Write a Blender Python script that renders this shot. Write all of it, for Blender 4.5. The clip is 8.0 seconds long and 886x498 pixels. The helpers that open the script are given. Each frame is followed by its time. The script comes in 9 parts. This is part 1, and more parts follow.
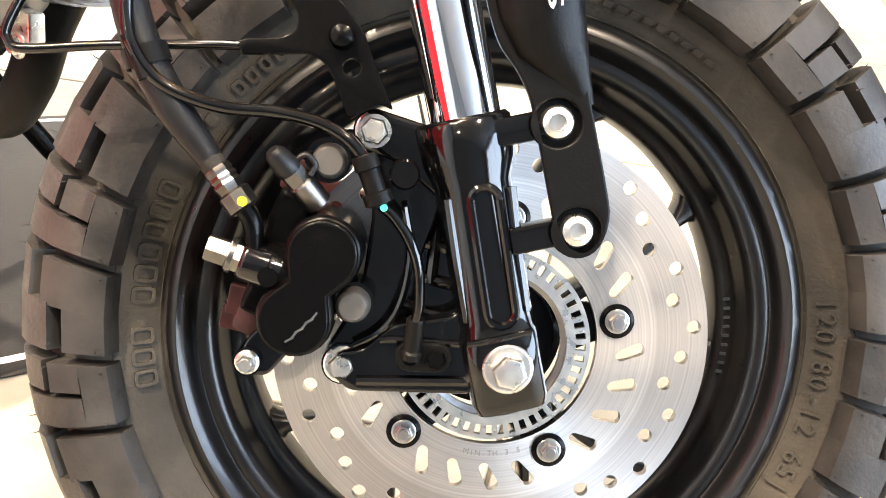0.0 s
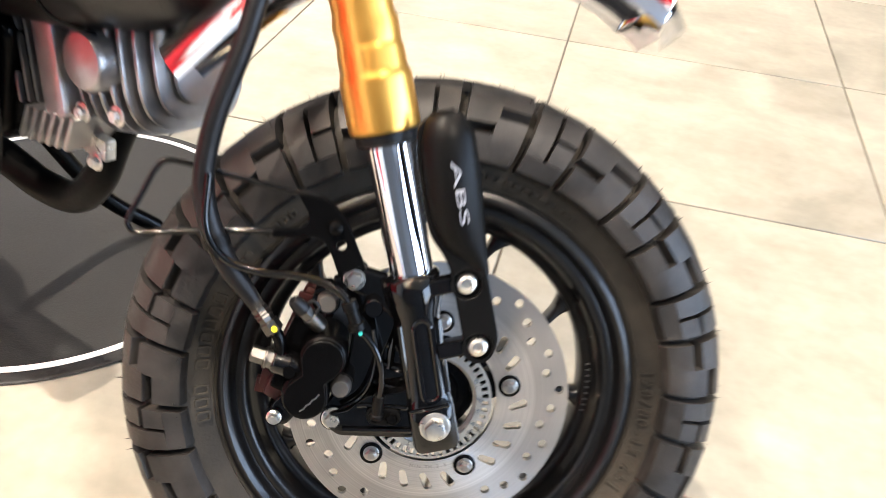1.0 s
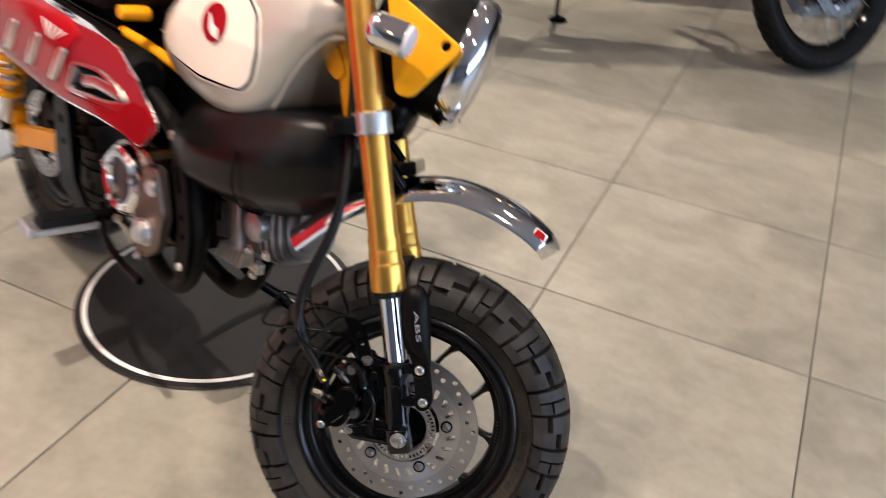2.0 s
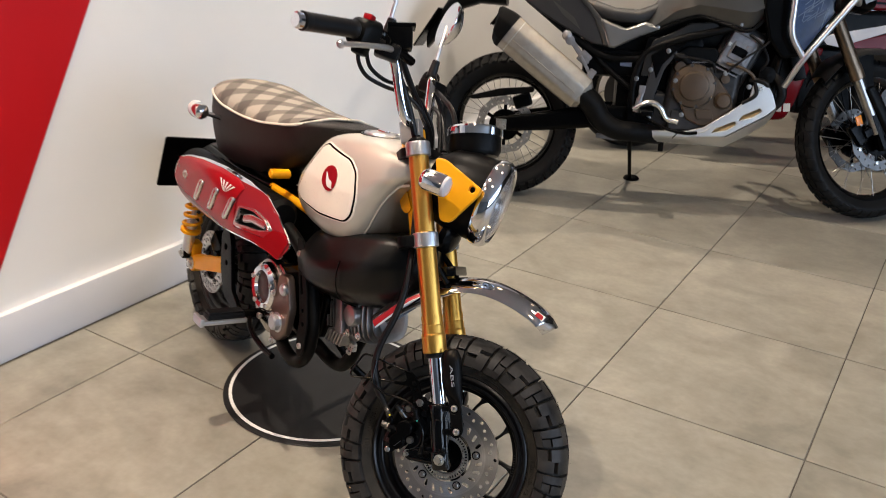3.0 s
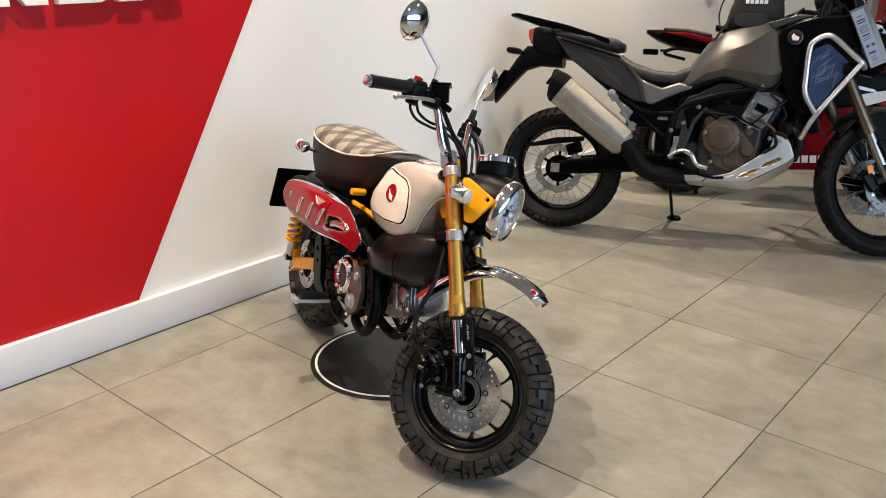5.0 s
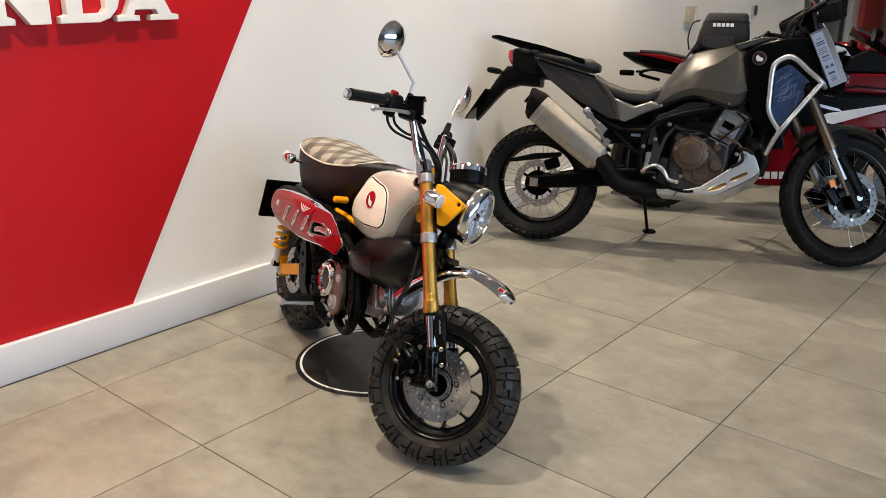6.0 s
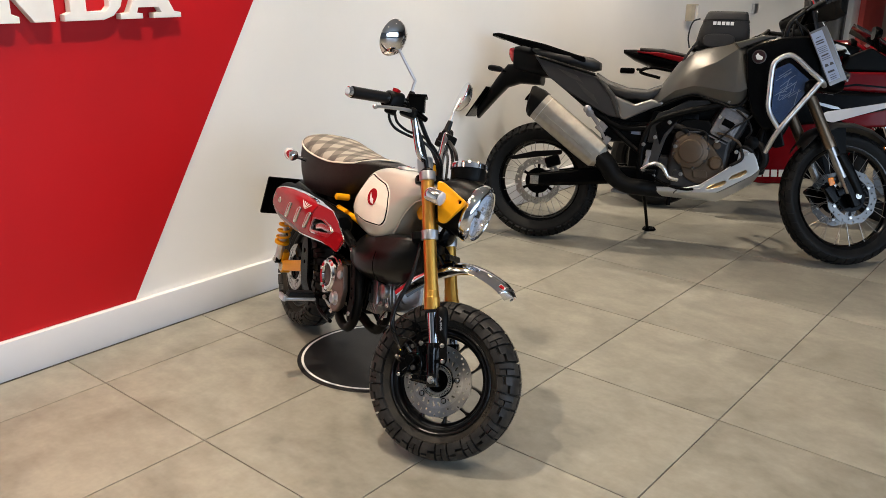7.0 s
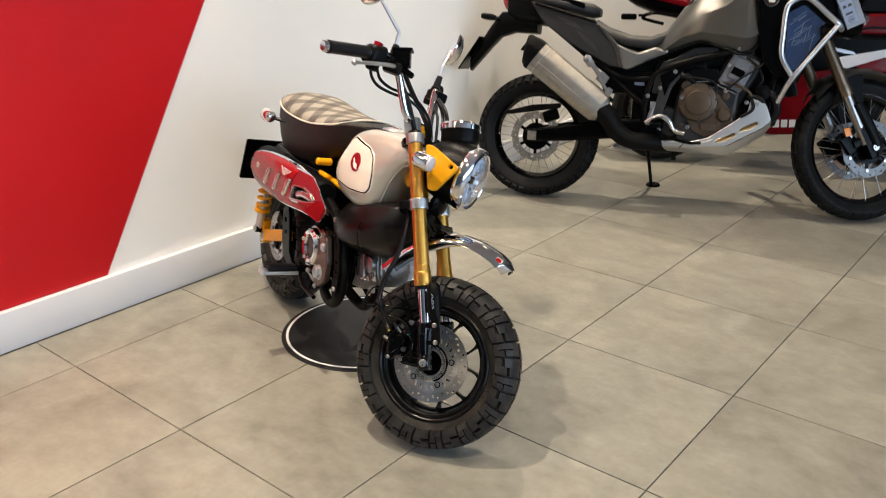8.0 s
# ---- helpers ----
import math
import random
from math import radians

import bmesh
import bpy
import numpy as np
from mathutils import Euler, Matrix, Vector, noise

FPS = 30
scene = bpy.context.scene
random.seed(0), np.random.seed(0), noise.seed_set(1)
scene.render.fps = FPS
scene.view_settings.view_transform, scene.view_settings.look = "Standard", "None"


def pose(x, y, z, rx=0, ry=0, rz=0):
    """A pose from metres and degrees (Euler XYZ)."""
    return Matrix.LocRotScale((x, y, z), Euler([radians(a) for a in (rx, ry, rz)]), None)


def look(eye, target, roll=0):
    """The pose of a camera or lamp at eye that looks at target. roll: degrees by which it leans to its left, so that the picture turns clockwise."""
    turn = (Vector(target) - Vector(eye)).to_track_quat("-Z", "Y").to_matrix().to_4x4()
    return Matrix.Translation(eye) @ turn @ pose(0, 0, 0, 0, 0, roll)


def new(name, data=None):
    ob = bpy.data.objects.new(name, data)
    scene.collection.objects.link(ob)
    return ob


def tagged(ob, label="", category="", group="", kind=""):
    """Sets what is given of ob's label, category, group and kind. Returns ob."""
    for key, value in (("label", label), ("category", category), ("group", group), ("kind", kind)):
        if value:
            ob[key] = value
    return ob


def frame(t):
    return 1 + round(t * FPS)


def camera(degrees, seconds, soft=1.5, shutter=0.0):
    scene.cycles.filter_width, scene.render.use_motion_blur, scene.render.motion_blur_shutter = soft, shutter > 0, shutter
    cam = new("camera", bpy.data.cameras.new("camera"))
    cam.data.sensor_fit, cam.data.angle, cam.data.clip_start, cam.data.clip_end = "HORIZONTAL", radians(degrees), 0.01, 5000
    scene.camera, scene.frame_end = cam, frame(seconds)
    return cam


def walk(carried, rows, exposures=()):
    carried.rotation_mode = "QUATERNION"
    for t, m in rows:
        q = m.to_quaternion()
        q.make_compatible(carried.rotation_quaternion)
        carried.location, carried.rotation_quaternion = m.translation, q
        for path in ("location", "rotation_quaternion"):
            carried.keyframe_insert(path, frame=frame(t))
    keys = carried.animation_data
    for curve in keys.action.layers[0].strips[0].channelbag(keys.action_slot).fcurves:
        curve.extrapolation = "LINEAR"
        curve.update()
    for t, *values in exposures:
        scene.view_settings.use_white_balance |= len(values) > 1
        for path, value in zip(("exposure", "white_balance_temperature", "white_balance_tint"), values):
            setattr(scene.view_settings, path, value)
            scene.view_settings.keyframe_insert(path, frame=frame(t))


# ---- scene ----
cam = camera(55.7, 8.0, soft=0.4, shutter=0.5)
PATH = [
    (0, (0.062, -1.107, 0.515), (-0.316, 0.545, -0.547), 3.0),
    (0.5, (0.069, -1.136, 0.551), (-0.282, 0.508, -0.531), 3.7),
    (1, (0.095, -1.222, 0.737), (-0.193, 0.353, -0.462), 5.6),
    (1.2, (0.115, -1.276, 0.850), (-0.158, 0.258, -0.404), 6.1),
    (1.5, (0.174, -1.376, 1.009), (-0.143, 0.137, -0.261), 6.5),
    (1.7, (0.242, -1.451, 1.080), (-0.165, 0.080, -0.140), 6.4),
    (2, (0.367, -1.57, 1.154), (-0.252, -0.03, 0.039), 5.6),
    (2.2, (0.449, -1.65, 1.203), (-0.299, -0.114, 0.162), 5.1),
    (3.3, (0.863, -2.04, 1.335), (-0.18, -0.513, 0.575), 0.3),
    (3.5, (0.934, -2.068, 1.34), (-0.15, -0.564, 0.59), 0.1),
    (4, (1.089, -2.144, 1.368), (-0.074, -0.696, 0.626), -0.2),
    (4.5, (1.195, -2.274, 1.4), (-0.008, -0.842, 0.691), -0.2),
    (4.7, (1.232, -2.332, 1.419), (0.025, -0.899, 0.719), 0.1),
    (5.8, (1.452, -2.501, 1.43), (0.242, -1.035, 0.808), 0.4),
    (6, (1.464, -2.509, 1.425), (0.254, -1.044, 0.8), 0.5),
    (6.5, (1.481, -2.523, 1.428), (0.273, -1.062, 0.791), 0.5),
    (7, (1.474, -2.525, 1.43), (0.265, -1.062, 0.799), 0.6),
    (7.5, (1.447, -2.504, 1.43), (0.244, -1.05, 0.768), 0.3),
    (8, (1.34, -2.334, 1.405), (0.161, -0.898, 0.667), -0.4),
]
EXPOSURES = [(0.0, 2.62, 7350, 12), (0.5, 2.47, 7250, 12), (0.8, 2.1, 6950, 12), (1.0, 1.8, 6650, 12), (1.2, 1.25, 6600, 13), (1.5, 0.8, 6600, 15), (2.2, 0.45, 6700, 15), (3.3, 0.2, 6900, 12), (4.0, 0.36, 6900, 10), (4.7, 0.34, 6900, 10), (6.2, 0.18, 6950, 10), (7.2, 0.18, 6950, 10), (8.0, 0.34, 6900, 9)]
walk(cam, [(t, look(eye, target, roll)) for t, eye, target, roll in PATH], EXPOSURES)
SPOT_W, WINDOW_W = 30.5, 175.0
BIKE_X, BIKE_Y, BIKE_LEAN, BIKE_YAW = -0.0128, -0.7985, 11.4, -21.5

# ---- light ----
world = bpy.data.worlds.new("world")
scene.world = world
world.use_nodes = True
sky = world.node_tree.nodes.new("ShaderNodeTexSky")
sky.sky_type, sky.sun_disc, sky.sun_elevation, sky.sun_rotation = "NISHITA", False, radians(40), radians(120)
world.node_tree.links.new(sky.outputs[0], world.node_tree.nodes["Background"].inputs[0])
world.node_tree.nodes["Background"].inputs[1].default_value = 0.12


def lamp(name, m, watts, size, size_y=0.0, colour=(1, 1, 1), spread=180):
    data = bpy.data.lights.new(name, "AREA")
    data.energy, data.color, data.size, data.spread = watts, colour, size, radians(spread)
    if size_y:
        data.shape, data.size_y = "RECTANGLE", size_y
    else:
        data.shape = "DISK"
    ob = new(name, data)
    ob.matrix_world = m
    return ob


WEST, EAST, SOUTH, NORTH, TOP = -1.505, 6.0, -6.6, 11.4, 3.1
# (1.2, -1.5) and (-1.0, 0.9) are added to brighten the floor and wall
SPOTS = [(-0.6, -0.95, 0.58), (-0.85, -2.1, 0.28), (-1.25, -1.5, 0.22), (1.0, 0.9, 0.34), (1.2, -1.5, 0.40), (-1.0, 0.9, 0.58), (-0.3, -3.9, 0.5), (-0.75, 2.6, 0.72), (0.1, 4.9, 0.6), (0.4, 7.2, 0.75)]
for sx, sy, share in SPOTS:
    lamp("ceiling_lamp_light", pose(sx, sy, TOP - 0.07), SPOT_W * share, 0.075, colour=(1.0, 0.89, 0.76), spread=105)
# daylight through the shop window
lamp("window_light", look((EAST - 0.12, -1.6, 1.6), (0, -1.5, 1.0)), WINDOW_W, 7.2, 2.2, (0.47, 0.68, 1.0))


# ---- materials ----
def mat(name, col, rough=0.5, metal=0.0, var=0.12, scale=14.0, grain=180.0, bump=0.0, coat=0.0, rvar=0.08, col2=None, rand=0.0, spec=0.5):
    """A surface with two scales of variation; col2: the colour that the large scale drifts to; rand: how much objects differ."""
    m = bpy.data.materials.new(name)
    m.use_nodes = True
    n, k = m.node_tree.nodes, m.node_tree.links
    b = n["Principled BSDF"]
    tc, big, fine = n.new("ShaderNodeTexCoord"), n.new("ShaderNodeTexNoise"), n.new("ShaderNodeTexNoise")
    big.inputs["Scale"].default_value, big.inputs["Detail"].default_value = scale, 5
    fine.inputs["Scale"].default_value, fine.inputs["Detail"].default_value = grain, 3
    k.new(tc.outputs["Object"], big.inputs["Vector"])
    k.new(tc.outputs["Object"], fine.inputs["Vector"])
    ramp = n.new("ShaderNodeValToRGB")
    lo = [c * (1 - var) for c in col]
    hi = [min(1, c * (1 + var)) for c in (col2 or col)]
    ramp.color_ramp.elements[0].position, ramp.color_ramp.elements[1].position = 0.32, 0.68
    ramp.color_ramp.elements[0].color, ramp.color_ramp.elements[1].color = (*lo, 1), (*hi, 1)
    k.new(big.outputs["Fac"], ramp.inputs[0])
    colour = ramp.outputs[0]
    if rand:
        info, hsv, rng = n.new("ShaderNodeObjectInfo"), n.new("ShaderNodeHueSaturation"), n.new("ShaderNodeMapRange")
        rng.inputs[3].default_value, rng.inputs[4].default_value = 1 - rand, 1 + rand
        k.new(info.outputs["Random"], rng.inputs[0])
        k.new(rng.outputs[0], hsv.inputs["Value"])
        k.new(colour, hsv.inputs["Color"])
        colour = hsv.outputs[0]
    k.new(colour, b.inputs["Base Color"])
    b.inputs["Metallic"].default_value = metal
    b.inputs["Coat Weight"].default_value = coat
    b.inputs["Coat Roughness"].default_value = 0.04
    b.inputs["Specular IOR Level"].default_value = spec
    rr = n.new("ShaderNodeMapRange")
    rr.inputs[3].default_value, rr.inputs[4].default_value = max(0.01, rough - rvar), min(1, rough + rvar)
    k.new(fine.outputs["Fac"], rr.inputs[0])
    k.new(rr.outputs[0], b.inputs["Roughness"])
    if bump:
        bp = n.new("ShaderNodeBump")
        bp.inputs["Strength"].default_value, bp.inputs["Distance"].default_value = bump, 0.002
        k.new(fine.outputs["Fac"], bp.inputs["Height"])
        k.new(bp.outputs[0], b.inputs["Normal"])
    return m


def glow(name, col, strength):
    m = bpy.data.materials.new(name)
    m.use_nodes = True
    b = m.node_tree.nodes["Principled BSDF"]
    b.inputs["Base Color"].default_value = (*col, 1)
    b.inputs["Emission Color"].default_value = (*col, 1)
    b.inputs["Emission Strength"].default_value = strength
    return m


def glass(name, col=(1, 1, 1), rough=0.02, ior=1.45):
    m = bpy.data.materials.new(name)
    m.use_nodes = True
    b = m.node_tree.nodes["Principled BSDF"]
    b.inputs["Base Color"].default_value = (*col, 1)
    b.inputs["Transmission Weight"].default_value = 1.0
    b.inputs["Roughness"].default_value = rough
    b.inputs["IOR"].default_value = ior
    return m


def floor_material():
    """Cement-look porcelain: soft clouds, streaks along one way, faint scuffs, each tile cut from another place."""
    m = bpy.data.materials.new("porcelain_tile")
    m.use_nodes = True
    n, k = m.node_tree.nodes, m.node_tree.links
    b = n["Principled BSDF"]
    geo, info = n.new("ShaderNodeTexCoord"), n.new("ShaderNodeObjectInfo")
    off = n.new("ShaderNodeVectorMath")
    off.operation = "SCALE"
    off.inputs[0].default_value = (37.0, 91.0, 13.0)
    k.new(info.outputs["Random"], off.inputs["Scale"])
    add = n.new("ShaderNodeVectorMath")
    k.new(geo.outputs["Object"], add.inputs[0])
    k.new(off.outputs[0], add.inputs[1])
    mp = n.new("ShaderNodeMapping")
    mp.inputs["Scale"].default_value = (1.0, 1.5, 1.0)
    k.new(add.outputs[0], mp.inputs[0])
    cloud, streak, fine = (n.new("ShaderNodeTexNoise") for _ in range(3))
    cloud.inputs["Scale"].default_value, cloud.inputs["Detail"].default_value, cloud.inputs["Distortion"].default_value = 3.4, 8, 0.9
    streak.inputs["Scale"].default_value, streak.inputs["Detail"].default_value = 14, 9
    fine.inputs["Scale"].default_value, fine.inputs["Detail"].default_value = 240, 2
    k.new(add.outputs[0], cloud.inputs["Vector"])
    k.new(mp.outputs[0], streak.inputs["Vector"])
    k.new(geo.outputs["Object"], fine.inputs["Vector"])
    mix = n.new("ShaderNodeMath")
    mix.operation = "MULTIPLY_ADD"
    mix.inputs[1].default_value = 0.35
    k.new(streak.outputs["Fac"], mix.inputs[0])
    sc = n.new("ShaderNodeMath")
    sc.operation = "MULTIPLY"
    sc.inputs[1].default_value = 0.65
    k.new(cloud.outputs["Fac"], sc.inputs[0])
    k.new(sc.outputs[0], mix.inputs[2])
    ramp = n.new("ShaderNodeValToRGB")
    e = ramp.color_ramp.elements
    e[0].position, e[0].color = 0.34, (0.176, 0.167, 0.138, 1)
    e[1].position, e[1].color = 0.64, (0.296, 0.281, 0.234, 1)
    k.new(mix.outputs[0], ramp.inputs[0])
    speck = n.new("ShaderNodeTexNoise")
    speck.inputs["Scale"].default_value, speck.inputs["Detail"].default_value = 55, 6
    k.new(add.outputs[0], speck.inputs["Vector"])
    dust = n.new("ShaderNodeMapRange")
    dust.inputs[1].default_value, dust.inputs[2].default_value, dust.inputs[3].default_value, dust.inputs[4].default_value = 0.35, 0.65, 0.955, 1.04
    k.new(speck.outputs["Fac"], dust.inputs[0])
    tone = n.new("ShaderNodeVectorMath")
    tone.operation = "SCALE"
    k.new(ramp.outputs[0], tone.inputs[0])
    k.new(dust.outputs[0], tone.inputs["Scale"])
    k.new(tone.outputs[0], b.inputs["Base Color"])
    rr = n.new("ShaderNodeMapRange")
    rr.inputs[3].default_value, rr.inputs[4].default_value = 0.3, 0.5
    k.new(streak.outputs["Fac"], rr.inputs[0])
    k.new(rr.outputs[0], b.inputs["Roughness"])
    bp = n.new("ShaderNodeBump")
    bp.inputs["Strength"].default_value, bp.inputs["Distance"].default_value = 0.08, 0.001
    k.new(fine.outputs["Fac"], bp.inputs["Height"])
    k.new(bp.outputs[0], b.inputs["Normal"])
    return m


def plaid_material():
    """Beige woven cloth with brown bands crossing at a slant."""
    m = bpy.data.materials.new("plaid_cloth")
    m.use_nodes = True
    n, k = m.node_tree.nodes, m.node_tree.links
    b = n["Principled BSDF"]
    tc = n.new("ShaderNodeTexCoord")
    sep = n.new("ShaderNodeSeparateXYZ")
    mp = n.new("ShaderNodeMapping")
    mp.inputs["Rotation"].default_value = (0, 0, radians(45))
    k.new(tc.outputs["Object"], mp.inputs[0])
    k.new(mp.outputs[0], sep.inputs[0])

    def band(out, period, width, shift):
        a = n.new("ShaderNodeMath")
        a.operation = "MULTIPLY_ADD"
        a.inputs[1].default_value, a.inputs[2].default_value = 1 / period, shift + 50
        k.new(out, a.inputs[0])
        f = n.new("ShaderNodeMath")
        f.operation = "FRACT"
        k.new(a.outputs[0], f.inputs[0])
        c = n.new("ShaderNodeMath")
        c.operation = "LESS_THAN"
        c.inputs[1].default_value = width
        k.new(f.outputs[0], c.inputs[0])
        return c.outputs[0]

    one, two = band(sep.outputs[0], 0.08, 0.45, 0.1), band(sep.outputs[1], 0.08, 0.45, 0.3)
    add = n.new("ShaderNodeMath")
    k.new(one, add.inputs[0])
    k.new(two, add.inputs[1])
    ramp = n.new("ShaderNodeValToRGB")
    ramp.color_ramp.interpolation = "CONSTANT"
    e = ramp.color_ramp.elements
    e[0].position, e[0].color = 0.0, (0.40, 0.37, 0.315, 1)
    e[1].position, e[1].color = 0.3, (0.19, 0.172, 0.15, 1)
    x = e.new(0.75)
    x.color = (0.11, 0.098, 0.085, 1)
    half = n.new("ShaderNodeMath")
    half.operation = "MULTIPLY"
    half.inputs[1].default_value = 0.5
    k.new(add.outputs[0], half.inputs[0])
    k.new(half.outputs[0], ramp.inputs[0])
    weave = n.new("ShaderNodeTexNoise")
    weave.inputs["Scale"].default_value = 900
    k.new(tc.outputs["Object"], weave.inputs["Vector"])
    mixc = n.new("ShaderNodeMixRGB")
    mixc.blend_type = "MULTIPLY"
    mixc.inputs[0].default_value = 0.3
    k.new(ramp.outputs[0], mixc.inputs[1])
    k.new(weave.outputs["Fac"], mixc.inputs[2])
    k.new(mixc.outputs[0], b.inputs["Base Color"])
    b.inputs["Roughness"].default_value = 0.85
    bp = n.new("ShaderNodeBump")
    bp.inputs["Strength"].default_value, bp.inputs["Distance"].default_value = 0.3, 0.001
    k.new(weave.outputs["Fac"], bp.inputs["Height"])
    k.new(bp.outputs[0], b.inputs["Normal"])
    return m


M_TILE = floor_material()
M_GROUT = mat("grout", (0.10, 0.09, 0.075), 0.9, var=0.2)
M_WALL = mat("white_wall_paint", (0.85, 0.84, 0.81), 0.65, var=0.03, scale=1.5, grain=500, bump=0.12)
# for unseen walls, kept dim so that black surfaces mirror a dark room
M_DIM = mat("dim_wall_grey", (0.16, 0.158, 0.154), 0.6, var=0.08, scale=1.5)
M_RED_PANEL = mat("red_wall_vinyl", (0.51, 0.008, 0.012), 0.45, var=0.05, scale=2, grain=400, bump=0.05, spec=0.22)
M_WHITE_PLASTIC = mat("white_letter_acrylic", (0.82, 0.80, 0.77), 0.35, var=0.03)
M_SKIRT = mat("skirting_paint", (0.70, 0.70, 0.72), 0.5, var=0.03, scale=3)
M_CEIL = mat("ceiling_paint", (0.42, 0.41, 0.395), 0.8, var=0.05)
M_RUBBER = mat("tyre_rubber", (0.0178, 0.0167, 0.0150), 0.62, var=0.35, scale=11, grain=350, bump=0.2, col2=(0.034, 0.030, 0.0245), spec=0.12)
M_TREAD = mat("tread_rubber", (0.0120, 0.0116, 0.0112), 0.46, var=0.35, scale=25, grain=350, bump=0.14, col2=(0.024, 0.022, 0.0205), spec=0.26)
M_RUBBER_B = mat("clean_tyre_rubber", (0.0075, 0.0074, 0.0072), 0.55, var=0.3, scale=11, grain=350, bump=0.15, spec=0.14)
M_HOSE = mat("black_rubber_hose", (0.004, 0.004, 0.0045), 0.40, var=0.2, bump=0.05, spec=0.24)
M_BLACK = mat("gloss_black_paint", (0.0012, 0.0012, 0.0014), 0.10, var=0.1, coat=0.0, rvar=0.03, spec=0.42)
M_SATIN = mat("satin_black_paint", (0.0013, 0.0013, 0.0014), 0.24, var=0.15, rvar=0.05, grain=300, spec=0.09)
M_PLASTIC = mat("matt_black_plastic", (0.0026, 0.0026, 0.0026), 0.38, var=0.15, grain=700, bump=0.06, spec=0.10)
M_COVERPLASTIC = mat("satin_black_plastic", (0.003, 0.0029, 0.0028), 0.3, var=0.15, grain=600, bump=0.04, spec=0.3)
M_CHROME = mat("chrome", (0.80, 0.80, 0.82), 0.05, 1.0, var=0.01, rvar=0.012)
M_STEEL = mat("zinc_steel", (0.66, 0.65, 0.62), 0.3, 1.0, var=0.12, scale=120, rvar=0.12)
M_DISC = mat("ground_disc_steel", (0.62, 0.605, 0.595), 0.32, 1.0, var=0.06, scale=9, grain=90, rvar=0.025)
M_ALU = mat("cast_aluminium", (0.36, 0.36, 0.37), 0.4, 0.9, var=0.12, scale=60, grain=400, bump=0.1)
k = M_DISC.node_tree
tangent = k.nodes.new("ShaderNodeTangent")
tangent.direction_type, tangent.axis = "RADIAL", "Z"
k.links.new(tangent.outputs[0], k.nodes["Principled BSDF"].inputs["Tangent"])
k.nodes["Principled BSDF"].inputs["Anisotropic"].default_value = 0.8
# ground rings: fine circular scratches, and a duller band where the pads run
tc, flat, far, ring = k.nodes.new("ShaderNodeTexCoord"), k.nodes.new("ShaderNodeVectorMath"), k.nodes.new("ShaderNodeVectorMath"), k.nodes.new("ShaderNodeTexNoise")
flat.operation, far.operation, ring.noise_dimensions = "MULTIPLY", "LENGTH", "1D"
flat.inputs[1].default_value = (1, 1, 0)
ring.inputs["Scale"].default_value, ring.inputs["Detail"].default_value = 900, 4
k.links.new(tc.outputs["Object"], flat.inputs[0])
k.links.new(flat.outputs[0], far.inputs[0])
k.links.new(far.outputs["Value"], ring.inputs["W"])
band = k.nodes.new("ShaderNodeMapRange")
band.inputs[1].default_value, band.inputs[2].default_value, band.inputs[3].default_value, band.inputs[4].default_value = 0.0825, 0.0835, 1.0, 0.8
k.links.new(far.outputs["Value"], band.inputs[0])
lines = k.nodes.new("ShaderNodeMapRange")
lines.inputs[1].default_value, lines.inputs[2].default_value, lines.inputs[3].default_value, lines.inputs[4].default_value = 0.3, 0.7, 0.86, 1.1
k.links.new(ring.outputs["Fac"], lines.inputs[0])
both, tint = k.nodes.new("ShaderNodeMath"), k.nodes.new("ShaderNodeVectorMath")
both.operation, tint.operation = "MULTIPLY", "SCALE"
k.links.new(band.outputs[0], both.inputs[0])
k.links.new(lines.outputs[0], both.inputs[1])
k.links.new(k.nodes["Color Ramp"].outputs[0], tint.inputs[0])
k.links.new(both.outputs[0], tint.inputs["Scale"])
k.links.new(tint.outputs[0], k.nodes["Principled BSDF"].inputs["Base Color"])
scratch = k.nodes.new("ShaderNodeBump")
scratch.inputs["Strength"].default_value, scratch.inputs["Distance"].default_value = 0.12, 0.0004
k.links.new(ring.outputs["Fac"], scratch.inputs["Height"])
k.links.new(scratch.outputs[0], k.nodes["Principled BSDF"].inputs["Normal"])
M_BRUSHED = mat("silver_anodised", (0.62, 0.63, 0.65), 0.3, 0.9, var=0.04, grain=400, rvar=0.02)
M_GOLD = mat("gold_anodised", (0.82, 0.44, 0.095), 0.33, 1.0, var=0.03, rvar=0.015)
M_YELLOW = mat("yellow_ochre_paint", (0.80, 0.34, 0.006), 0.36, var=0.05, spec=0.32)
M_TANK = mat("pearl_silver_paint", (0.62, 0.598, 0.535), 0.36, 0.5, var=0.02, coat=0.45, rvar=0.01)
M_CREAM = mat("cream_paint", (0.86, 0.81, 0.72), 0.3, var=0.03, coat=0.6)
M_RED = mat("red_gloss_plastic", (0.27, 0.005, 0.009), 0.14, var=0.06, spec=0.2, rvar=0.015, coat=0.12)
M_SPORTRED = mat("deep_red_lacquer", (0.15, 0.003, 0.006), 0.2, var=0.06, spec=0.16, coat=0.1, rvar=0.015)
M_DARKRED = mat("deep_red_plastic", (0.30, 0.006, 0.012), 0.25, var=0.1, coat=0.4, rvar=0.015)
M_WHITE = mat("white_lacquer", (0.8, 0.8, 0.78), 0.3, var=0.02, coat=0.4)
M_CLOTH = plaid_material()
M_VINYL = mat("brown_black_vinyl", (0.0095, 0.0066, 0.0056), 0.5, var=0.2, scale=30, grain=900, bump=0.35, spec=0.35)
M_PIPING = mat("cream_piping", (0.70, 0.65, 0.56), 0.5, var=0.05)
M_EXHAUST = mat("black_heat_paint", (0.0038, 0.0037, 0.0035), 0.5, var=0.3, scale=40, bump=0.15, spec=0.1)
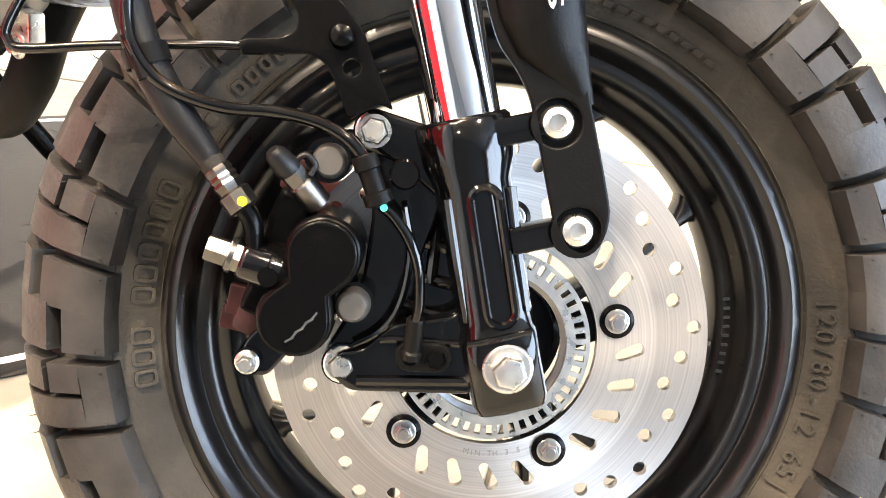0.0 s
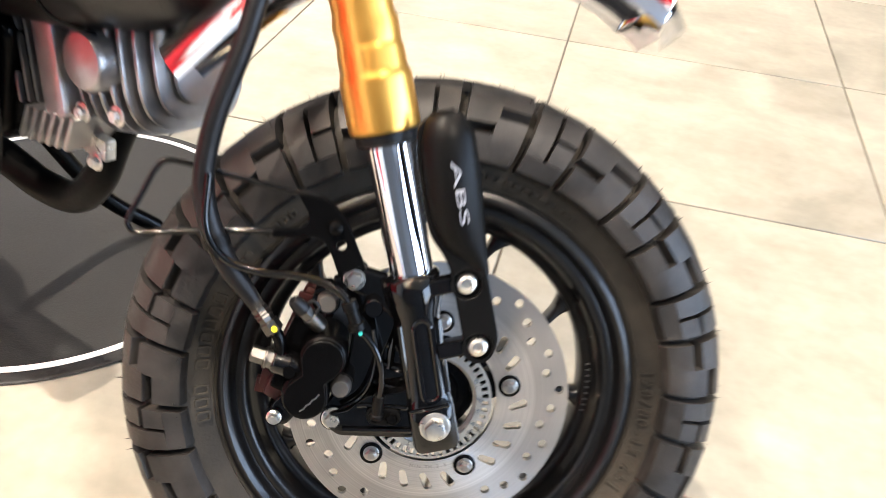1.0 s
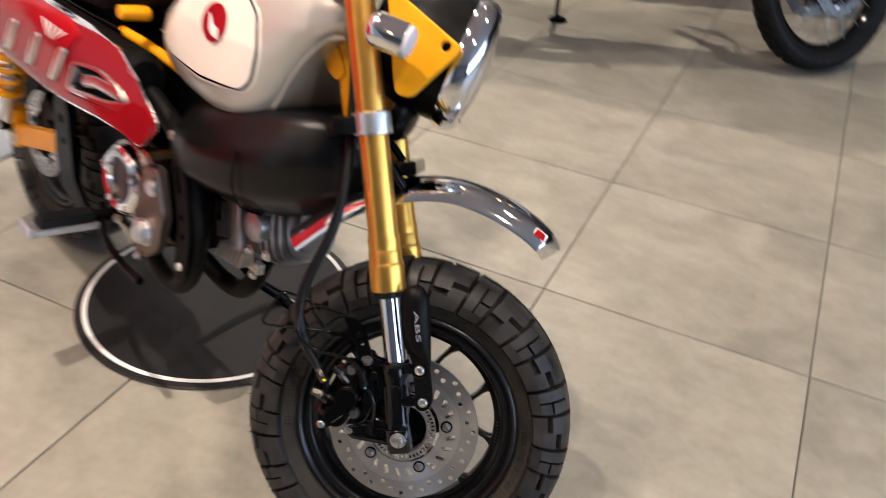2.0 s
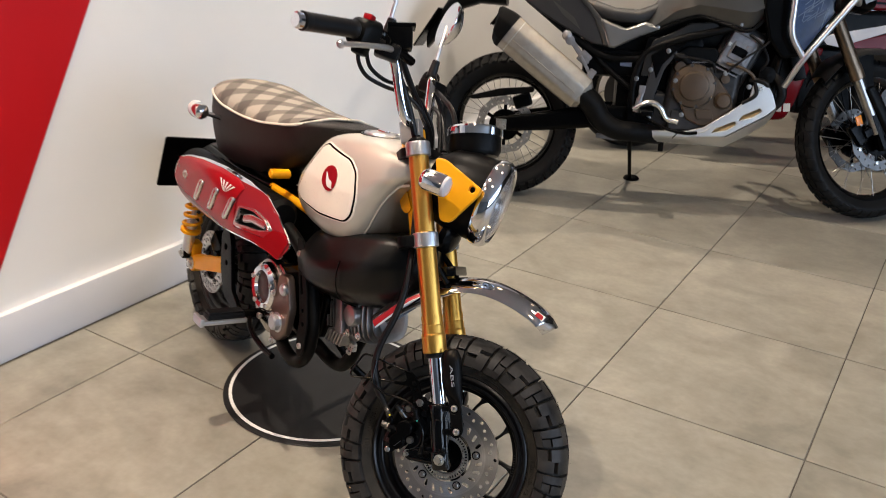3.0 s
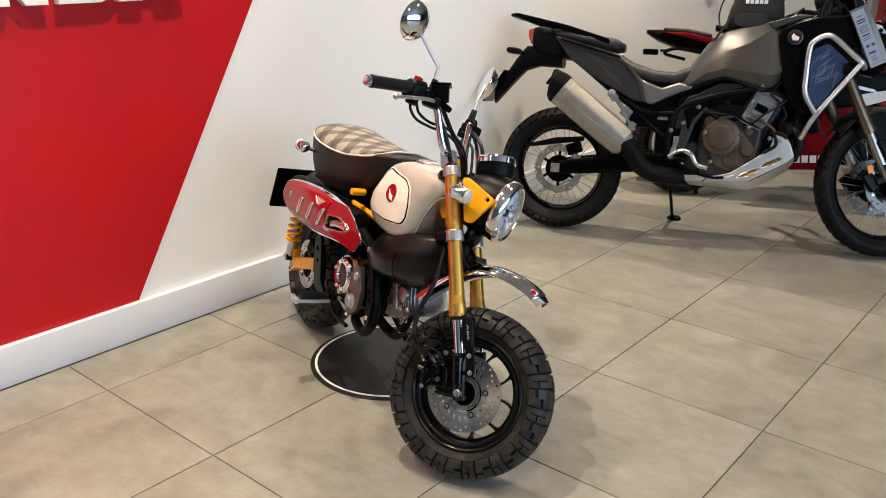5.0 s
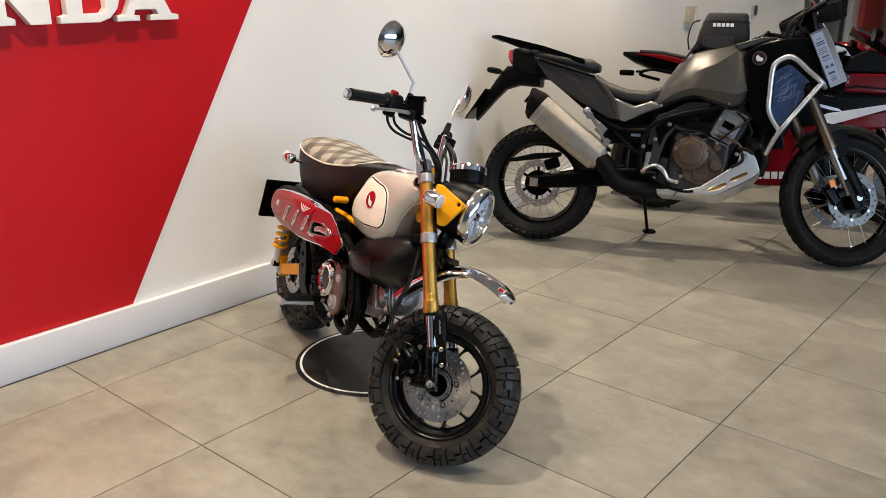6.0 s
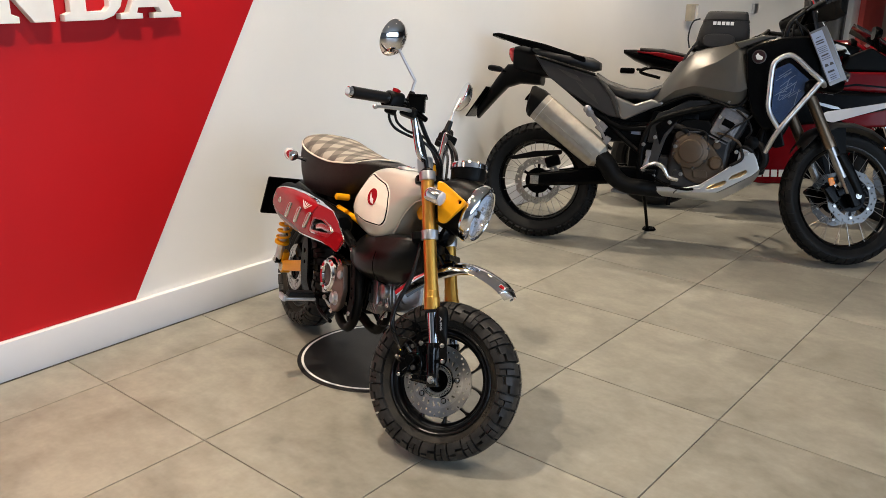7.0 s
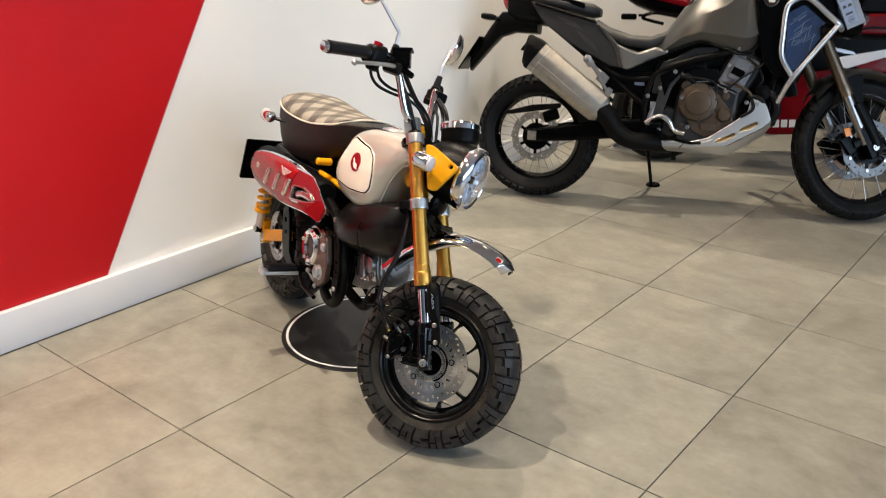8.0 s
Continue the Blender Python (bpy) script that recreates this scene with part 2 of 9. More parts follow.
M_BRONZE = mat("bronze_engine_paint", (0.088, 0.061, 0.040), 0.4, 0.5, var=0.1, grain=400, bump=0.05)
M_GREYPAINT = mat("matt_grey_metal_paint", (0.082, 0.079, 0.073), 0.33, 0.7, var=0.05, grain=900, rvar=0.06)
M_DARKGREY = mat("dark_grey_panel", (0.030, 0.0295, 0.030), 0.4, 0.35, var=0.12, grain=500)
M_SEATBLACK = mat("black_seat_vinyl", (0.009, 0.0088, 0.0088), 0.55, var=0.12, grain=900, bump=0.3)
M_TITAN = mat("brushed_stainless", (0.36, 0.335, 0.295), 0.46, 1.0, var=0.1, scale=30, grain=600)
M_LENS = glass("clear_lens", rough=0.1, ior=1.25)
M_ORANGE = mat("amber_plastic", (0.75, 0.22, 0.01), 0.2, var=0.05)
M_REDLENS = mat("red_lamp_lens", (0.55, 0.01, 0.015), 0.15, var=0.05, coat=0.5)
M_MIRROR = mat("mirror_glass", (0.85, 0.86, 0.88), 0.02, 1.0, var=0.0, rvar=0.0)
M_MAT = mat("black_turntable_mat", (0.008, 0.008, 0.0084), 0.55, var=0.25, scale=9, grain=600, bump=0.25, spec=0.3)
M_PAPER = mat("printed_paper", (0.265, 0.315, 0.43), 0.5, var=0.03)
M_INK = mat("ink", (0.03, 0.03, 0.035), 0.6, var=0.1)
M_FABRIC = mat("black_bag_fabric", (0.012, 0.012, 0.013), 0.8, var=0.2, grain=900, bump=0.4)
M_BLUE = mat("blue_graphic_panel", (0.02, 0.045, 0.12), 0.25, var=0.2, scale=30, coat=0.5)
M_GREYLINE = mat("pale_blue_graphic", (0.12, 0.17, 0.26), 0.35, var=0.05)
M_WINE = mat("brown_red_caliper", (0.026, 0.0055, 0.005), 0.35, 0.3, var=0.2)
M_CLOUDY = mat("smoked_screen", (0.03, 0.03, 0.033), 0.08, var=0.05, coat=0.6)
M_YELLOWDOT = mat("yellow_paint_mark", (0.9, 0.75, 0.02), 0.5, var=0.02)
M_TEAL = mat("teal_paint_mark", (0.02, 0.4, 0.33), 0.5, var=0.02)
M_FRAME = mat("dark_window_frame", (0.03, 0.03, 0.032), 0.4)
M_PANE = mat("dull_grey_pane", (0.16, 0.16, 0.15), 0.15, var=0.05)
M_BEIGE = mat("beige_plastic", (0.55, 0.48, 0.36), 0.5)
M_GLOW = glow("lamp_disc", (1.0, 0.88, 0.72), 6.0)
M_CLEARIND = mat("clear_indicator", (0.6, 0.58, 0.6), 0.12, var=0.03, coat=0.5)
M_RIM = mat("black_rim_lacquer", (0.0024, 0.0024, 0.0027), 0.3, var=0.1, coat=0.12, rvar=0.06, spec=0.3)
# pale blue stands in for the window mirrored in the headlight lens
M_REFLECT = mat("lamp_reflector", (0.66, 0.72, 0.82), 0.3, 0.35, var=0.03, rvar=0.02)
M_LETTER = mat("silver_print", (0.5, 0.53, 0.6), 0.3, 0.6, var=0.03)
# two disc steels darkened to offset the window's reflection in them
M_DISC3 = mat("grey_disc_steel", (0.16, 0.155, 0.15), 0.38, 1.0, var=0.08, scale=12, rvar=0.04)
M_DISC2 = mat("darkened_disc_steel", (0.085, 0.082, 0.08), 0.42, 1.0, var=0.08, scale=12, rvar=0.04)
M_BOLT = mat("dull_bolt_steel", (0.40, 0.39, 0.38), 0.3, 1.0, var=0.12, scale=90, rvar=0.08)
M_POLISH = mat("polished_aluminium", (0.80, 0.80, 0.79), 0.24, 1.0, var=0.05, scale=25, rvar=0.06)
M_CRIMP = mat("dark_crimped_steel", (0.085, 0.08, 0.074), 0.34, 1.0, var=0.2, scale=120, rvar=0.1)
M_PINCAP = mat("grey_rubber_cap", (0.035, 0.033, 0.031), 0.5, var=0.15, grain=400)
M_DARKSTEEL = mat("dark_nickel", (0.12, 0.117, 0.112), 0.32, 1.0, var=0.15, scale=90, rvar=0.06)
M_HEAD = mat("cast_alloy", (0.36, 0.357, 0.36), 0.33, 0.85, var=0.1, scale=50, grain=300, bump=0.05)
M_SIDECASE = mat("champagne_engine_paint", (0.21, 0.15, 0.122), 0.33, 0.85, var=0.06, scale=20, rvar=0.03)
M_COVER = mat("polished_cover_alloy", (0.44, 0.40, 0.37), 0.16, 1.0, var=0.06, scale=20, rvar=0.03)
M_GLASS = glass("window_glass")
M_PAVING = mat("outside_paving", (0.25, 0.24, 0.23), 0.8, var=0.2, scale=2)


# ---- making shapes ----
def V(*a):
    return Vector(a)


def thing(name, label, category, m=None, group=""):
    ob = new(name)
    ob.empty_display_size = 0.1
    if m is not None:
        ob.matrix_world = m
    return tagged(ob, label, category, group)


def mesh_of(name, bm, material, angle=38):
    bmesh.ops.recalc_face_normals(bm, faces=bm.faces)
    me = bpy.data.meshes.new(name)
    bm.to_mesh(me)
    bm.free()
    me.polygons.foreach_set("use_smooth", [True] * len(me.polygons))
    me.set_sharp_from_angle(angle=radians(angle))
    me.materials.append(material)
    return me


def part(name, bm, material, parent, label="", m=None, angle=38):
    if m is not None:
        bm.transform(m)
    ob = new(name, mesh_of(name, bm, material, angle))
    ob.parent = parent
    if parent.parent:
        ob.matrix_parent_inverse = parent.matrix_basis.inverted()
    if angle == 38:
        crisp = ob.modifiers.new("crisp", "WEIGHTED_NORMAL")
        crisp.keep_sharp = True
    return tagged(ob, label) if label else ob


def whole(name, bm, material, label, category="", kind="", group="", m=None):
    ob = new(name, mesh_of(name, bm, material))
    if m is not None:
        ob.matrix_world = m
    return tagged(ob, label, category, group, kind)


def join(*bms):
    out = bms[0]
    for b in bms[1:]:
        me = bpy.data.meshes.new("t")
        b.to_mesh(me)
        b.free()
        out.from_mesh(me)
        bpy.data.meshes.remove(me)
    return out


def soften(bm, width, seg=2, angle=30):
    es = [e for e in bm.edges if len(e.link_faces) == 2 and e.calc_face_angle(0) > radians(angle)]
    bmesh.ops.bevel(bm, geom=es, offset=width, segments=seg, profile=0.6, affect="EDGES", clamp_overlap=True)
    return bm


def box(size, at=(0, 0, 0), bevel=0.0, rot=(0, 0, 0), seg=2):
    bm = bmesh.new()
    bmesh.ops.create_cube(bm, size=1)
    bm.transform(Matrix.Diagonal((*size, 1)))
    if bevel:
        soften(bm, bevel, seg)
    bm.transform(pose(*at, *rot))
    return bm


def axis_frame(a, b):
    """A pose at a whose z points to b."""
    a, b = Vector(a), Vector(b)
    return Matrix.Translation(a) @ (b - a).to_track_quat("Z", "Y").to_matrix().to_4x4()


def lathe(profile, m=None, seg=32, closed=False):
    """profile: (radius, height) pairs about z."""
    bm = bmesh.new()
    rings = []
    for r, h in profile:
        if r < 1e-6:
            rings.append([bm.verts.new((0, 0, h))])
        else:
            rings.append([bm.verts.new((r * math.cos(2 * math.pi * i / seg), r * math.sin(2 * math.pi * i / seg), h)) for i in range(seg)])
    pairs = list(zip(rings, rings[1:]))
    if closed:
        pairs.append((rings[-1], rings[0]))
    for p, q in pairs:
        for i in range(seg):
            j = (i + 1) % seg
            if len(p) == 1 and len(q) == 1:
                continue
            if len(p) == 1:
                bm.faces.new((p[0], q[j], q[i]))
            elif len(q) == 1:
                bm.faces.new((p[i], p[j], q[0]))
            else:
                bm.faces.new((p[i], p[j], q[j], q[i]))
    if not closed:
        for r in (rings[0], rings[-1]):
            if len(r) > 1:
                bm.faces.new(r)
    if m is not None:
        bm.transform(m)
    return bm


def rod(a, b, r, r2=None, seg=16, bevel=0.0):
    h = (Vector(b) - Vector(a)).length
    r2 = r if r2 is None else r2
    if bevel:
        prof = [(r - bevel, 0), (r, bevel), (r2, h - bevel), (r2 - bevel, h)]
    else:
        prof = [(r, 0), (r2, h)]
    return lathe(prof, axis_frame(a, b), seg)


def smooth_path(pts, n=6):
    pts = [Vector(p) for p in pts]
    if len(pts) < 3:
        return pts
    ext = [2 * pts[0] - pts[1]] + pts + [2 * pts[-1] - pts[-2]]
    out = []
    for i in range(1, len(ext) - 2):
        a, b, c, d = ext[i - 1:i + 3]
        for s in range(n):
            t = s / n
            out.append(0.5 * (2 * b + (c - a) * t + (2 * a - 5 * b + 4 * c - d) * t * t + (3 * b - a - 3 * c + d) * t ** 3))
    out.append(pts[-1])
    return out


def tube(pts, r, seg=10, n=6, closed=False):
    """A round bar along a smoothed path; r: one radius or one per given point."""
    path = smooth_path(pts, n)
    rs = [r] * len(path) if not isinstance(r, (list, tuple)) else [r[min(i // n, len(r) - 1)] + (r[min(i // n + 1, len(r) - 1)] - r[min(i // n, len(r) - 1)]) * (i % n) / n for i in range(len(path))]
    bm = bmesh.new()
    rings, up = [], None
    for i, p in enumerate(path):
        d = (path[min(i + 1, len(path) - 1)] - path[max(i - 1, 0)]).normalized()
        if up is None:
            up = d.orthogonal().normalized()
        up = (up - d * up.dot(d)).normalized()
        side = d.cross(up)
        rings.append([bm.verts.new(p + rs[i] * (math.cos(2 * math.pi * k / seg) * up + math.sin(2 * math.pi * k / seg) * side)) for k in range(seg)])
    for p, q in zip(rings, rings[1:]):
        for k in range(seg):
            j = (k + 1) % seg
            bm.faces.new((p[k], p[j], q[j], q[k]))
    bm.faces.new(rings[0])
    bm.faces.new(rings[-1])
    return bm


def loft(rings, caps=True):
    bm = bmesh.new()
    vs = [[bm.verts.new(p) for p in r] for r in rings]
    n = len(vs[0])
    for p, q in zip(vs, vs[1:]):
        for k in range(n):
            j = (k + 1) % n
            bm.faces.new((p[k], p[j], q[j], q[k]))
    if caps:
        bm.faces.new(vs[0])
        bm.faces.new(vs[-1])
    return bm


def oval(w, h, power=2.6, n=28):
    """Points of a rounded rectangle (superellipse) of half sizes w, h."""
    out = []
    for i in range(n):
        a = 2 * math.pi * i / n
        c, s = math.cos(a), math.sin(a)
        out.append((w * math.copysign(abs(c) ** (2 / power), c), h * math.copysign(abs(s) ** (2 / power), s)))
    return out


def rounded(pts, r, n=4):
    """The corners of a flat outline rounded by r."""
    out, c = [], len(pts)
    for i in range(c):
        p, a, b = Vector(pts[i]), Vector(pts[i - 1]), Vector(pts[(i + 1) % c])
        u, v = a - p, b - p
        k = min(r, u.length * 0.45, v.length * 0.45)
        s, e = p + u.normalized() * k, p + v.normalized() * k
        for j in range(n + 1):
            t = j / n
            out.append(((1 - t) ** 2) * s + 2 * t * (1 - t) * p + t * t * e)
    return [(q.x, q.y) for q in out]


def plate(outline, thick, m=None, holes=(), bevel=0.0, seg=1):
    """A flat sheet with real holes, in its x, y plane, thick along z about 0."""
    cu = bpy.data.curves.new("t", "CURVE")
    cu.dimensions, cu.fill_mode, cu.extrude, cu.bevel_depth, cu.bevel_resolution = "2D", "BOTH", max(0.0001, thick / 2 - bevel), bevel, seg
    cu.offset = -bevel
    for loop in (outline, *holes):
        sp = cu.splines.new("POLY")
        sp.points.add(len(loop) - 1)
        for q, (x, y) in zip(sp.points, loop):
            q.co = (x, y, 0, 1)
        sp.use_cyclic_u = True
    ob = bpy.data.objects.new("t", cu)
    me = bpy.data.meshes.new_from_object(ob)
    bpy.data.objects.remove(ob)
    bpy.data.curves.remove(cu)
    bm = bmesh.new()
    bm.from_mesh(me)
    bpy.data.meshes.remove(me)
    bmesh.ops.remove_doubles(bm, verts=bm.verts, dist=1e-5)
    if m is not None:
        bm.transform(m)
    return bm


def ring_pts(r, n=24, cx=0.0, cy=0.0, start=0.0):
    return [(cx + r * math.cos(start + 2 * math.pi * i / n), cy + r * math.sin(start + 2 * math.pi * i / n)) for i in range(n)]


def stadium(x0, y0, x1, y1, r, n=6):
    a = math.atan2(y1 - y0, x1 - x0)
    return [(x1 + r * math.cos(a - math.pi / 2 + math.pi * i / n), y1 + r * math.sin(a - math.pi / 2 + math.pi * i / n)) for i in range(n + 1)] + \
           [(x0 + r * math.cos(a + math.pi / 2 + math.pi * i / n), y0 + r * math.sin(a + math.pi / 2 + math.pi * i / n)) for i in range(n + 1)]


def letters(text, size, m, thick=0.0006):
    cu = bpy.data.curves.new("t", "FONT")
    cu.body, cu.size, cu.extrude, cu.align_x, cu.align_y = text, size, thick, "CENTER", "CENTER"
    cu.resolution_u = 3
    ob = bpy.data.objects.new("t", cu)
    me = bpy.data.meshes.new_from_object(ob)
    bpy.data.objects.remove(ob)
    bpy.data.curves.remove(cu)
    bm = bmesh.new()
    bm.from_mesh(me)
    bpy.data.meshes.remove(me)
    bm.transform(m)
    return bm


def side_plane(y, flip=False):
    """Maps a flat outline (x, z) onto the plane at y; its thickness goes along y."""
    return Matrix(((1, 0, 0, 0), (0, 0, -1, y), (0, 1, 0, 0), (0, 0, 0, 1)))


def hexbolt(at, out, r, h=0.006, flange=1.45, seg=20):
    """A flanged hexagon bolt head; out: the way that it points."""
    m = axis_frame(at, Vector(at) + Vector(out))
    f = lathe([(r * flange, 0), (r * flange, 0.0012), (r * 1.15, 0.0022)], m, seg)
    hx = lathe([(r, 0), (r, h - 0.001), (r * 0.88, h)], m, 6)
    dome = lathe([(r * 0.72, h - 0.0004), (r * 0.66, h + 0.0006), (0, h + 0.0006)], m, seg)
    return join(f, hx, dome)


def capbolt(at, out, r, h=0.005, seg=20):
    """A domed socket bolt with a hexagon recess."""
    m = axis_frame(at, Vector(at) + Vector(out))
    body = lathe([(r, 0), (r, h * 0.35), (r * 0.86, h * 0.8), (r * 0.55, h), (r * 0.48, h), (r * 0.44, h * 0.35), (0, h * 0.35)], m, seg)
    return body


# ---- structure ----
def flat_wall(name, size, at, material, label):
    return whole(name, box(size, at), material, label, "wall", "structure")


LEN = NORTH - SOUTH
MIDY = (NORTH + SOUTH) / 2
flat_wall("wall_west", (0.2, 7.8 - SOUTH, TOP), (WEST - 0.1, (7.8 + SOUTH) / 2, TOP / 2), M_WALL, "white painted showroom wall behind the motorcycles")
flat_wall("wall_north", (EAST - WEST + 0.4, 0.2, TOP), ((EAST + WEST) / 2, NORTH + 0.1, TOP / 2), M_DIM, "unseen end wall of the showroom, dark grey for dark reflections")
flat_wall("wall_south", (EAST - WEST + 0.4, 0.2, TOP), ((EAST + WEST) / 2, SOUTH - 0.1, TOP / 2), M_DIM, "unseen end wall of the showroom, dark grey for dark reflections")
whole("ceiling", box((EAST - WEST + 0.4, LEN + 0.4, 0.15), ((EAST + WEST) / 2, MIDY, TOP + 0.075)), M_CEIL, "plain pale grey showroom ceiling", "ceiling", "structure")
whole("ground", box((120, 120, 0.1), (40, MIDY, -0.16)), M_PAVING, "grey paving outside the shop window", "ground", "structure")

# far end of the wall: a dull glazed door, a white jamb and a red pillar
whole("wall_west_2", box((0.2, NORTH - 10.1, TOP), (WEST - 0.1, (NORTH + 10.1) / 2, TOP / 2)), mat("peach_wall_paint", (0.66, 0.42, 0.3), 0.6, var=0.04), "peach painted stretch of wall past the red pillar", "wall", "structure")
door = thing("door_1", "grey glazed door with a dark frame at the wall's end", "door", pose(WEST - 0.06, 8.3, 0))
door["kind"] = "structure"
part("pane", box((0.03, 0.86, 2.6), (0, 0, 1.3)), M_PANE, door)
part("frame", join(box((0.08, 0.08, 2.7), (0, 0.46, 1.35), 0.004), box((0.08, 0.06, 2.7), (0, -0.46, 1.35), 0.004), box((0.08, 0.98, 0.1), (0, 0, 2.65), 0.004)), M_FRAME, door)
whole("wall_west_3", box((0.2, 2.3, TOP - 2.7), (WEST - 0.1, 8.95, TOP - (TOP - 2.7) / 2)), M_WALL, "white wall above the glazed door", "wall", "structure")
whole("trim", box((0.24, 0.3, 2.7), (WEST - 0.08, 8.96, 1.35), 0.006), M_WHITE, "white door jamb", "trim", "structure")
whole("pillar", box((0.4, 0.98, 2.7), (WEST - 0.1, 9.61, 1.35), 0.01), mat("coral_red_paint", (0.62, 0.07, 0.05), 0.5, var=0.04), "bright red painted pillar", "pillar", "structure")

# east side: shop window
win = thing("window_1", "wide shop window with slim dark mullions", "window", pose(EAST, -1.5, 0))
win["kind"] = "structure"
part("window_frame", join(box((0.12, 9.0, 0.1), (0, 0, 0.35), 0.005), box((0.12, 9.0, 0.1), (0, 0, 2.85), 0.005), *[box((0.1, 0.07, 2.4), (0, -4.46 + 1.784 * i, 1.6), 0.004) for i in range(6)]), M_FRAME, win)
for i in range(5):
    pane = part("pane", box((0.012, 1.7, 2.4), (0, -3.568 + 1.784 * i, 1.6)), M_GLASS, win)
    pane.visible_shadow = False
flat_wall("wall_east", (0.2, LEN, 0.3), (EAST + 0.1, MIDY, 0.15), M_DIM, "low grey sill wall under the shop window")
flat_wall("wall_east_2", (0.2, LEN, TOP - 2.9), (EAST + 0.1, MIDY, (TOP + 2.9) / 2), M_DIM, "grey wall above the shop window")
flat_wall("wall_east_3", (0.2, -6.0 - SOUTH, 2.6), (EAST + 0.1, (SOUTH - 6.0) / 2, 1.6), M_DIM, "grey wall beside the shop window")
flat_wall("wall_east_4", (0.2, NORTH - 3.0, 2.6), (EAST + 0.1, (NORTH + 3.0) / 2, 1.6), M_DIM, "grey wall beside the shop window")

# red slanted panel on the wall, and the skirting
SLANT = 1.695
SKIRT = 0.145
yt = -0.881 + (2.9 - SKIRT) / SLANT
whole("red_panel", plate([(-2.9, SKIRT + 0.002), (-0.881, SKIRT + 0.002), (yt, 2.9), (yt - 2.0, 2.9)], 0.004, Matrix(((0, 0, 1, WEST + 0.002), (1, 0, 0, 0), (0, 1, 0, 0), (0, 0, 0, 1)))), M_RED_PANEL, "red wall panel with a slanting edge above the skirting", "wall panel", "structure")
whole("baseboard", box((0.027, 7.8 - SOUTH, SKIRT), (WEST + 0.0135, (7.8 + SOUTH) / 2, SKIRT / 2), 0.002), M_SKIRT, "tall pale grey skirting board along the wall", "skirting", "structure")

# unseen fixtures, one for every entry of SPOTS, the added ones too
for sx, sy, share in SPOTS:
    cl = thing("ceiling_light", "unseen round recessed ceiling downlight, lit", "ceiling light", pose(sx, sy, TOP), "downlights")
    part("rim", lathe([(0.1, -0.012), (0.115, -0.008), (0.118, 0.0), (0.098, 0.0)], None, 32, True), M_WHITE, cl)
    part("lens", lathe([(0.097, -0.004), (0, -0.004)], None, 32), M_GLOW, cl)


# ---- the small motorcycle ----
RAKE = radians(25)
SDIR = V(-math.sin(RAKE), 0, math.cos(RAKE))
EDIR = V(math.cos(RAKE), 0, math.sin(RAKE))
AXLE = V(0, 0, 0.25)
PIVOT = V(0.082, 0, 0)
STEER = Matrix.Translation(PIVOT) @ Matrix.Rotation(radians(38), 4, SDIR) @ Matrix.Translation(-PIVOT)


def fk(d, e=0.0, y=0.0):
    """A place d up the fork line, e ahead of it and y to the left."""
    return AXLE + SDIR * d + EDIR * e + V(0, y, 0)


def fork_plane(y):
    """Maps a flat outline (e, d) onto the fork's side at y."""
    m = Matrix.Identity(4)
    for i in range(3):
        m[i][0], m[i][1], m[i][3] = EDIR[i], SDIR[i], AXLE[i]
    m[0][2], m[1][2], m[2][2] = 0, -1, 0
    m[1][3] = y
    return m


PROFILE = [(-0.037, 0.158), (-0.047, 0.172), (-0.056, 0.188), (-0.059, 0.203), (-0.0575, 0.216), (-0.051, 0.228), (-0.04, 0.2365), (-0.02, 0.2415), (0.0, 0.2425)]
PROFILE = [(y * 0.87, r - 0.0098 * max(0, (r - 0.17) / 0.07)) for y, r in PROFILE]
PROFILE = PROFILE + [(-y, r) for y, r in reversed(PROFILE[:-1])]


def profile_at(w, lift=0.0, prof=PROFILE, first=2):
    """The tyre's section from shoulder (w = -1) to shoulder (w = 1): y, radius, raised by lift along its normal."""
    use = prof[first:len(prof) - first]
    n = len(use) - 1
    f = max(0.0, min(n - 1e-6, (w + 1) / 2 * n))
    i, t = int(f), f - int(f)
    y = use[i][0] * (1 - t) + use[i + 1][0] * t
    r = use[i][1] * (1 - t) + use[i + 1][1] * t
    j, q = max(0, i - 1), min(n, i + 2)
    dy, dr = use[q][0] - use[j][0], use[q][1] - use[j][1]
    k = math.hypot(dy, dr)
    return y - dr / k * lift, r + dy / k * lift


def add_block(bm, rows, h, prof=PROFILE):
    """rows of (w, a0, a1): a tread block between two angles at each step across the section; it thins out at the sidewall."""
    top, low = [], []
    for w, a0, a1 in rows:
        for row, lift in ((top, h * (0.42 if abs(w) > 0.985 else 1.0)), (low, -0.001)):
            y, r = profile_at(w, lift, prof)
            pad = 0.0035 if lift < 0 else 0.0
            row.append([bm.verts.new((r * math.cos(a), y, r * math.sin(a))) for a in (a0 - pad, a1 + pad)])
    for i in range(len(rows) - 1):
        bm.faces.new((top[i][0], top[i][1], top[i + 1][1], top[i + 1][0]))
        bm.faces.new((top[i][0], low[i][0], low[i + 1][0], top[i + 1][0]))
        bm.faces.new((top[i][1], low[i][1], low[i + 1][1], top[i + 1][1]))
    for i in (0, -1):
        bm.faces.new((top[i][0], top[i][1], low[i][1], low[i][0]))


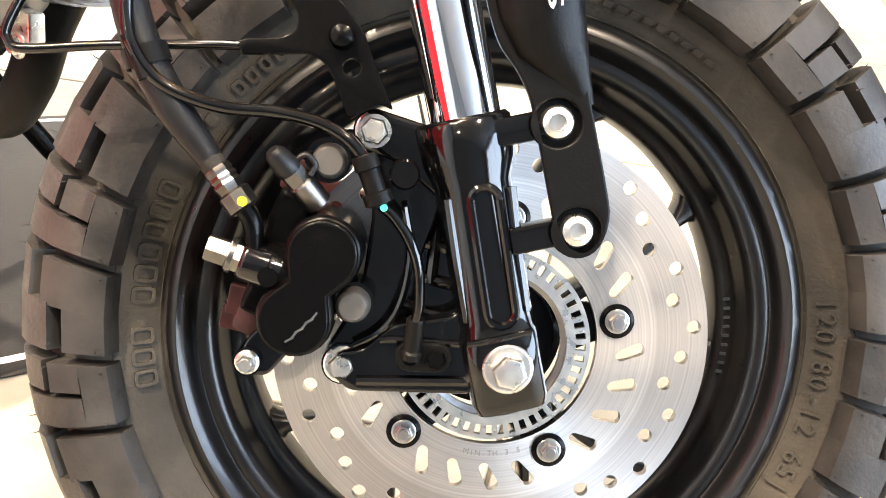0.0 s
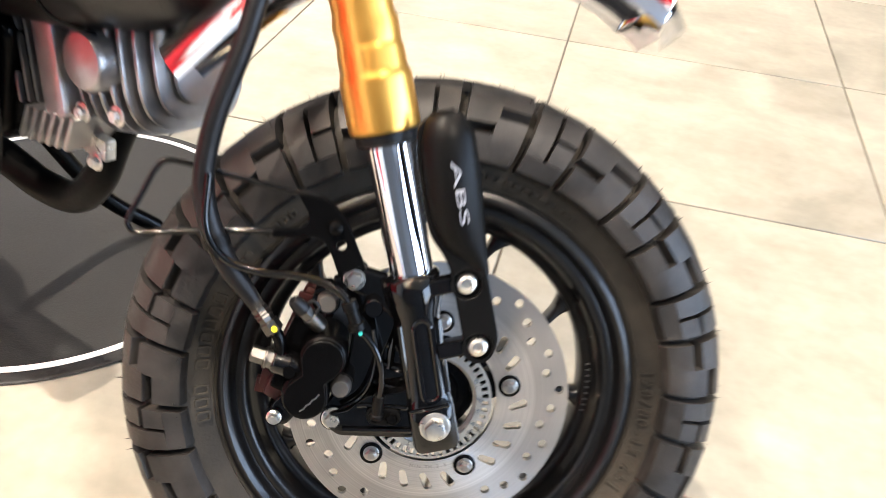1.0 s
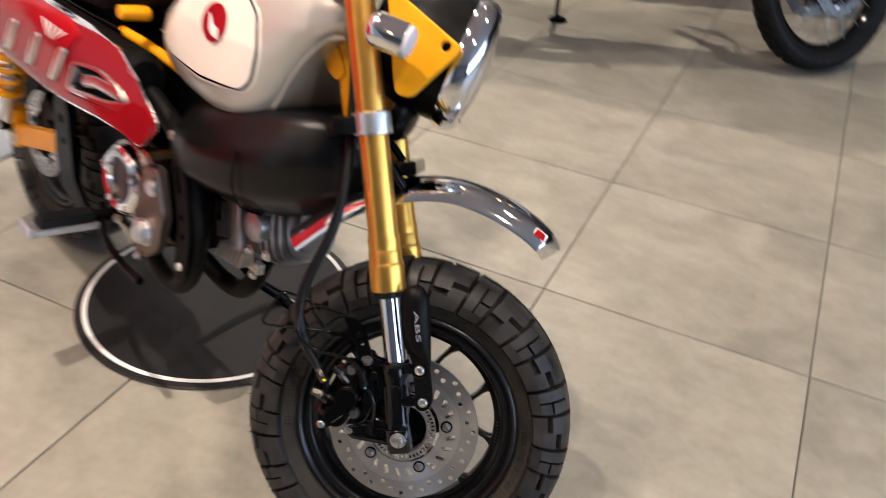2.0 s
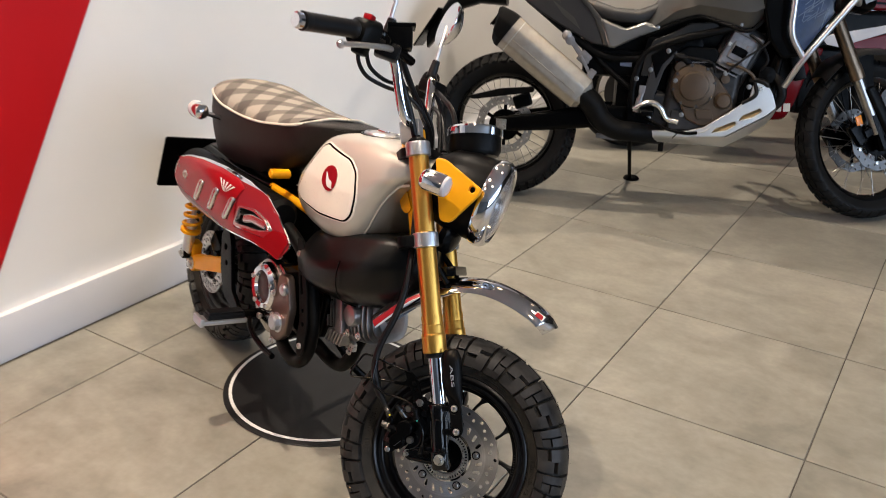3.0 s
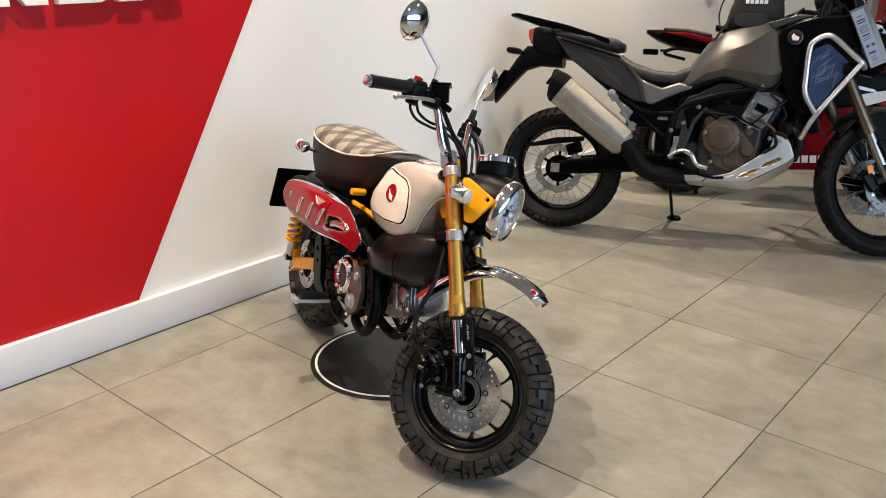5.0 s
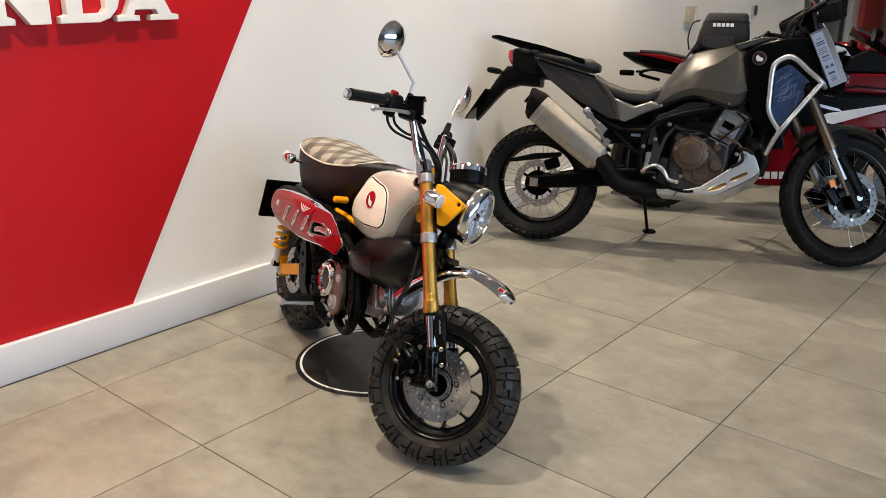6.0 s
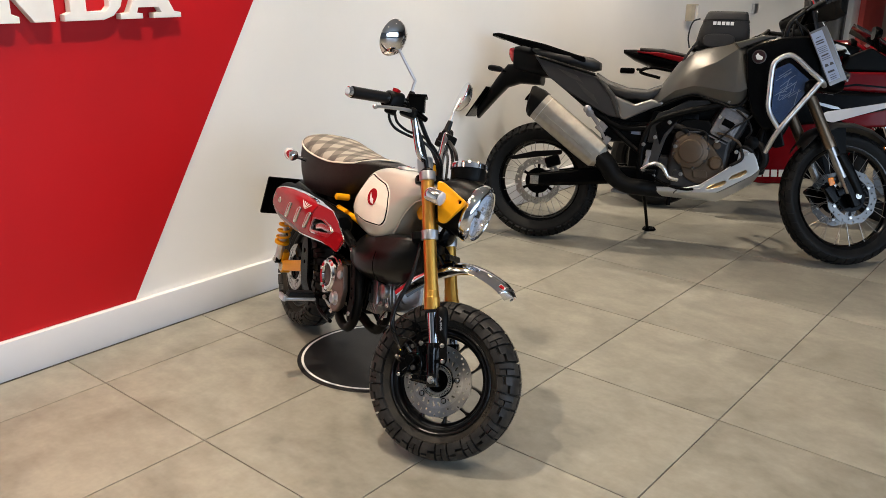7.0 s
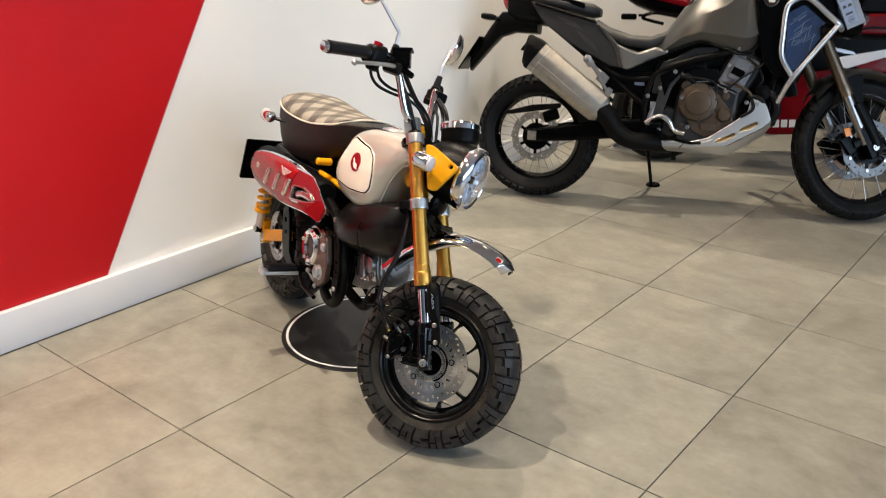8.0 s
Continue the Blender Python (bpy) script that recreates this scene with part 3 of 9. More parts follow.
def tread_mesh(units, h=0.0107, hairs=True):
    """Pairs of lugs, a short one with a slot across it and a long one cut by a stepped groove; the two sides stand half a pair apart."""
    bm = bmesh.new()
    step = 2 * math.pi / units
    rnd = random.Random(5)
    g = radians(0.85)
    short = step * 0.435

    def lug(side, first, last, pieces):
        """pieces: (w0, w1, share0, share1) within a lug from angle first to last."""
        for w0, w1, s0, s1 in pieces:
            count = max(1, round((w1 - w0) / 0.17))
            rows = []
            for k in range(count + 1):
                w = w0 + (w1 - w0) * k / count
                slant = radians(-2.6) * (w + 0.5)
                rows.append((-side * w, first + (last - first) * s0 + slant, first + (last - first) * s1 + slant))
            if len(rows) > 1 and w0 == -1.0:
                rows.insert(1, (-side * -0.95, rows[0][1], rows[0][2]))
            add_block(bm, rows, h)

    for i in range(units):
        for side in (-1, 1):
            a = i * step + (radians(2.3) if side < 0 else step * 0.5)
            lug(side, a + g, a + short - g, [(-1.0, -0.80, 0, 1), (-0.80, -0.30, 0.55, 1), (-0.80, -0.62, 0, 0.45), (-0.565, -0.30, 0, 0.45), (-0.30, -0.035, 0, 1)])
            lug(side, a + short + g, a + step - g, [(-1.0, -0.565, 0, 0.51), (-1.0, -0.70, 0.51, 1), (-0.50, -0.035, 0, 0.475), (-0.635, -0.035, 0.475, 1)])
            if hairs:
                for w, q in ((-0.92, 0.08), (-0.9, 0.38), (-0.6, 0.06), (-0.32, 0.4), (-0.1, 0.2), (-0.92, 0.5), (-0.9, 0.94), (-0.66, 0.92), (-0.3, 0.5), (-0.12, 0.75), (-0.2, 0.95)):
                    ang = a + q * step - radians(2.6) * (w + 0.5)
                    y0, r0 = profile_at(-side * w, h - 0.0005)
                    y1, r1 = profile_at(-side * w, h + 0.0025 + 0.0035 * rnd.random())
                    lean = 0.012 * (rnd.random() - 0.3)
                    p0, p1 = V(r0 * math.cos(ang), y0, r0 * math.sin(ang)), V(r1 * math.cos(ang + lean), y1, r1 * math.sin(ang + lean))
                    wide = (p1 - p0).orthogonal().normalized() * 0.00045
                    up = (p1 - p0).cross(wide).normalized() * 0.00045
                    vs = [bm.verts.new(p0 + wide), bm.verts.new(p0 - wide * 0.5 + up), bm.verts.new(p0 - wide * 0.5 - up), bm.verts.new(p1)]
                    for x, y in ((0, 1), (1, 2), (2, 0)):
                        bm.faces.new((vs[x], vs[y], vs[3]))
    return bm


def arc_letters(text, radius, y, centre, size, spread, thick=0.0005, inward=True, tilt=0.0):
    """Raised writing set round a wheel's side, each character turned with the arc; seen from the right."""
    out = []
    for i, ch in enumerate(text):
        if ch == " ":
            continue
        a = centre - (1 if inward else -1) * (i - (len(text) - 1) / 2) * spread
        p = V(radius * math.cos(a), y, radius * math.sin(a))
        up = V(math.cos(a), 0, math.sin(a)) if inward else V(-math.cos(a), 0, -math.sin(a))
        m = Matrix.Identity(4)
        n = (V(0, -1, 0) * math.cos(tilt) - up * math.sin(tilt)).normalized()
        up = (up * math.cos(tilt) + V(0, -1, 0) * math.sin(tilt)).normalized()
        right = up.cross(n)
        for r in range(3):
            m[r][0], m[r][1], m[r][2], m[r][3] = right[r], up[r], n[r], p[r]
        out.append(letters(ch, size, m, thick))
    return join(*out)


def arc_bar(radius, y, a, w, height, thick=0.0008, tilt=0.0):
    """A plain raised bar along an arc, in place of a maker's name."""
    up = V(math.cos(a), 0, math.sin(a))
    n = (V(0, -1, 0) * math.cos(tilt) - up * math.sin(tilt)).normalized()
    t = (up * math.cos(tilt) + V(0, -1, 0) * math.sin(tilt)).normalized()
    right = t.cross(n)
    p = V(radius * math.cos(a), y, radius * math.sin(a))
    m = Matrix.Identity(4)
    for r in range(3):
        m[r][0], m[r][1], m[r][2], m[r][3] = right[r], t[r], n[r], p[r]
    ring = rounded([(-w / 2, -height / 2), (w / 2, -height / 2), (w / 2, height / 2), (-w / 2, height / 2)], min(w, height) * 0.3, 3)
    return plate(ring, thick * 2, m, [rounded([(-w / 2 + 0.0016, -height / 2 + 0.0016), (w / 2 - 0.0016, -height / 2 + 0.0016), (w / 2 - 0.0016, height / 2 - 0.0016), (-w / 2 + 0.0016, height / 2 - 0.0016)], min(w, height) * 0.2, 3)[::-1]] if height > 0.006 else [])


def cast_wheel(parent, at, m, rear=False):
    """A twelve inch black cast wheel with a block tread tyre; at: its centre."""
    T = m @ Matrix.Translation(at) @ Matrix.Translation((0, 0.007, 0))
    ax = T @ Matrix.Rotation(radians(-90), 4, "X")
    if rear:
        T = T @ Matrix.Diagonal((1.015, 1.14, 1.015, 1))
        ax = T @ Matrix.Rotation(radians(-90), 4, "X")
    tyre = part("tyre", lathe([(r, y) for y, r in PROFILE], ax, 96, True), M_RUBBER, parent, "black block tread tyre with mould hairs")
    part("tread", tread_mesh(15), M_TREAD, tyre, m=T)
    if not rear:
        part("size_mark", arc_letters("120/80-12 65J", 0.1755, -0.0438, radians(2), 0.0142, 0.0485, 0.0009, True, radians(27)), M_RUBBER, tyre, "raised tyre size on the sidewall", m=T)
        for first, count, w, hgt, step in ((200, 3, 0.0085, 0.0115, 3.6), (186, 6, 0.0085, 0.0115, 3.6), (160, 3, 0.006, 0.006, 2.6), (148, 4, 0.006, 0.0075, 2.8), (92, 12, 0.005, 0.003, 2.4)):
            for k in range(count):
                part("maker_bar", arc_bar(0.1755, -0.0438, radians(first - step * k), w, hgt, 0.0009, radians(27)), M_RUBBER, tyre, m=T)
    part("sidewall_rib", join(lathe([(0.1875, -0.0475), (0.1885, -0.0497), (0.1895, -0.0485)], ax, 96, True), lathe([(0.1665, -0.0373), (0.1675, -0.0395), (0.1685, -0.0385)], ax, 96, True)), M_RUBBER, tyre)
    rim = part("rim", lathe([(0.1622, -0.0415), (0.1645, -0.0398), (0.1645, -0.036), (0.158, -0.034), (0.150, -0.020), (0.148, 0.0), (0.150, 0.02), (0.158, 0.034), (0.1625, 0.036), (0.1625, 0.0388), (0.1605, 0.0405), (0.157, 0.040), (0.1545, 0.036), (0.146, 0.030), (0.139, 0.016), (0.1335, 0.012), (0.1300, 0.010), (0.1288, 0.0), (0.1296, -0.010), (0.1312, -0.0125), (0.1335, -0.0135), (0.1365, -0.0150), (0.1385, -0.0185), (0.1405, -0.0265), (0.1425, -0.0305), (0.1455, -0.0325), (0.1485, -0.0328), (0.1510, -0.0322), (0.1525, -0.0335), (0.1535, -0.0365), (0.1560, -0.0402), (0.1592, -0.0420)], ax, 96, True), M_RIM, parent, "satin black cast alloy rim")
    if not rear:
        for k in range(9):
            part("cast_mark", arc_bar(0.1345, -0.0152, radians(19 - 2.2 * k), 0.0016, 0.0036, 0.0003), M_DARKSTEEL, rim, m=T)
    for i in range(10):
        mid = radians(23.5 + 72 * (i // 2))
        fork = 1 if i % 2 else -1
        rings = []
        for r, spread, w, dp in ((0.036, 5.0, 0.0060, 0.020), (0.062, 9.0, 0.0046, 0.014), (0.090, 12.5, 0.0036, 0.0115), (0.108, 15.2, 0.0034, 0.0105), (0.119, 17.2, 0.0042, 0.010), (0.126, 18.6, 0.0068, 0.010), (0.132, 19.5, 0.0125, 0.010)):
            a = mid + fork * radians(spread)
            c, t = V(r * math.cos(a), 0, r * math.sin(a)), V(-math.sin(a), 0, math.cos(a))
            rings.append([c + t * x + V(0, y - 0.004 * (0.13 - r) / 0.1, 0) for x, y in oval(w, dp, 3, 14)])
        part("spoke", loft(rings), M_RIM, rim, m=T)
    part("hub", lathe([(0.0, -0.05), (0.022, -0.05), (0.024, -0.046), (0.033, -0.045), (0.035, -0.03), (0.040, -0.028), (0.040, 0.028), (0.035, 0.03), (0.034, 0.05), (0.0, 0.05)], ax, 40), M_SATIN, rim)
    return tyre, rim


def brake_disc(parent, T, y, radius=0.109):
    """A drilled and slotted disc with its bolts; T: the wheel's frame at the hub."""
    holes = [ring_pts(0.0527, 72)[::-1]]
    grow = radius / 0.109
    for i in range(5):
        a0 = radians(23.0 + 72 * i)
        for j in range(4):
            a = a0 + radians(14.4 * (j + 1))
            tilt = radians(26)
            c, s = math.cos(a), math.sin(a)
            sl = stadium(0.0652, 0, 0.0748, 0, 0.0028, 6)
            sl = [(x, yy * (1.0 + (x - 0.066) * 22)) for x, yy in sl]
            ct, st = math.cos(tilt), math.sin(tilt)
            sl = [(0.07 + (x - 0.07) * ct - yy * st, (x - 0.07) * st + yy * ct) for x, yy in sl]
            holes.append([(x * c - yy * s, x * s + yy * c) for x, yy in sl][::-1])
    for i in range(40):
        a = radians(-45.7 + 9 * i)
        r = (0.0905, 0.0963, 0.1020, 0.0930, 0.0988)[i % 5] * grow
        holes.append(ring_pts(0.0036, 14, r * math.cos(a), r * math.sin(a))[::-1])
    disc = part("brake_disc", plate(ring_pts(radius, 96), 0.004, None, holes), M_DISC, parent, "drilled and slotted steel brake disc", angle=30)
    disc.matrix_basis = T @ side_plane(y)
    for i in range(5):
        a = radians(23.0 + 72 * i)
        p = V(0.0632 * math.cos(a), y - 0.002, 0.0632 * math.sin(a))
        part("carrier_arm", loft([[V(r * math.cos(a) - x * math.sin(a), y + 0.0055 + d, r * math.sin(a) + x * math.cos(a)) for x, d in oval(w, 0.0035, 3, 14)] for r, w in ((0.036, 0.014), (0.052, 0.0105), (0.064, 0.0095), (0.0705, 0.006))]), M_SATIN, disc, m=T)
        bolt = part("disc_bolt", join(lathe([(0.0062, 0.001), (0.0062, 0.0018), (0.005, 0.0024)], axis_frame(p, p + V(0, -1, 0)), 24), lathe([(0.0046, 0.0015), (0.0046, 0.0052), (0.004, 0.0058)], axis_frame(p, p + V(0, -1, 0)), 6), lathe([(0.0032, 0.0056), (0.0026, 0.0064), (0, 0.0064)], axis_frame(p, p + V(0, -1, 0)), 16)), M_BOLT, disc, m=T)
        part("bolt_collar", lathe([(0.0088, 0), (0.0088, 0.0010), (0.007, 0.0016), (0.0062, 0.0010)], axis_frame(p, p + V(0, -1, 0)), 24), M_SATIN, bolt, m=T)
    return disc


bike = thing("small_motorcycle", "small retro motorcycle with silver tank, gold forks and plaid seat", "motorcycle", pose(BIKE_X, BIKE_Y, 0, -BIKE_LEAN, 0, BIKE_YAW))

# front wheel
WHEEL = V(-0.004, 0, 0.2448)
cast_wheel(bike, WHEEL, STEER)
TW = STEER @ Matrix.Translation(WHEEL)
disc = brake_disc(bike, TW, -0.047)
part("wear_mark", arc_letters("MIN.TH.3.5", 0.0578, -0.0492, radians(284), 0.0042, 0.052, 0.00012, False), M_BOLT, disc, m=TW)
slots = [[((0.0410 if k in (0, 3) else 0.0460) * math.cos(2 * math.pi * (i + (0.24 if k < 2 else 0.76)) / 48), (0.0410 if k in (0, 3) else 0.0460) * math.sin(2 * math.pi * (i + (0.24 if k < 2 else 0.76)) / 48)) for k in (0, 1, 2, 3)] for i in range(48)]
part("sensor_ring", plate(ring_pts(0.0482, 96), 0.0022, side_plane(-0.053), [ring_pts(0.0365, 64)[::-1]] + slots), M_STEEL, disc, "slotted bright wheel speed ring", m=TW, angle=30)
part("sensor_seat", lathe([(0.0378, -0.0525), (0.0378, -0.048), (0.0345, -0.046), (0.034, -0.05)], TW @ Matrix.Rotation(radians(-90), 4, "X"), 48, True), M_ALU, disc)

# forks
for s in (-1, 1):
    y = s * 0.0856
    leg = part("fork_leg", lathe([(0.0215, 0.262), (0.0222, 0.28), (0.0205, 0.286), (0.0205, 0.61), (0.0213, 0.614)], axis_frame(fk(0, 0, y), fk(1, 0, y)), 40), M_GOLD, bike, "gold anodised upper fork tube", m=STEER)
    part("collar", lathe([(0.0215, 0.208), (0.0240, 0.2095), (0.0246, 0.212), (0.0246, 0.243), (0.0238, 0.247), (0.0228, 0.249), (0.0226, 0.262), (0.0216, 0.266)], axis_frame(fk(0, 0, y), fk(1, 0, y)), 40), M_GOLD, leg, "gold fork collar", m=STEER)
    part("dust_seal", lathe([(0.017, 0.199), (0.021, 0.201), (0.0215, 0.209), (0.017, 0.21)], axis_frame(fk(0, 0, y), fk(1, 0, y)), 32), M_HOSE, leg, m=STEER)
    part("stanchion", rod(fk(0.09, 0, y), fk(0.215, 0, y), 0.0155, seg=40), M_CHROME, leg, "bright chrome fork stanchion", m=STEER)
    part("lower_clamp", join(lathe([(0.021, 0.42), (0.0262, 0.422), (0.0266, 0.424), (0.0266, 0.448), (0.0262, 0.45), (0.021, 0.452)], axis_frame(fk(0, 0, y), fk(1, 0, y)), 40)), M_BRUSHED, leg, "silver fork clamp band", m=STEER)
    part("top_clamp", lathe([(0.021, 0.606), (0.0258, 0.608), (0.0258, 0.632), (0.0245, 0.635), (0.019, 0.635)], axis_frame(fk(0, 0, y), fk(1, 0, y)), 40), M_BRUSHED, leg, "silver top clamp ring", m=STEER)
    part("fork_cap", join(lathe([(0.019, 0.634), (0.019, 0.640), (0.015, 0.644), (0, 0.644)], axis_frame(fk(0, 0, y), fk(1, 0, y)), 32), lathe([(0.008, 0.64), (0.008, 0.65), (0, 0.65)], axis_frame(fk(0, 0, y), fk(1, 0, y)), 6)), M_PLASTIC, leg, m=STEER)
    # lower casting
    rings = []
    for d, ee, a, b, pw in ((0.1085, -0.002, 0.0195, 0.0205, 2.2), (0.1065, -0.002, 0.0212, 0.0222, 2.2), (0.099, -0.002, 0.0212, 0.0225, 2.2), (0.089, -0.002, 0.0205, 0.0222, 2.3), (0.080, -0.0025, 0.0172, 0.0208, 2.5), (0.05, -0.0038, 0.0165, 0.0205, 2.7), (0.021, -0.0048, 0.0160, 0.0203, 3.0), (0.0155, -0.0050, 0.0160, 0.0208, 4.0), (0.013, -0.0052, 0.0170, 0.0217, 5.0), (0.0, -0.0055, 0.0170, 0.0210, 5.0), (-0.0165, -0.0055, 0.0172, 0.0192, 5.0), (-0.0215, -0.0055, 0.0158, 0.0165, 5.0)):
        rings.append([fk(d, ee + u, y + v) for u, v in oval(a, b, pw, 32)])
    low = part("fork_lower", loft(rings), M_BLACK, bike, "gloss black cast lower fork leg", m=STEER, angle=50)
    out = s
    yc = y + out * 0.0202
    loop = [fk(v, u, yc) for u, v in stadium(-0.0026, 0.0245, -0.0004, 0.0725, 0.0062, 8)]
    part("rib", tube(loop + loop[:1], 0.0019, 8, 1), M_BLACK, low, m=STEER)
    part("rib", tube([fk(0.022, -0.0172, y + out * 0.0135), fk(0.05, -0.0165, y + out * 0.0150), fk(0.076, -0.0150, y + out * 0.0152)], 0.0026, 8, 4), M_BLACK, low, m=STEER)
    part("rib", tube([fk(0.022, 0.0085, y + out * 0.0145), fk(0.05, 0.0098, y + out * 0.0155), fk(0.076, 0.0118, y + out * 0.0155)], 0.0026, 8, 4), M_BLACK, low, m=STEER)
    part("clamp_ridge", tube([fk(0.0135, -0.0195, y + out * 0.0195), fk(0.0135, -0.0055, y + out * 0.0212), fk(0.0135, 0.0085, y + out * 0.0195)], 0.0016, 8, 4), M_BLACK, low, m=STEER)
    part("axle_bolt", join(lathe([(0.0106, 0), (0.0112, 0.0012), (0.0106, 0.0022), (0.009, 0.0028)], axis_frame(V(-0.004, y + out * 0.0198, 0.2478), V(-0.004, y + out, 0.2478)), 32), lathe([(0.0078, 0.002), (0.0078, 0.0085), (0.007, 0.0098), (0.0056, 0.0102), (0, 0.0102)], axis_frame(V(-0.004, y + out * 0.0198, 0.2478), V(-0.004, y + out, 0.2478)), 6)), M_STEEL, low, "zinc plated axle bolt", m=STEER)

part("steering_yoke", join(plate(rounded([(-0.05, -0.115), (0.012, -0.095), (0.012, 0.095), (-0.05, 0.115), (-0.075, 0.04), (-0.075, -0.04)], 0.02), 0.024, Matrix.Translation(fk(0.436, 0, 0)) @ Matrix.Rotation(-RAKE, 4, "Y"), bevel=0.003), plate(rounded([(-0.03, -0.1), (0.02, -0.1), (0.02, 0.1), (-0.03, 0.1), (-0.07, 0.03), (-0.07, -0.03)], 0.02), 0.02, Matrix.Translation(fk(0.618, 0, 0)) @ Matrix.Rotation(-RAKE, 4, "Y"), bevel=0.003)), M_PLASTIC, bike, "black upper and lower fork yokes", m=STEER)
part("steering_stem", rod(fk(0.43, -0.034, 0), fk(0.63, -0.034, 0), 0.019, seg=24), M_SATIN, bike, m=STEER)

# fork guard beside the chrome tube
G_OUT = [(0.037, 0.041), (0.0465, 0.045), (0.052, 0.056), (0.052, 0.08), (0.0515, 0.115), (0.055, 0.15), (0.0575, 0.19), (0.056, 0.206), (0.047, 0.2155), (0.032, 0.216), (0.0225, 0.209), (0.0185, 0.19), (0.017, 0.15), (0.0185, 0.134), (0.0245, 0.122), (0.0275, 0.11), (0.0275, 0.057), (0.030, 0.046)]
guard_outline = [(e - 0.0015, d) for e, d in rounded(G_OUT, 0.006, 3)]
guard = part("fork_guard", plate(guard_outline, 0.005, fork_plane(-0.1065), [ring_pts(0.0102, 24, 0.0352, d)[::-1] for d in (0.0525, 0.0985)], bevel=0.0012, seg=2), M_PLASTIC, bike, "black plastic fork guard", m=STEER)
rings = []
for d, e0, e1, bulge in ((0.103, 0.044, 0.0515, 0.001), (0.115, 0.036, 0.0522, 0.004), (0.128, 0.0225, 0.0535, 0.009), (0.145, 0.018, 0.055, 0.0125), (0.175, 0.0178, 0.0572, 0.014), (0.198, 0.02, 0.0575, 0.013), (0.211, 0.025, 0.0525, 0.009), (0.2165, 0.032, 0.046, 0.003)):
    row = []
    for k in range(13):
        t = k / 12
        row.append(fk(d, e0 + (e1 - e0) * t, -0.107 - bulge * (math.sin(math.pi * t) ** 0.55)))
    rings.append(row + [fk(d, e1, -0.1035), fk(d, e0, -0.1035)])
part("shell", loft(rings), M_PLASTIC, guard, m=STEER, angle=50)
GM = fork_plane(-0.1213) @ Matrix.Translation((0.040, 0.163, 0)) @ Matrix.Rotation(radians(-90), 4, "Z")
part("lettering", letters("ABS", 0.0088, GM @ Matrix.Diagonal((2.9, 1, 1, 1)), 0.0004), M_LETTER, guard, "silver ABS lettering", m=STEER)
for d in (0.0525, 0.0985):
    p = fk(d, 0.0352, -0.1045)
    part("guard_washer", lathe([(0.0115, -0.0012), (0.0115, 0), (0.0086, 0.0006), (0.0074, 0.0004)], axis_frame(p, p + V(0, -1, 0)), 28), M_PLASTIC, guard, m=STEER)
    part("guard_bolt", capbolt(p, (0, -1, 0), 0.0074, 0.0048), M_STEEL, guard, "domed socket bolt", m=STEER)
for d in (0.053, 0.099):
    part("guard_stay", box((0.03, 0.012, 0.012), fk(d, 0.022, -0.099), 0.002, (0, -25, 0)), M_BLACK, guard, m=STEER)

# caliper, its bracket and the speed sensor


def two_lobes(cx1, cz1, r1, cx2, cz2, r2, waist):
    """The outline of two round lobes with a drawn-in waist."""
    a, b = Vector((cx1, cz1)), Vector((cx2, cz2))
    u = (a - b).normalized()
    n = Vector((-u.y, u.x))
    turns = [radians(-115 + 230 * i / 14) for i in range(15)]
    mid = (a + b) / 2
    up = [a + (u * math.cos(t) + n * math.sin(t)) * r1 for t in turns]
    dn = [b - (u * math.cos(t) + n * math.sin(t)) * r2 for t in turns]
    return [(p.x, p.y) for p in up + [mid + n * waist] + dn + [mid - n * waist]]


lobes = two_lobes(-0.0917, 0.2782, 0.0149, -0.0977, 0.2482, 0.0151, 0.0088)
caliper = part("caliper", plate(two_lobes(-0.0917, 0.2782, 0.0166, -0.0977, 0.2482, 0.0168, 0.0105), 0.048, side_plane(-0.082), bevel=0.003, seg=2), M_SATIN, bike, "black twin piston brake caliper", m=STEER)
part("caliper_face", plate(lobes, 0.005, side_plane(-0.1075), bevel=0.0015, seg=2), M_SATIN, caliper, m=STEER)
part("maker_bars", join(*[box((0.0009, 0.0004, 0.0042), (-0.0975 + 0.0016 * i, -0.1102, 0.2405 + 0.0024 * i), 0.0, (0, 48 - 22 * (i % 2), 0)) for i in range(6)]), M_BOLT, caliper, m=STEER)
part("caliper_bridge", join(box((0.02, 0.045, 0.07), (-0.112, -0.055, 0.262), 0.006, (0, 12, 0)), box((0.05, 0.02, 0.085), (-0.1, -0.03, 0.262), 0.005, (0, 12, 0))), M_WINE, caliper, "brown-red caliper bridge", m=STEER)
for args in (((0.02, 0.005, 0.014), (-0.122, -0.07, 0.243)), ((0.022, 0.006, 0.012), (-0.124, -0.06, 0.232)), ((0.014, 0.006, 0.014), (-0.112, -0.075, 0.306))):
    part("pad_plate", box(*args, 0.001), M_WINE, caliper, m=STEER)
part("slide_bracket", join(plate(rounded([(-0.10, 0.330), (-0.06, 0.338), (-0.045, 0.32), (-0.052, 0.27), (-0.058, 0.224), (-0.080, 0.2215), (-0.083, 0.232), (-0.078, 0.246), (-0.073, 0.26), (-0.076, 0.30)], 0.006), 0.012, side_plane(-0.077), bevel=0.002), plate(rounded([(-0.121, 0.2125), (-0.106, 0.2135), (-0.098, 0.228), (-0.09, 0.245), (-0.108, 0.245), (-0.119, 0.228)], 0.004), 0.012, side_plane(-0.077), bevel=0.002), rod((-0.099, -0.07, 0.3165), (-0.099, -0.096, 0.3165), 0.0098, seg=20), rod((-0.075, -0.07, 0.2585), (-0.075, -0.094, 0.2585), 0.0092, seg=20)), M_BLACK, caliper, "black caliper bracket", m=STEER)
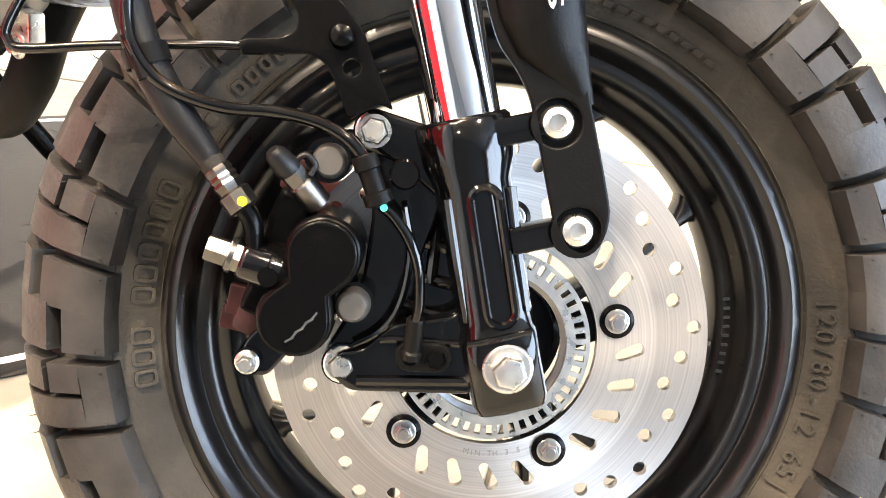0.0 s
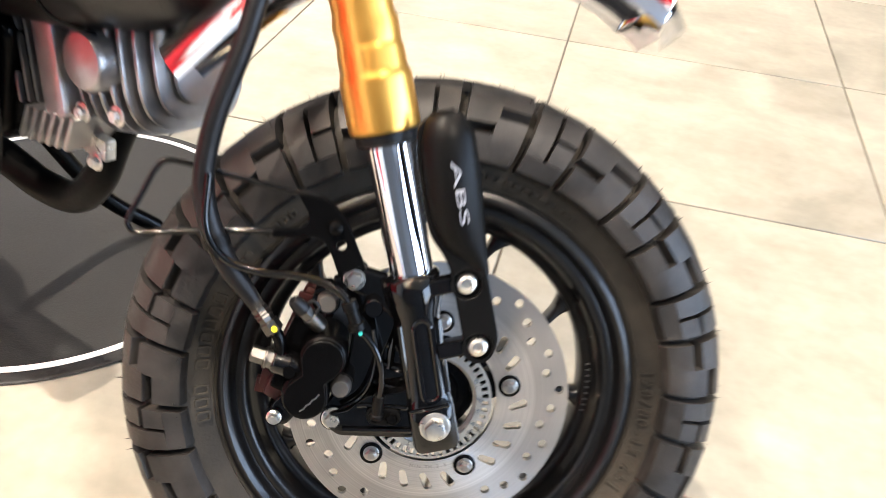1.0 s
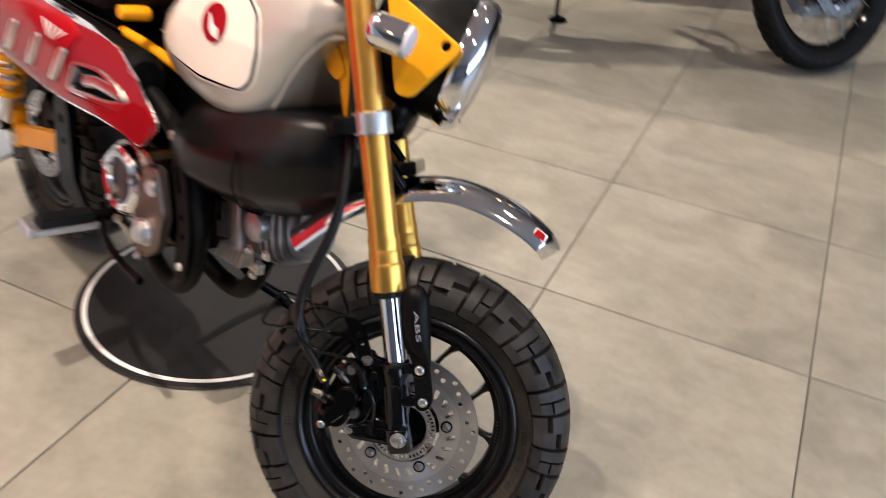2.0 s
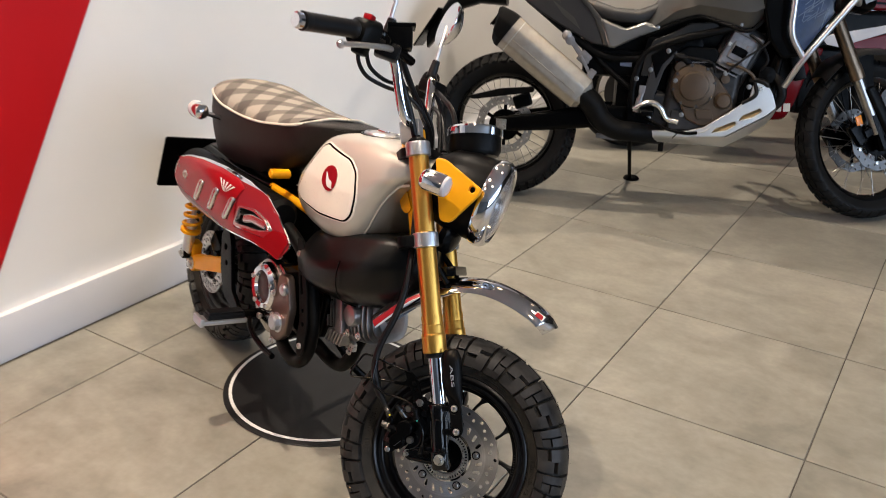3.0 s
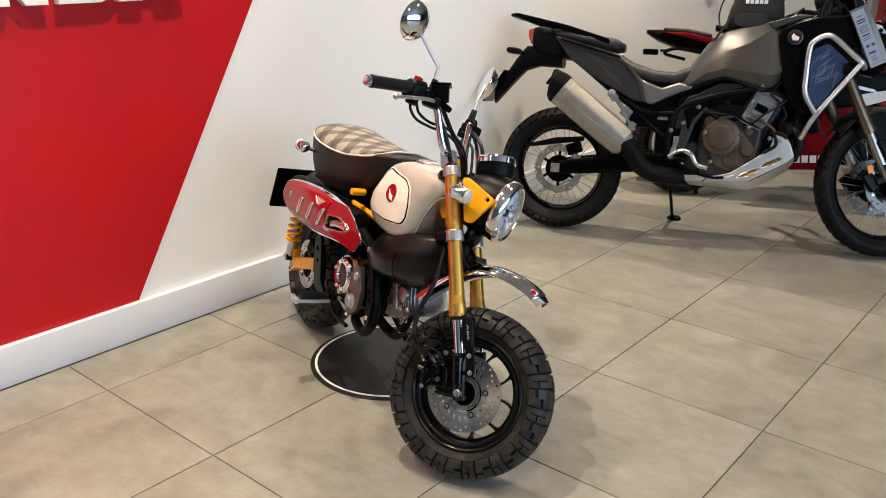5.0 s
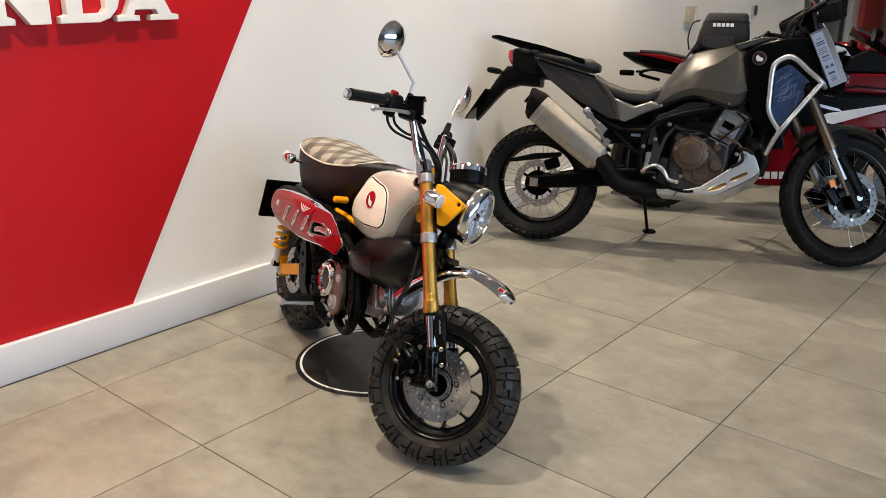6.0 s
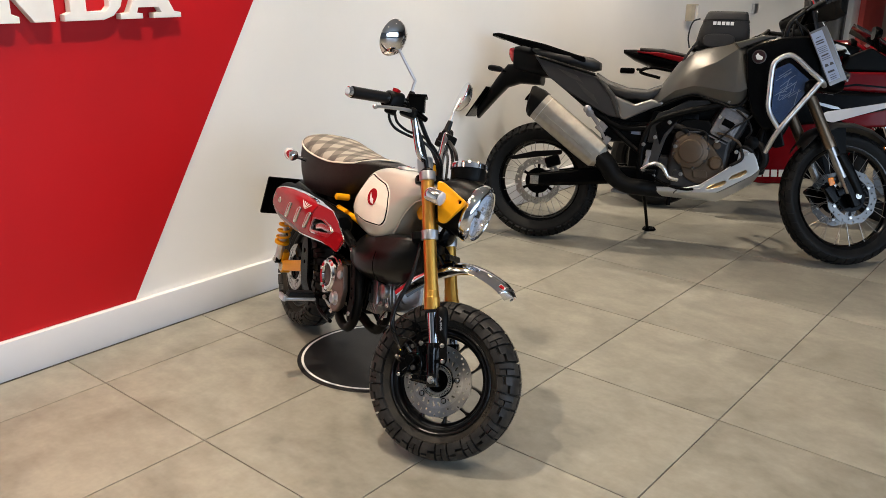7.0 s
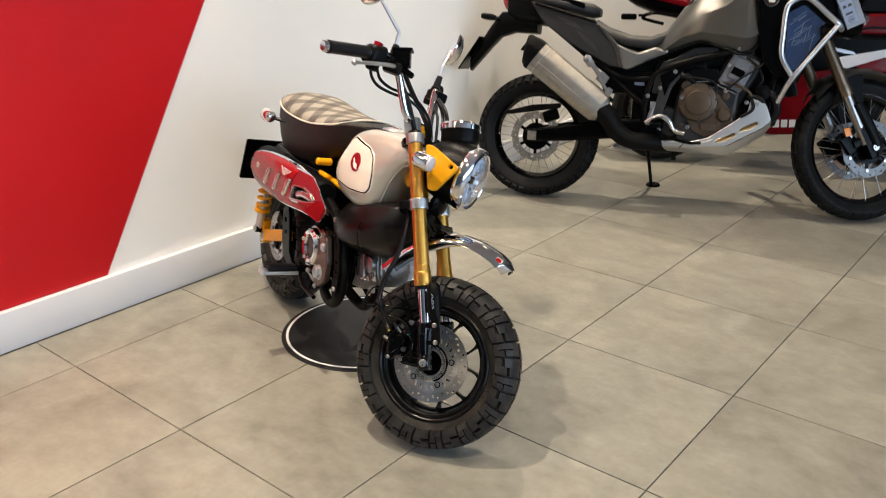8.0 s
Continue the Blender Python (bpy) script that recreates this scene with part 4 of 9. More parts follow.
for x, z in ((-0.098, 0.3165), (-0.075, 0.2582)):
    part("slide_pin_cap", lathe([(0.0078, 0), (0.0076, 0.004), (0.0066, 0.008), (0.0056, 0.0088), (0, 0.0088)], axis_frame((x, -0.094, z), (x, -1, z)), 28), M_PINCAP, caliper, m=STEER)
for x, z, yy, r in ((-0.083, 0.333, -0.083, 0.0062), (-0.0738, 0.2278, -0.084, 0.0062), (-0.1155, 0.2195, -0.085, 0.0040)):
    part("caliper_bolt", hexbolt((x, yy, z), (0, -1, 0), r, 0.006, 1.4), M_STEEL, caliper, "zinc plated flange bolt", m=STEER)
for x, y0, z, r in ((-0.083, -0.0835, 0.333, 0.0095), (-0.0738, -0.0845, 0.2278, 0.0095), (-0.1155, -0.0855, 0.2195, 0.0065)):
    part("bolt_boss", rod((x, -0.06, z), (x, y0, z), r, seg=24), M_BLACK, caliper, m=STEER)
part("bleed_nipple", join(lathe([(0.006, 0), (0.006, 0.012), (0.0052, 0.013)], axis_frame((-0.099, -0.096, 0.298), (-0.117, -0.106, 0.3125)), 20), lathe([(0.0055, 0.013), (0.0055, 0.019), (0.0035, 0.02)], axis_frame((-0.099, -0.096, 0.298), (-0.117, -0.106, 0.3125)), 6)), M_DARKSTEEL, caliper, m=STEER)
part("nipple_cap", join(lathe([(0.0052, 0.019), (0.0058, 0.022), (0.0045, 0.029), (0.0028, 0.031), (0, 0.031)], axis_frame((-0.099, -0.096, 0.298), (-0.117, -0.106, 0.3125)), 20), tube([(-0.113, -0.104, 0.311), (-0.108, -0.105, 0.317), (-0.103, -0.104, 0.314), (-0.104, -0.104, 0.309)], 0.0013, 8, 5)), M_HOSE, caliper, "black rubber nipple cap", m=STEER)
banjo_a, banjo_b = V(-0.1405, -0.100, 0.2695), V(-0.111, -0.097, 0.2655)
part("banjo_bolt", join(lathe([(0.0054, 0), (0.006, 0.001), (0.006, 0.009), (0.0072, 0.0095), (0.0072, 0.0115), (0.0068, 0.012), (0.0068, 0.016)], axis_frame(banjo_a, banjo_b), 6), lathe([(0.0078, 0.010), (0.0078, 0.012), (0.0068, 0.012)], axis_frame(banjo_a, banjo_b), 24)), M_DARKSTEEL, caliper, "bright banjo bolt", m=STEER)
part("line_union", lathe([(0.0078, 0.015), (0.0088, 0.016), (0.0092, 0.0175), (0.0092, 0.0265), (0.0085, 0.027), (0.0085, 0.032)], axis_frame(banjo_a, banjo_b), 28), M_BLACK, caliper, "black brake line union", m=STEER)
part("caliper_ear", join(box((0.016, 0.016, 0.034), (-0.1125, -0.081, 0.283), 0.004, (0, 12, 0)), box((0.012, 0.012, 0.018), (-0.1165, -0.083, 0.2505), 0.003, (0, 12, 0))), M_SATIN, caliper, m=STEER)
part("union_boss", join(rod((-0.118, -0.097, 0.268), (-0.098, -0.094, 0.262), 0.0088, 0.010, 24), lathe([(0.0042, 0), (0.0042, 0.001), (0, 0.001)], axis_frame((-0.112, -0.107, 0.264), (-0.112, -1, 0.264)), 16)), M_SATIN, caliper, m=STEER)
part("banjo_neck", tube([(-0.121, -0.1, 0.272), (-0.1225, -0.101, 0.281), (-0.126, -0.1015, 0.287), (-0.131, -0.1015, 0.291)], 0.0042, 12, 5), M_SATIN, caliper, m=STEER)
part("hose_crimp", join(lathe([(0.005, 0), (0.0072, 0.001), (0.0072, 0.0085), (0.0058, 0.0095), (0.0062, 0.012), (0.0066, 0.013), (0.0058, 0.0145), (0.0066, 0.016), (0.0058, 0.0175), (0.0064, 0.019), (0.006, 0.021)], axis_frame((-0.1275, -0.1015, 0.2885), (-0.1465, -0.1005, 0.306)), 8)), M_CRIMP, caliper, "crimped dark hose end", m=STEER)
dot = axis_frame((-0.1285, -0.1083, 0.2925), (-0.1285, -1, 0.2925))
part("paint_mark", lathe([(0.0021, 0), (0.0019, 0.0005), (0, 0.0005)], dot, 14), M_YELLOWDOT, caliper, "yellow paint mark", m=STEER)
HOSE = [(-0.142, -0.1008, 0.3015), (-0.151, -0.100, 0.310), (-0.166, -0.1, 0.324), (-0.181, -0.1, 0.343), (-0.192, -0.1, 0.365), (-0.197, -0.1, 0.39), (-0.196, -0.1, 0.425), (-0.189, -0.098, 0.47), (-0.187, -0.094, 0.51), (-0.193, -0.085, 0.56), (-0.21, -0.07, 0.62), (-0.235, -0.055, 0.70), (-0.27, -0.05, 0.8), (-0.32, -0.08, 0.9), (-0.36, -0.12, 0.96)]
hose = part("brake_hose", tube(HOSE, [0.0048, 0.0062, 0.0078, 0.0078, 0.0075, 0.007, 0.007, 0.007, 0.007, 0.0068], 14, 6), M_HOSE, bike, "thick black brake hose", m=STEER)
part("hose_sleeve", tube(HOSE[:4], [0.0052, 0.0058, 0.0062, 0.0078], 14, 6), M_RUBBER, hose, m=STEER)
part("hose_clip", join(tube([(-0.1755, -0.1085, 0.332), (-0.186, -0.1085, 0.347)], 0.003, 8), lathe([(0.0086, -0.002), (0.0094, -0.002), (0.0094, 0.006), (0.0086, 0.006)], axis_frame((-0.1785, -0.1, 0.339), (-0.19, -0.1, 0.36)), 20, True)), M_PLASTIC, hose, m=STEER)
WIRE = [(-0.192, -0.106, 0.385), (-0.188, -0.108, 0.355), (-0.181, -0.109, 0.341), (-0.168, -0.107, 0.331), (-0.146, -0.104, 0.328), (-0.124, -0.103, 0.331), (-0.105, -0.104, 0.331), (-0.092, -0.105, 0.327), (-0.084, -0.105, 0.321)]
wire = part("sensor_wire", tube(WIRE, 0.0028, 10, 6), M_BLACK, bike, "thin black wheel sensor wire", m=STEER)
part("sensor_plug", join(lathe([(0.0052, 0), (0.0056, 0.001), (0.0056, 0.006), (0.0046, 0.0065), (0.0046, 0.016), (0.0062, 0.0165), (0.0062, 0.021), (0.004, 0.022)], axis_frame((-0.0845, -0.105, 0.3225), (-0.073, -0.105, 0.3035)), 20)), M_PLASTIC, wire, m=STEER)
part("paint_mark", lathe([(0.0017, 0), (0.0015, 0.001), (0, 0.001)], axis_frame((-0.0715, -0.109, 0.3035), (-0.0715, -1, 0.3035)), 12), M_TEAL, wire, "teal paint mark", m=STEER)
part("wire_tail", tube([(-0.073, -0.105, 0.304), (-0.066, -0.105, 0.300), (-0.057, -0.105, 0.291), (-0.051, -0.104, 0.280), (-0.0475, -0.102, 0.266), (-0.047, -0.1, 0.257)], 0.0024, 10, 6), M_BLACK, wire, m=STEER)
part("wire_tail", tube([(-0.063, -0.098, 0.305), (-0.056, -0.096, 0.286), (-0.055, -0.094, 0.264), (-0.06, -0.09, 0.249), (-0.0715, -0.088, 0.238)], 0.0017, 8, 6), M_BLACK, wire, m=STEER)
part("speed_sensor", join(lathe([(0.0036, 0), (0.0042, 0.001), (0.0042, 0.015), (0.005, 0.016), (0.005, 0.019)], axis_frame((-0.047, -0.099, 0.259), (-0.0445, -0.095, 0.238)), 18), plate(stadium(-0.0455, 0.2405, -0.034, 0.2425, 0.0068), 0.005, side_plane(-0.0925), bevel=0.001), lathe([(0.005, 0), (0.005, 0.003), (0.0035, 0.0032), (0.0033, 0.001), (0, 0.001)], axis_frame((-0.0455, -0.094, 0.2405), (-0.0455, -1, 0.2405)), 20)), M_PLASTIC, bike, "black wheel speed sensor", m=STEER)
part("sensor_bolt", lathe([(0.0045, 0), (0.0045, 0.003), (0.0036, 0.0042), (0, 0.0042)], axis_frame((-0.034, -0.095, 0.2425), (-0.034, -1, 0.2425)), 6), M_SATIN, bike, m=STEER)
part("mount_web", join(plate(rounded([(-0.092, 0.322), (-0.072, 0.338), (-0.030, 0.345), (-0.010, 0.305), (-0.010, 0.236), (-0.040, 0.229), (-0.076, 0.2225), (-0.076, 0.246), (-0.068, 0.270), (-0.074, 0.300)], 0.006), 0.008, side_plane(-0.0705), bevel=0.0015), *[tube(pts, r, 8, 4) for pts, r in (([(-0.072, -0.0755, 0.327), (-0.062, -0.077, 0.312), (-0.058, -0.077, 0.29), (-0.0585, -0.0765, 0.268), (-0.066, -0.0755, 0.250)], 0.0034), ([(-0.060, -0.0755, 0.333), (-0.050, -0.077, 0.315), (-0.046, -0.077, 0.295), (-0.043, -0.0765, 0.272)], 0.0028), ([(-0.052, -0.0755, 0.289), (-0.036, -0.077, 0.289), (-0.022, -0.077, 0.292)], 0.0026), ([(-0.050, -0.0755, 0.274), (-0.035, -0.077, 0.273), (-0.020, -0.077, 0.276)], 0.0026), ([(-0.054, -0.0755, 0.259), (-0.035, -0.077, 0.258), (-0.018, -0.077, 0.261)], 0.0024))]), M_BLACK, bike, "gloss black ribbed casting between caliper and fork", m=STEER)
part("caliper_arm", join(plate(rounded([(-0.014, 0.228), (-0.068, 0.2175), (-0.078, 0.223), (-0.078, 0.234), (-0.066, 0.238), (-0.056, 0.252), (-0.03, 0.262), (-0.014, 0.30)], 0.004), 0.012, side_plane(-0.084), bevel=0.002), tube([(-0.066, -0.0905, 0.2235), (-0.015, -0.0905, 0.2345)], 0.0024, 8), tube([(-0.06, -0.0905, 0.244), (-0.052, -0.0905, 0.246), (-0.025, -0.0905, 0.25)], 0.0018, 8), plate(rounded([(-0.02, 0.345), (-0.05, 0.34), (-0.088, 0.343), (-0.092, 0.325), (-0.07, 0.322), (-0.03, 0.30)], 0.005), 0.012, side_plane(-0.079), bevel=0.002), rod((-0.066, -0.07, 0.318), (-0.066, -0.094, 0.318), 0.0068, seg=18, bevel=0.001)), M_BLACK, bike, "gloss black cast caliper mount", m=STEER)
# hose bracket with its wire loop
B_OUT = [(-0.135, 0.3845), (-0.118, 0.3865), (-0.107, 0.3815), (-0.096, 0.372), (-0.0885, 0.360), (-0.0765, 0.343), (-0.0825, 0.3445), (-0.089, 0.340), (-0.0945, 0.3345), (-0.1025, 0.3475), (-0.109, 0.3555), (-0.116, 0.358), (-0.145, 0.3505), (-0.1455, 0.357), (-0.129, 0.3615), (-0.1235, 0.366), (-0.124, 0.3725)]
brk = part("hose_bracket", plate(rounded(B_OUT, 0.0025, 3), 0.005, side_plane(-0.0925), [ring_pts(0.0036, 16, -0.098, 0.3565)[::-1]], bevel=0.001), M_SATIN, bike, "black steel bracket with a hole", m=STEER)
part("bracket_bolt", lathe([(0.0052, 0), (0.0056, 0.002), (0.0045, 0.0045), (0.002, 0.0055), (0, 0.0055)], axis_frame((-0.1045, -0.095, 0.368), (-0.1045, -1, 0.368)), 24), M_SATIN, brk, m=STEER)
part("wire_loop", join(tube([(-0.14, -0.092, 0.3555), (-0.165, -0.092, 0.35), (-0.2, -0.092, 0.341), (-0.231, -0.092, 0.332), (-0.2385, -0.092, 0.3345), (-0.239, -0.092, 0.341), (-0.234, -0.09, 0.36), (-0.229, -0.088, 0.377), (-0.223, -0.087, 0.3835), (-0.21, -0.086, 0.3845), (-0.18, -0.088, 0.384), (-0.152, -0.09, 0.384), (-0.12, -0.0915, 0.384)], 0.0021, 10, 5)), M_BLACK, brk, "bent black wire loop", m=STEER)

# front mudguard, chrome
MG = [(0.118, 0.566), (0.098, 0.584), (0.06, 0.599), (0.0, 0.610), (-0.06, 0.608), (-0.115, 0.590), (-0.16, 0.562), (-0.21, 0.52), (-0.262, 0.452)]
path = smooth_path([V(x, 0, z) for x, z in MG], 5)
rings = []
for i, p in enumerate(path):
    d = (path[min(i + 1, len(path) - 1)] - path[max(i - 1, 0)]).normalized()
    nrm = V(-d.z, 0, d.x)
    if nrm.z < 0:
        nrm = -nrm
    f = i / (len(path) - 1)
    w = 0.058 * min(1, 0.25 + 6 * f) ** 0.5 * min(1, 0.55 + 4 * (1 - f)) ** 0.5
    arc = []
    for side, t in ((1, 0.0), (-1, -0.0018)):
        row = [p + V(0, w * math.sin(radians(a)) * 1.0, 0) + nrm * (0.034 * (math.cos(radians(a)) - 1) + t) for a in range(-84, 85, 12)]
        arc += row if side > 0 else row[::-1]
    rings.append(arc)
mud = part("front_mudguard", loft(rings), M_CHROME, bike, "short chrome front mudguard", m=STEER, angle=50)
part("mudguard_stay", join(tube([(-0.12, -0.052, 0.575), (-0.15, -0.06, 0.60), fk(0.42, -0.01, -0.06)], 0.006, 10), tube([(-0.12, 0.052, 0.575), (-0.15, 0.06, 0.60), fk(0.42, -0.01, 0.06)], 0.006, 10), box((0.05, 0.10, 0.02), (-0.135, 0, 0.595), 0.004, (0, -25, 0))), M_BLACK, mud, m=STEER)
part("sticker", plate(rounded([(-0.010, -0.006), (0.010, -0.006), (0.010, 0.006), (-0.010, 0.006)], 0.001), 0.0006, Matrix.Translation((0.080, -0.0482, 0.5785)) @ Matrix.Rotation(radians(18), 4, "Y") @ Matrix.Rotation(radians(68), 4, "X")), M_WHITE, mud, "small white sticker with a red mark", m=STEER)
part("sticker", plate(rounded([(-0.0085, -0.005), (0.009, -0.004), (0.006, 0.005), (-0.0085, 0.005)], 0.001), 0.0006, Matrix.Translation((0.080, -0.049, 0.5785)) @ Matrix.Rotation(radians(18), 4, "Y") @ Matrix.Rotation(radians(68), 4, "X")), M_RED, mud, m=STEER)

# headlight, speedometer, indicators
HL = V(-0.144, 0.0, 0.762)
HX = V(1, 0.05, -0.06).normalized()
hm = axis_frame(HL, HL + HX) @ Matrix.Diagonal((1.1, 1.1, 1.0, 1))
head = part("headlight", lathe([(0.0, -0.102), (0.02, -0.10), (0.05, -0.092), (0.072, -0.06), (0.08, -0.02), (0.081, 0.03), (0.079, 0.035), (0.077, 0.03), (0.076, -0.02), (0.068, -0.055), (0.0, -0.09)], hm, 56, True), M_PLASTIC, bike, "round headlight with a black shell and chrome ring", m=STEER)
part("bezel", lathe([(0.080, 0.028), (0.0835, 0.030), (0.0855, 0.036), (0.0865, 0.044), (0.085, 0.054), (0.080, 0.062), (0.074, 0.066), (0.071, 0.063), (0.072, 0.052), (0.0785, 0.036)], hm, 64, True), M_CHROME, head, "broad chrome headlight ring", m=STEER)
part("reflector", lathe([(0.071, 0.052), (0.064, 0.034), (0.05, 0.018), (0.03, 0.008), (0.0, 0.004), (0.0, 0.0), (0.03, 0.004), (0.052, 0.015), (0.067, 0.032), (0.074, 0.05)], hm, 40, True), M_REFLECT, head, "faceted reflector, pale blue for the mirrored window", m=STEER)
part("lamp_ring", lathe([(0.069, 0.052), (0.067, 0.057), (0.063, 0.057), (0.061, 0.046), (0.065, 0.044)], hm, 48, True), M_CHROME, head, m=STEER)
part("lamp_bar", box((0.012, 0.122, 0.022), (0, 0, 0.040), 0.004), M_REFLECT, head, m=STEER @ hm @ pose(0, 0, 0, 0, 0, 90))
for i in range(8):
    a = 2 * math.pi * (i + 0.5) / 8
    part("lamp_segment", box((0.003, 0.048, 0.02), (0, 0, 0), 0.001, (0, 14, 0)), M_REFLECT, head, m=STEER @ hm @ pose(0.038 * math.cos(a), 0.038 * math.sin(a), 0.038, 0, 0, math.degrees(a) - 90))
for x, y0 in ((0.026, 0.022), (0.026, -0.022), (-0.026, 0.022), (-0.026, -0.022)):
    part("lamp_cell", lathe([(0.0, 0.024), (0.008, 0.025), (0.0135, 0.034), (0.0145, 0.046), (0.0125, 0.047), (0.011, 0.036), (0.0, 0.030)], hm @ Matrix.Translation((x, y0, 0)), 20), M_CHROME, head, m=STEER)
part("lamp_badge", box((0.03, 0.02, 0.006), (0, 0, 0.050), 0.002), M_SATIN, head, m=STEER @ hm)
lens = part("lens", lathe([(0.0715, 0.060), (0.06, 0.068), (0.035, 0.074), (0.0, 0.076), (0.0, 0.073), (0.035, 0.071), (0.06, 0.065), (0.0715, 0.057)], hm, 56, True), M_LENS, head, "clear domed headlight lens", m=STEER)
lens.visible_shadow = False
for s in (-1, 1):
    tri = rounded([(-0.215, 0.808), (-0.195, 0.812), (-0.104, 0.778), (-0.104, 0.766), (-0.143, 0.694), (-0.165, 0.692)], 0.014, 5)
    stay = part("headlight_stay", plate(tri, 0.014, side_plane(s * 0.103), [ring_pts(0.0062, 16, -0.122, 0.771)[::-1]], bevel=0.003, seg=2), M_YELLOW, bike, "yellow triangular headlight bracket", m=STEER)
    if s > 0:
        stay["label"] = "yellow triangular headlight bracket, far side"
    c = V(-0.218, s * 0.148, 0.762)
    o = V(1, s * 0.05, -0.06).normalized()
    part("indicator_stem", rod((-0.185, s * 0.1, 0.758), (-0.19, s * 0.148, 0.76), 0.008, seg=16), M_PLASTIC, stay, m=STEER)
    part("indicator_body", lathe([(0.0, 0.0), (0.010, 0.001), (0.018, 0.005), (0.0225, 0.014), (0.0225, 0.05), (0.0215, 0.053)], axis_frame(c, c + o), 36), M_CHROME, stay, "chrome indicator shell", m=STEER)
    part("indicator_lens", lathe([(0.0215, 0.052), (0.0205, 0.058), (0.014, 0.063), (0, 0.065)], axis_frame(c, c + o), 36), M_CLEARIND, stay, m=STEER)
SP = V(-0.185, 0.03, 0.872)
SU = V(-0.3, 0, 0.95).normalized()
speedo = part("speedometer", lathe([(0.03, -0.032), (0.05, -0.03), (0.056, -0.02), (0.056, 0.012), (0.052, 0.014)], axis_frame(SP, SP + SU), 40), M_PLASTIC, bike, "round speedometer with a chrome ring", m=STEER)
part("bezel", lathe([(0.0555, 0.010), (0.060, 0.011), (0.060, 0.026), (0.055, 0.031), (0.051, 0.028), (0.052, 0.014)], axis_frame(SP, SP + SU), 48, True), M_CHROME, speedo, m=STEER)
part("dial", lathe([(0.052, 0.021), (0, 0.021)], axis_frame(SP, SP + SU), 40), M_CLOUDY, speedo, m=STEER)

# handlebar, controls and mirrors
BAR = [(-0.452, -0.365, 0.948), (-0.42, -0.28, 0.972), (-0.385, -0.2, 0.994), (-0.372, -0.165, 0.992), (-0.350, -0.13, 0.955), (-0.322, -0.095, 0.885), (-0.308, -0.075, 0.862), (-0.303, -0.04, 0.857)]
bar = part("handlebar", tube(BAR + [(x, -y, z) for x, y, z in reversed(BAR)], 0.011, 14, 5), M_CHROME, bike, "chrome high-rise handlebar", m=STEER)
part("bar_clamp", join(box((0.045, 0.03, 0.05), (-0.302, -0.045, 0.845), 0.006, (0, -25, 0)), box((0.045, 0.03, 0.05), (-0.302, 0.045, 0.845), 0.006, (0, -25, 0))), M_BRUSHED, bar, m=STEER)
for s in (-1, 1):
    def hb(t):
        a, b = V(-0.385, s * 0.2, 0.994), V(-0.452, s * 0.365, 0.948)
        return a + (b - a) * t
    part("grip", lathe([(0.016, 0), (0.0185, 0.003)] + [(0.0165 + 0.0008 * (k % 2), 0.008 + 0.004 * k) for k in range(28)] + [(0.0175, 0.124), (0.0178, 0.13), (0.012, 0.131)], axis_frame(hb(0.28), hb(1)), 20), M_HOSE, bar, "black rubber grip", m=STEER)
    part("bar_end", lathe([(0.012, 0), (0.015, 0.002), (0.015, 0.011), (0.012, 0.014), (0, 0.014)], axis_frame(hb(1.0), hb(1.2)), 20), M_CHROME, bar, m=STEER)
    part("switch_housing", loft([[hb(t) + V(u, 0, v - 0.004) for u, v in oval(w, h, 3, 20)] for t, w, h in ((0.02, 0.018, 0.02), (0.05, 0.023, 0.027), (0.22, 0.024, 0.028), (0.27, 0.019, 0.021))]), M_PLASTIC, bar, "black switch housing", m=STEER)
    if s < 0:
        part("kill_switch", box((0.018, 0.022, 0.012), hb(0.14) + V(0, 0, 0.026), 0.003), M_RED, bar, "red engine switch", m=STEER)
        part("brake_reservoir", join(box((0.05, 0.05, 0.045), V(-0.352, -0.15, 1.004), 0.005, (0, -18, 20)), box((0.056, 0.056, 0.008), V(-0.357, -0.15, 1.028), 0.002, (0, -18, 20))), M_SATIN, bar, "square black brake fluid reservoir", m=STEER)
        part("master_cylinder", rod((-0.362, -0.19, 0.985), (-0.33, -0.1, 0.975), 0.012, 0.009, 16, 0.002), M_SATIN, bar, m=STEER)
    part("lever_perch", join(box((0.05, 0.05, 0.032), (-0.362, s * 0.165, 0.972), 0.008, (0, 0, s * -22)), rod((-0.368, s * 0.15, 0.985), (-0.376, s * 0.185, 0.988), 0.0155, seg=18, bevel=0.003), box((0.03, 0.03, 0.03), (-0.40, s * 0.205, 0.958), 0.007)), M_PLASTIC, bar, "black lever perch", m=STEER)
    part("lever", tube([(-0.345, s * 0.165, 0.975), (-0.352, s * 0.2, 0.972), (-0.372, s * 0.26, 0.955), (-0.385, s * 0.315, 0.938)], [0.0065, 0.006, 0.0052, 0.005], 10, 5), M_BRUSHED, bar, "polished hand lever", m=STEER)
    part("lever_ball", lathe([(0, -0.0085), (0.006, -0.006), (0.0088, 0), (0.006, 0.006), (0, 0.0085)], Matrix.Translation((-0.387, s * 0.32, 0.936)), 16), M_BRUSHED, bar, m=STEER)
    base = V(-0.374, s * 0.165, 1.0)
    elbow = base + V(-0.003, s * 0.004, 0.068)
    mc = V(-0.458, s * 0.247, 1.158) if s < 0 else V(-0.405, 0.245, 1.14)
    mirror = part("mirror", join(rod(base + V(0, 0, -0.01), base + V(0, 0, 0.035), 0.011, 0.0085, 16), tube([base, elbow - V(0, 0, 0.012), elbow, elbow + (mc - elbow) * 0.15, mc + (elbow - mc) * 0.12], 0.0044, 10, 5)), M_BRUSHED, bike, "round chrome mirror on a bent stalk", m=STEER)
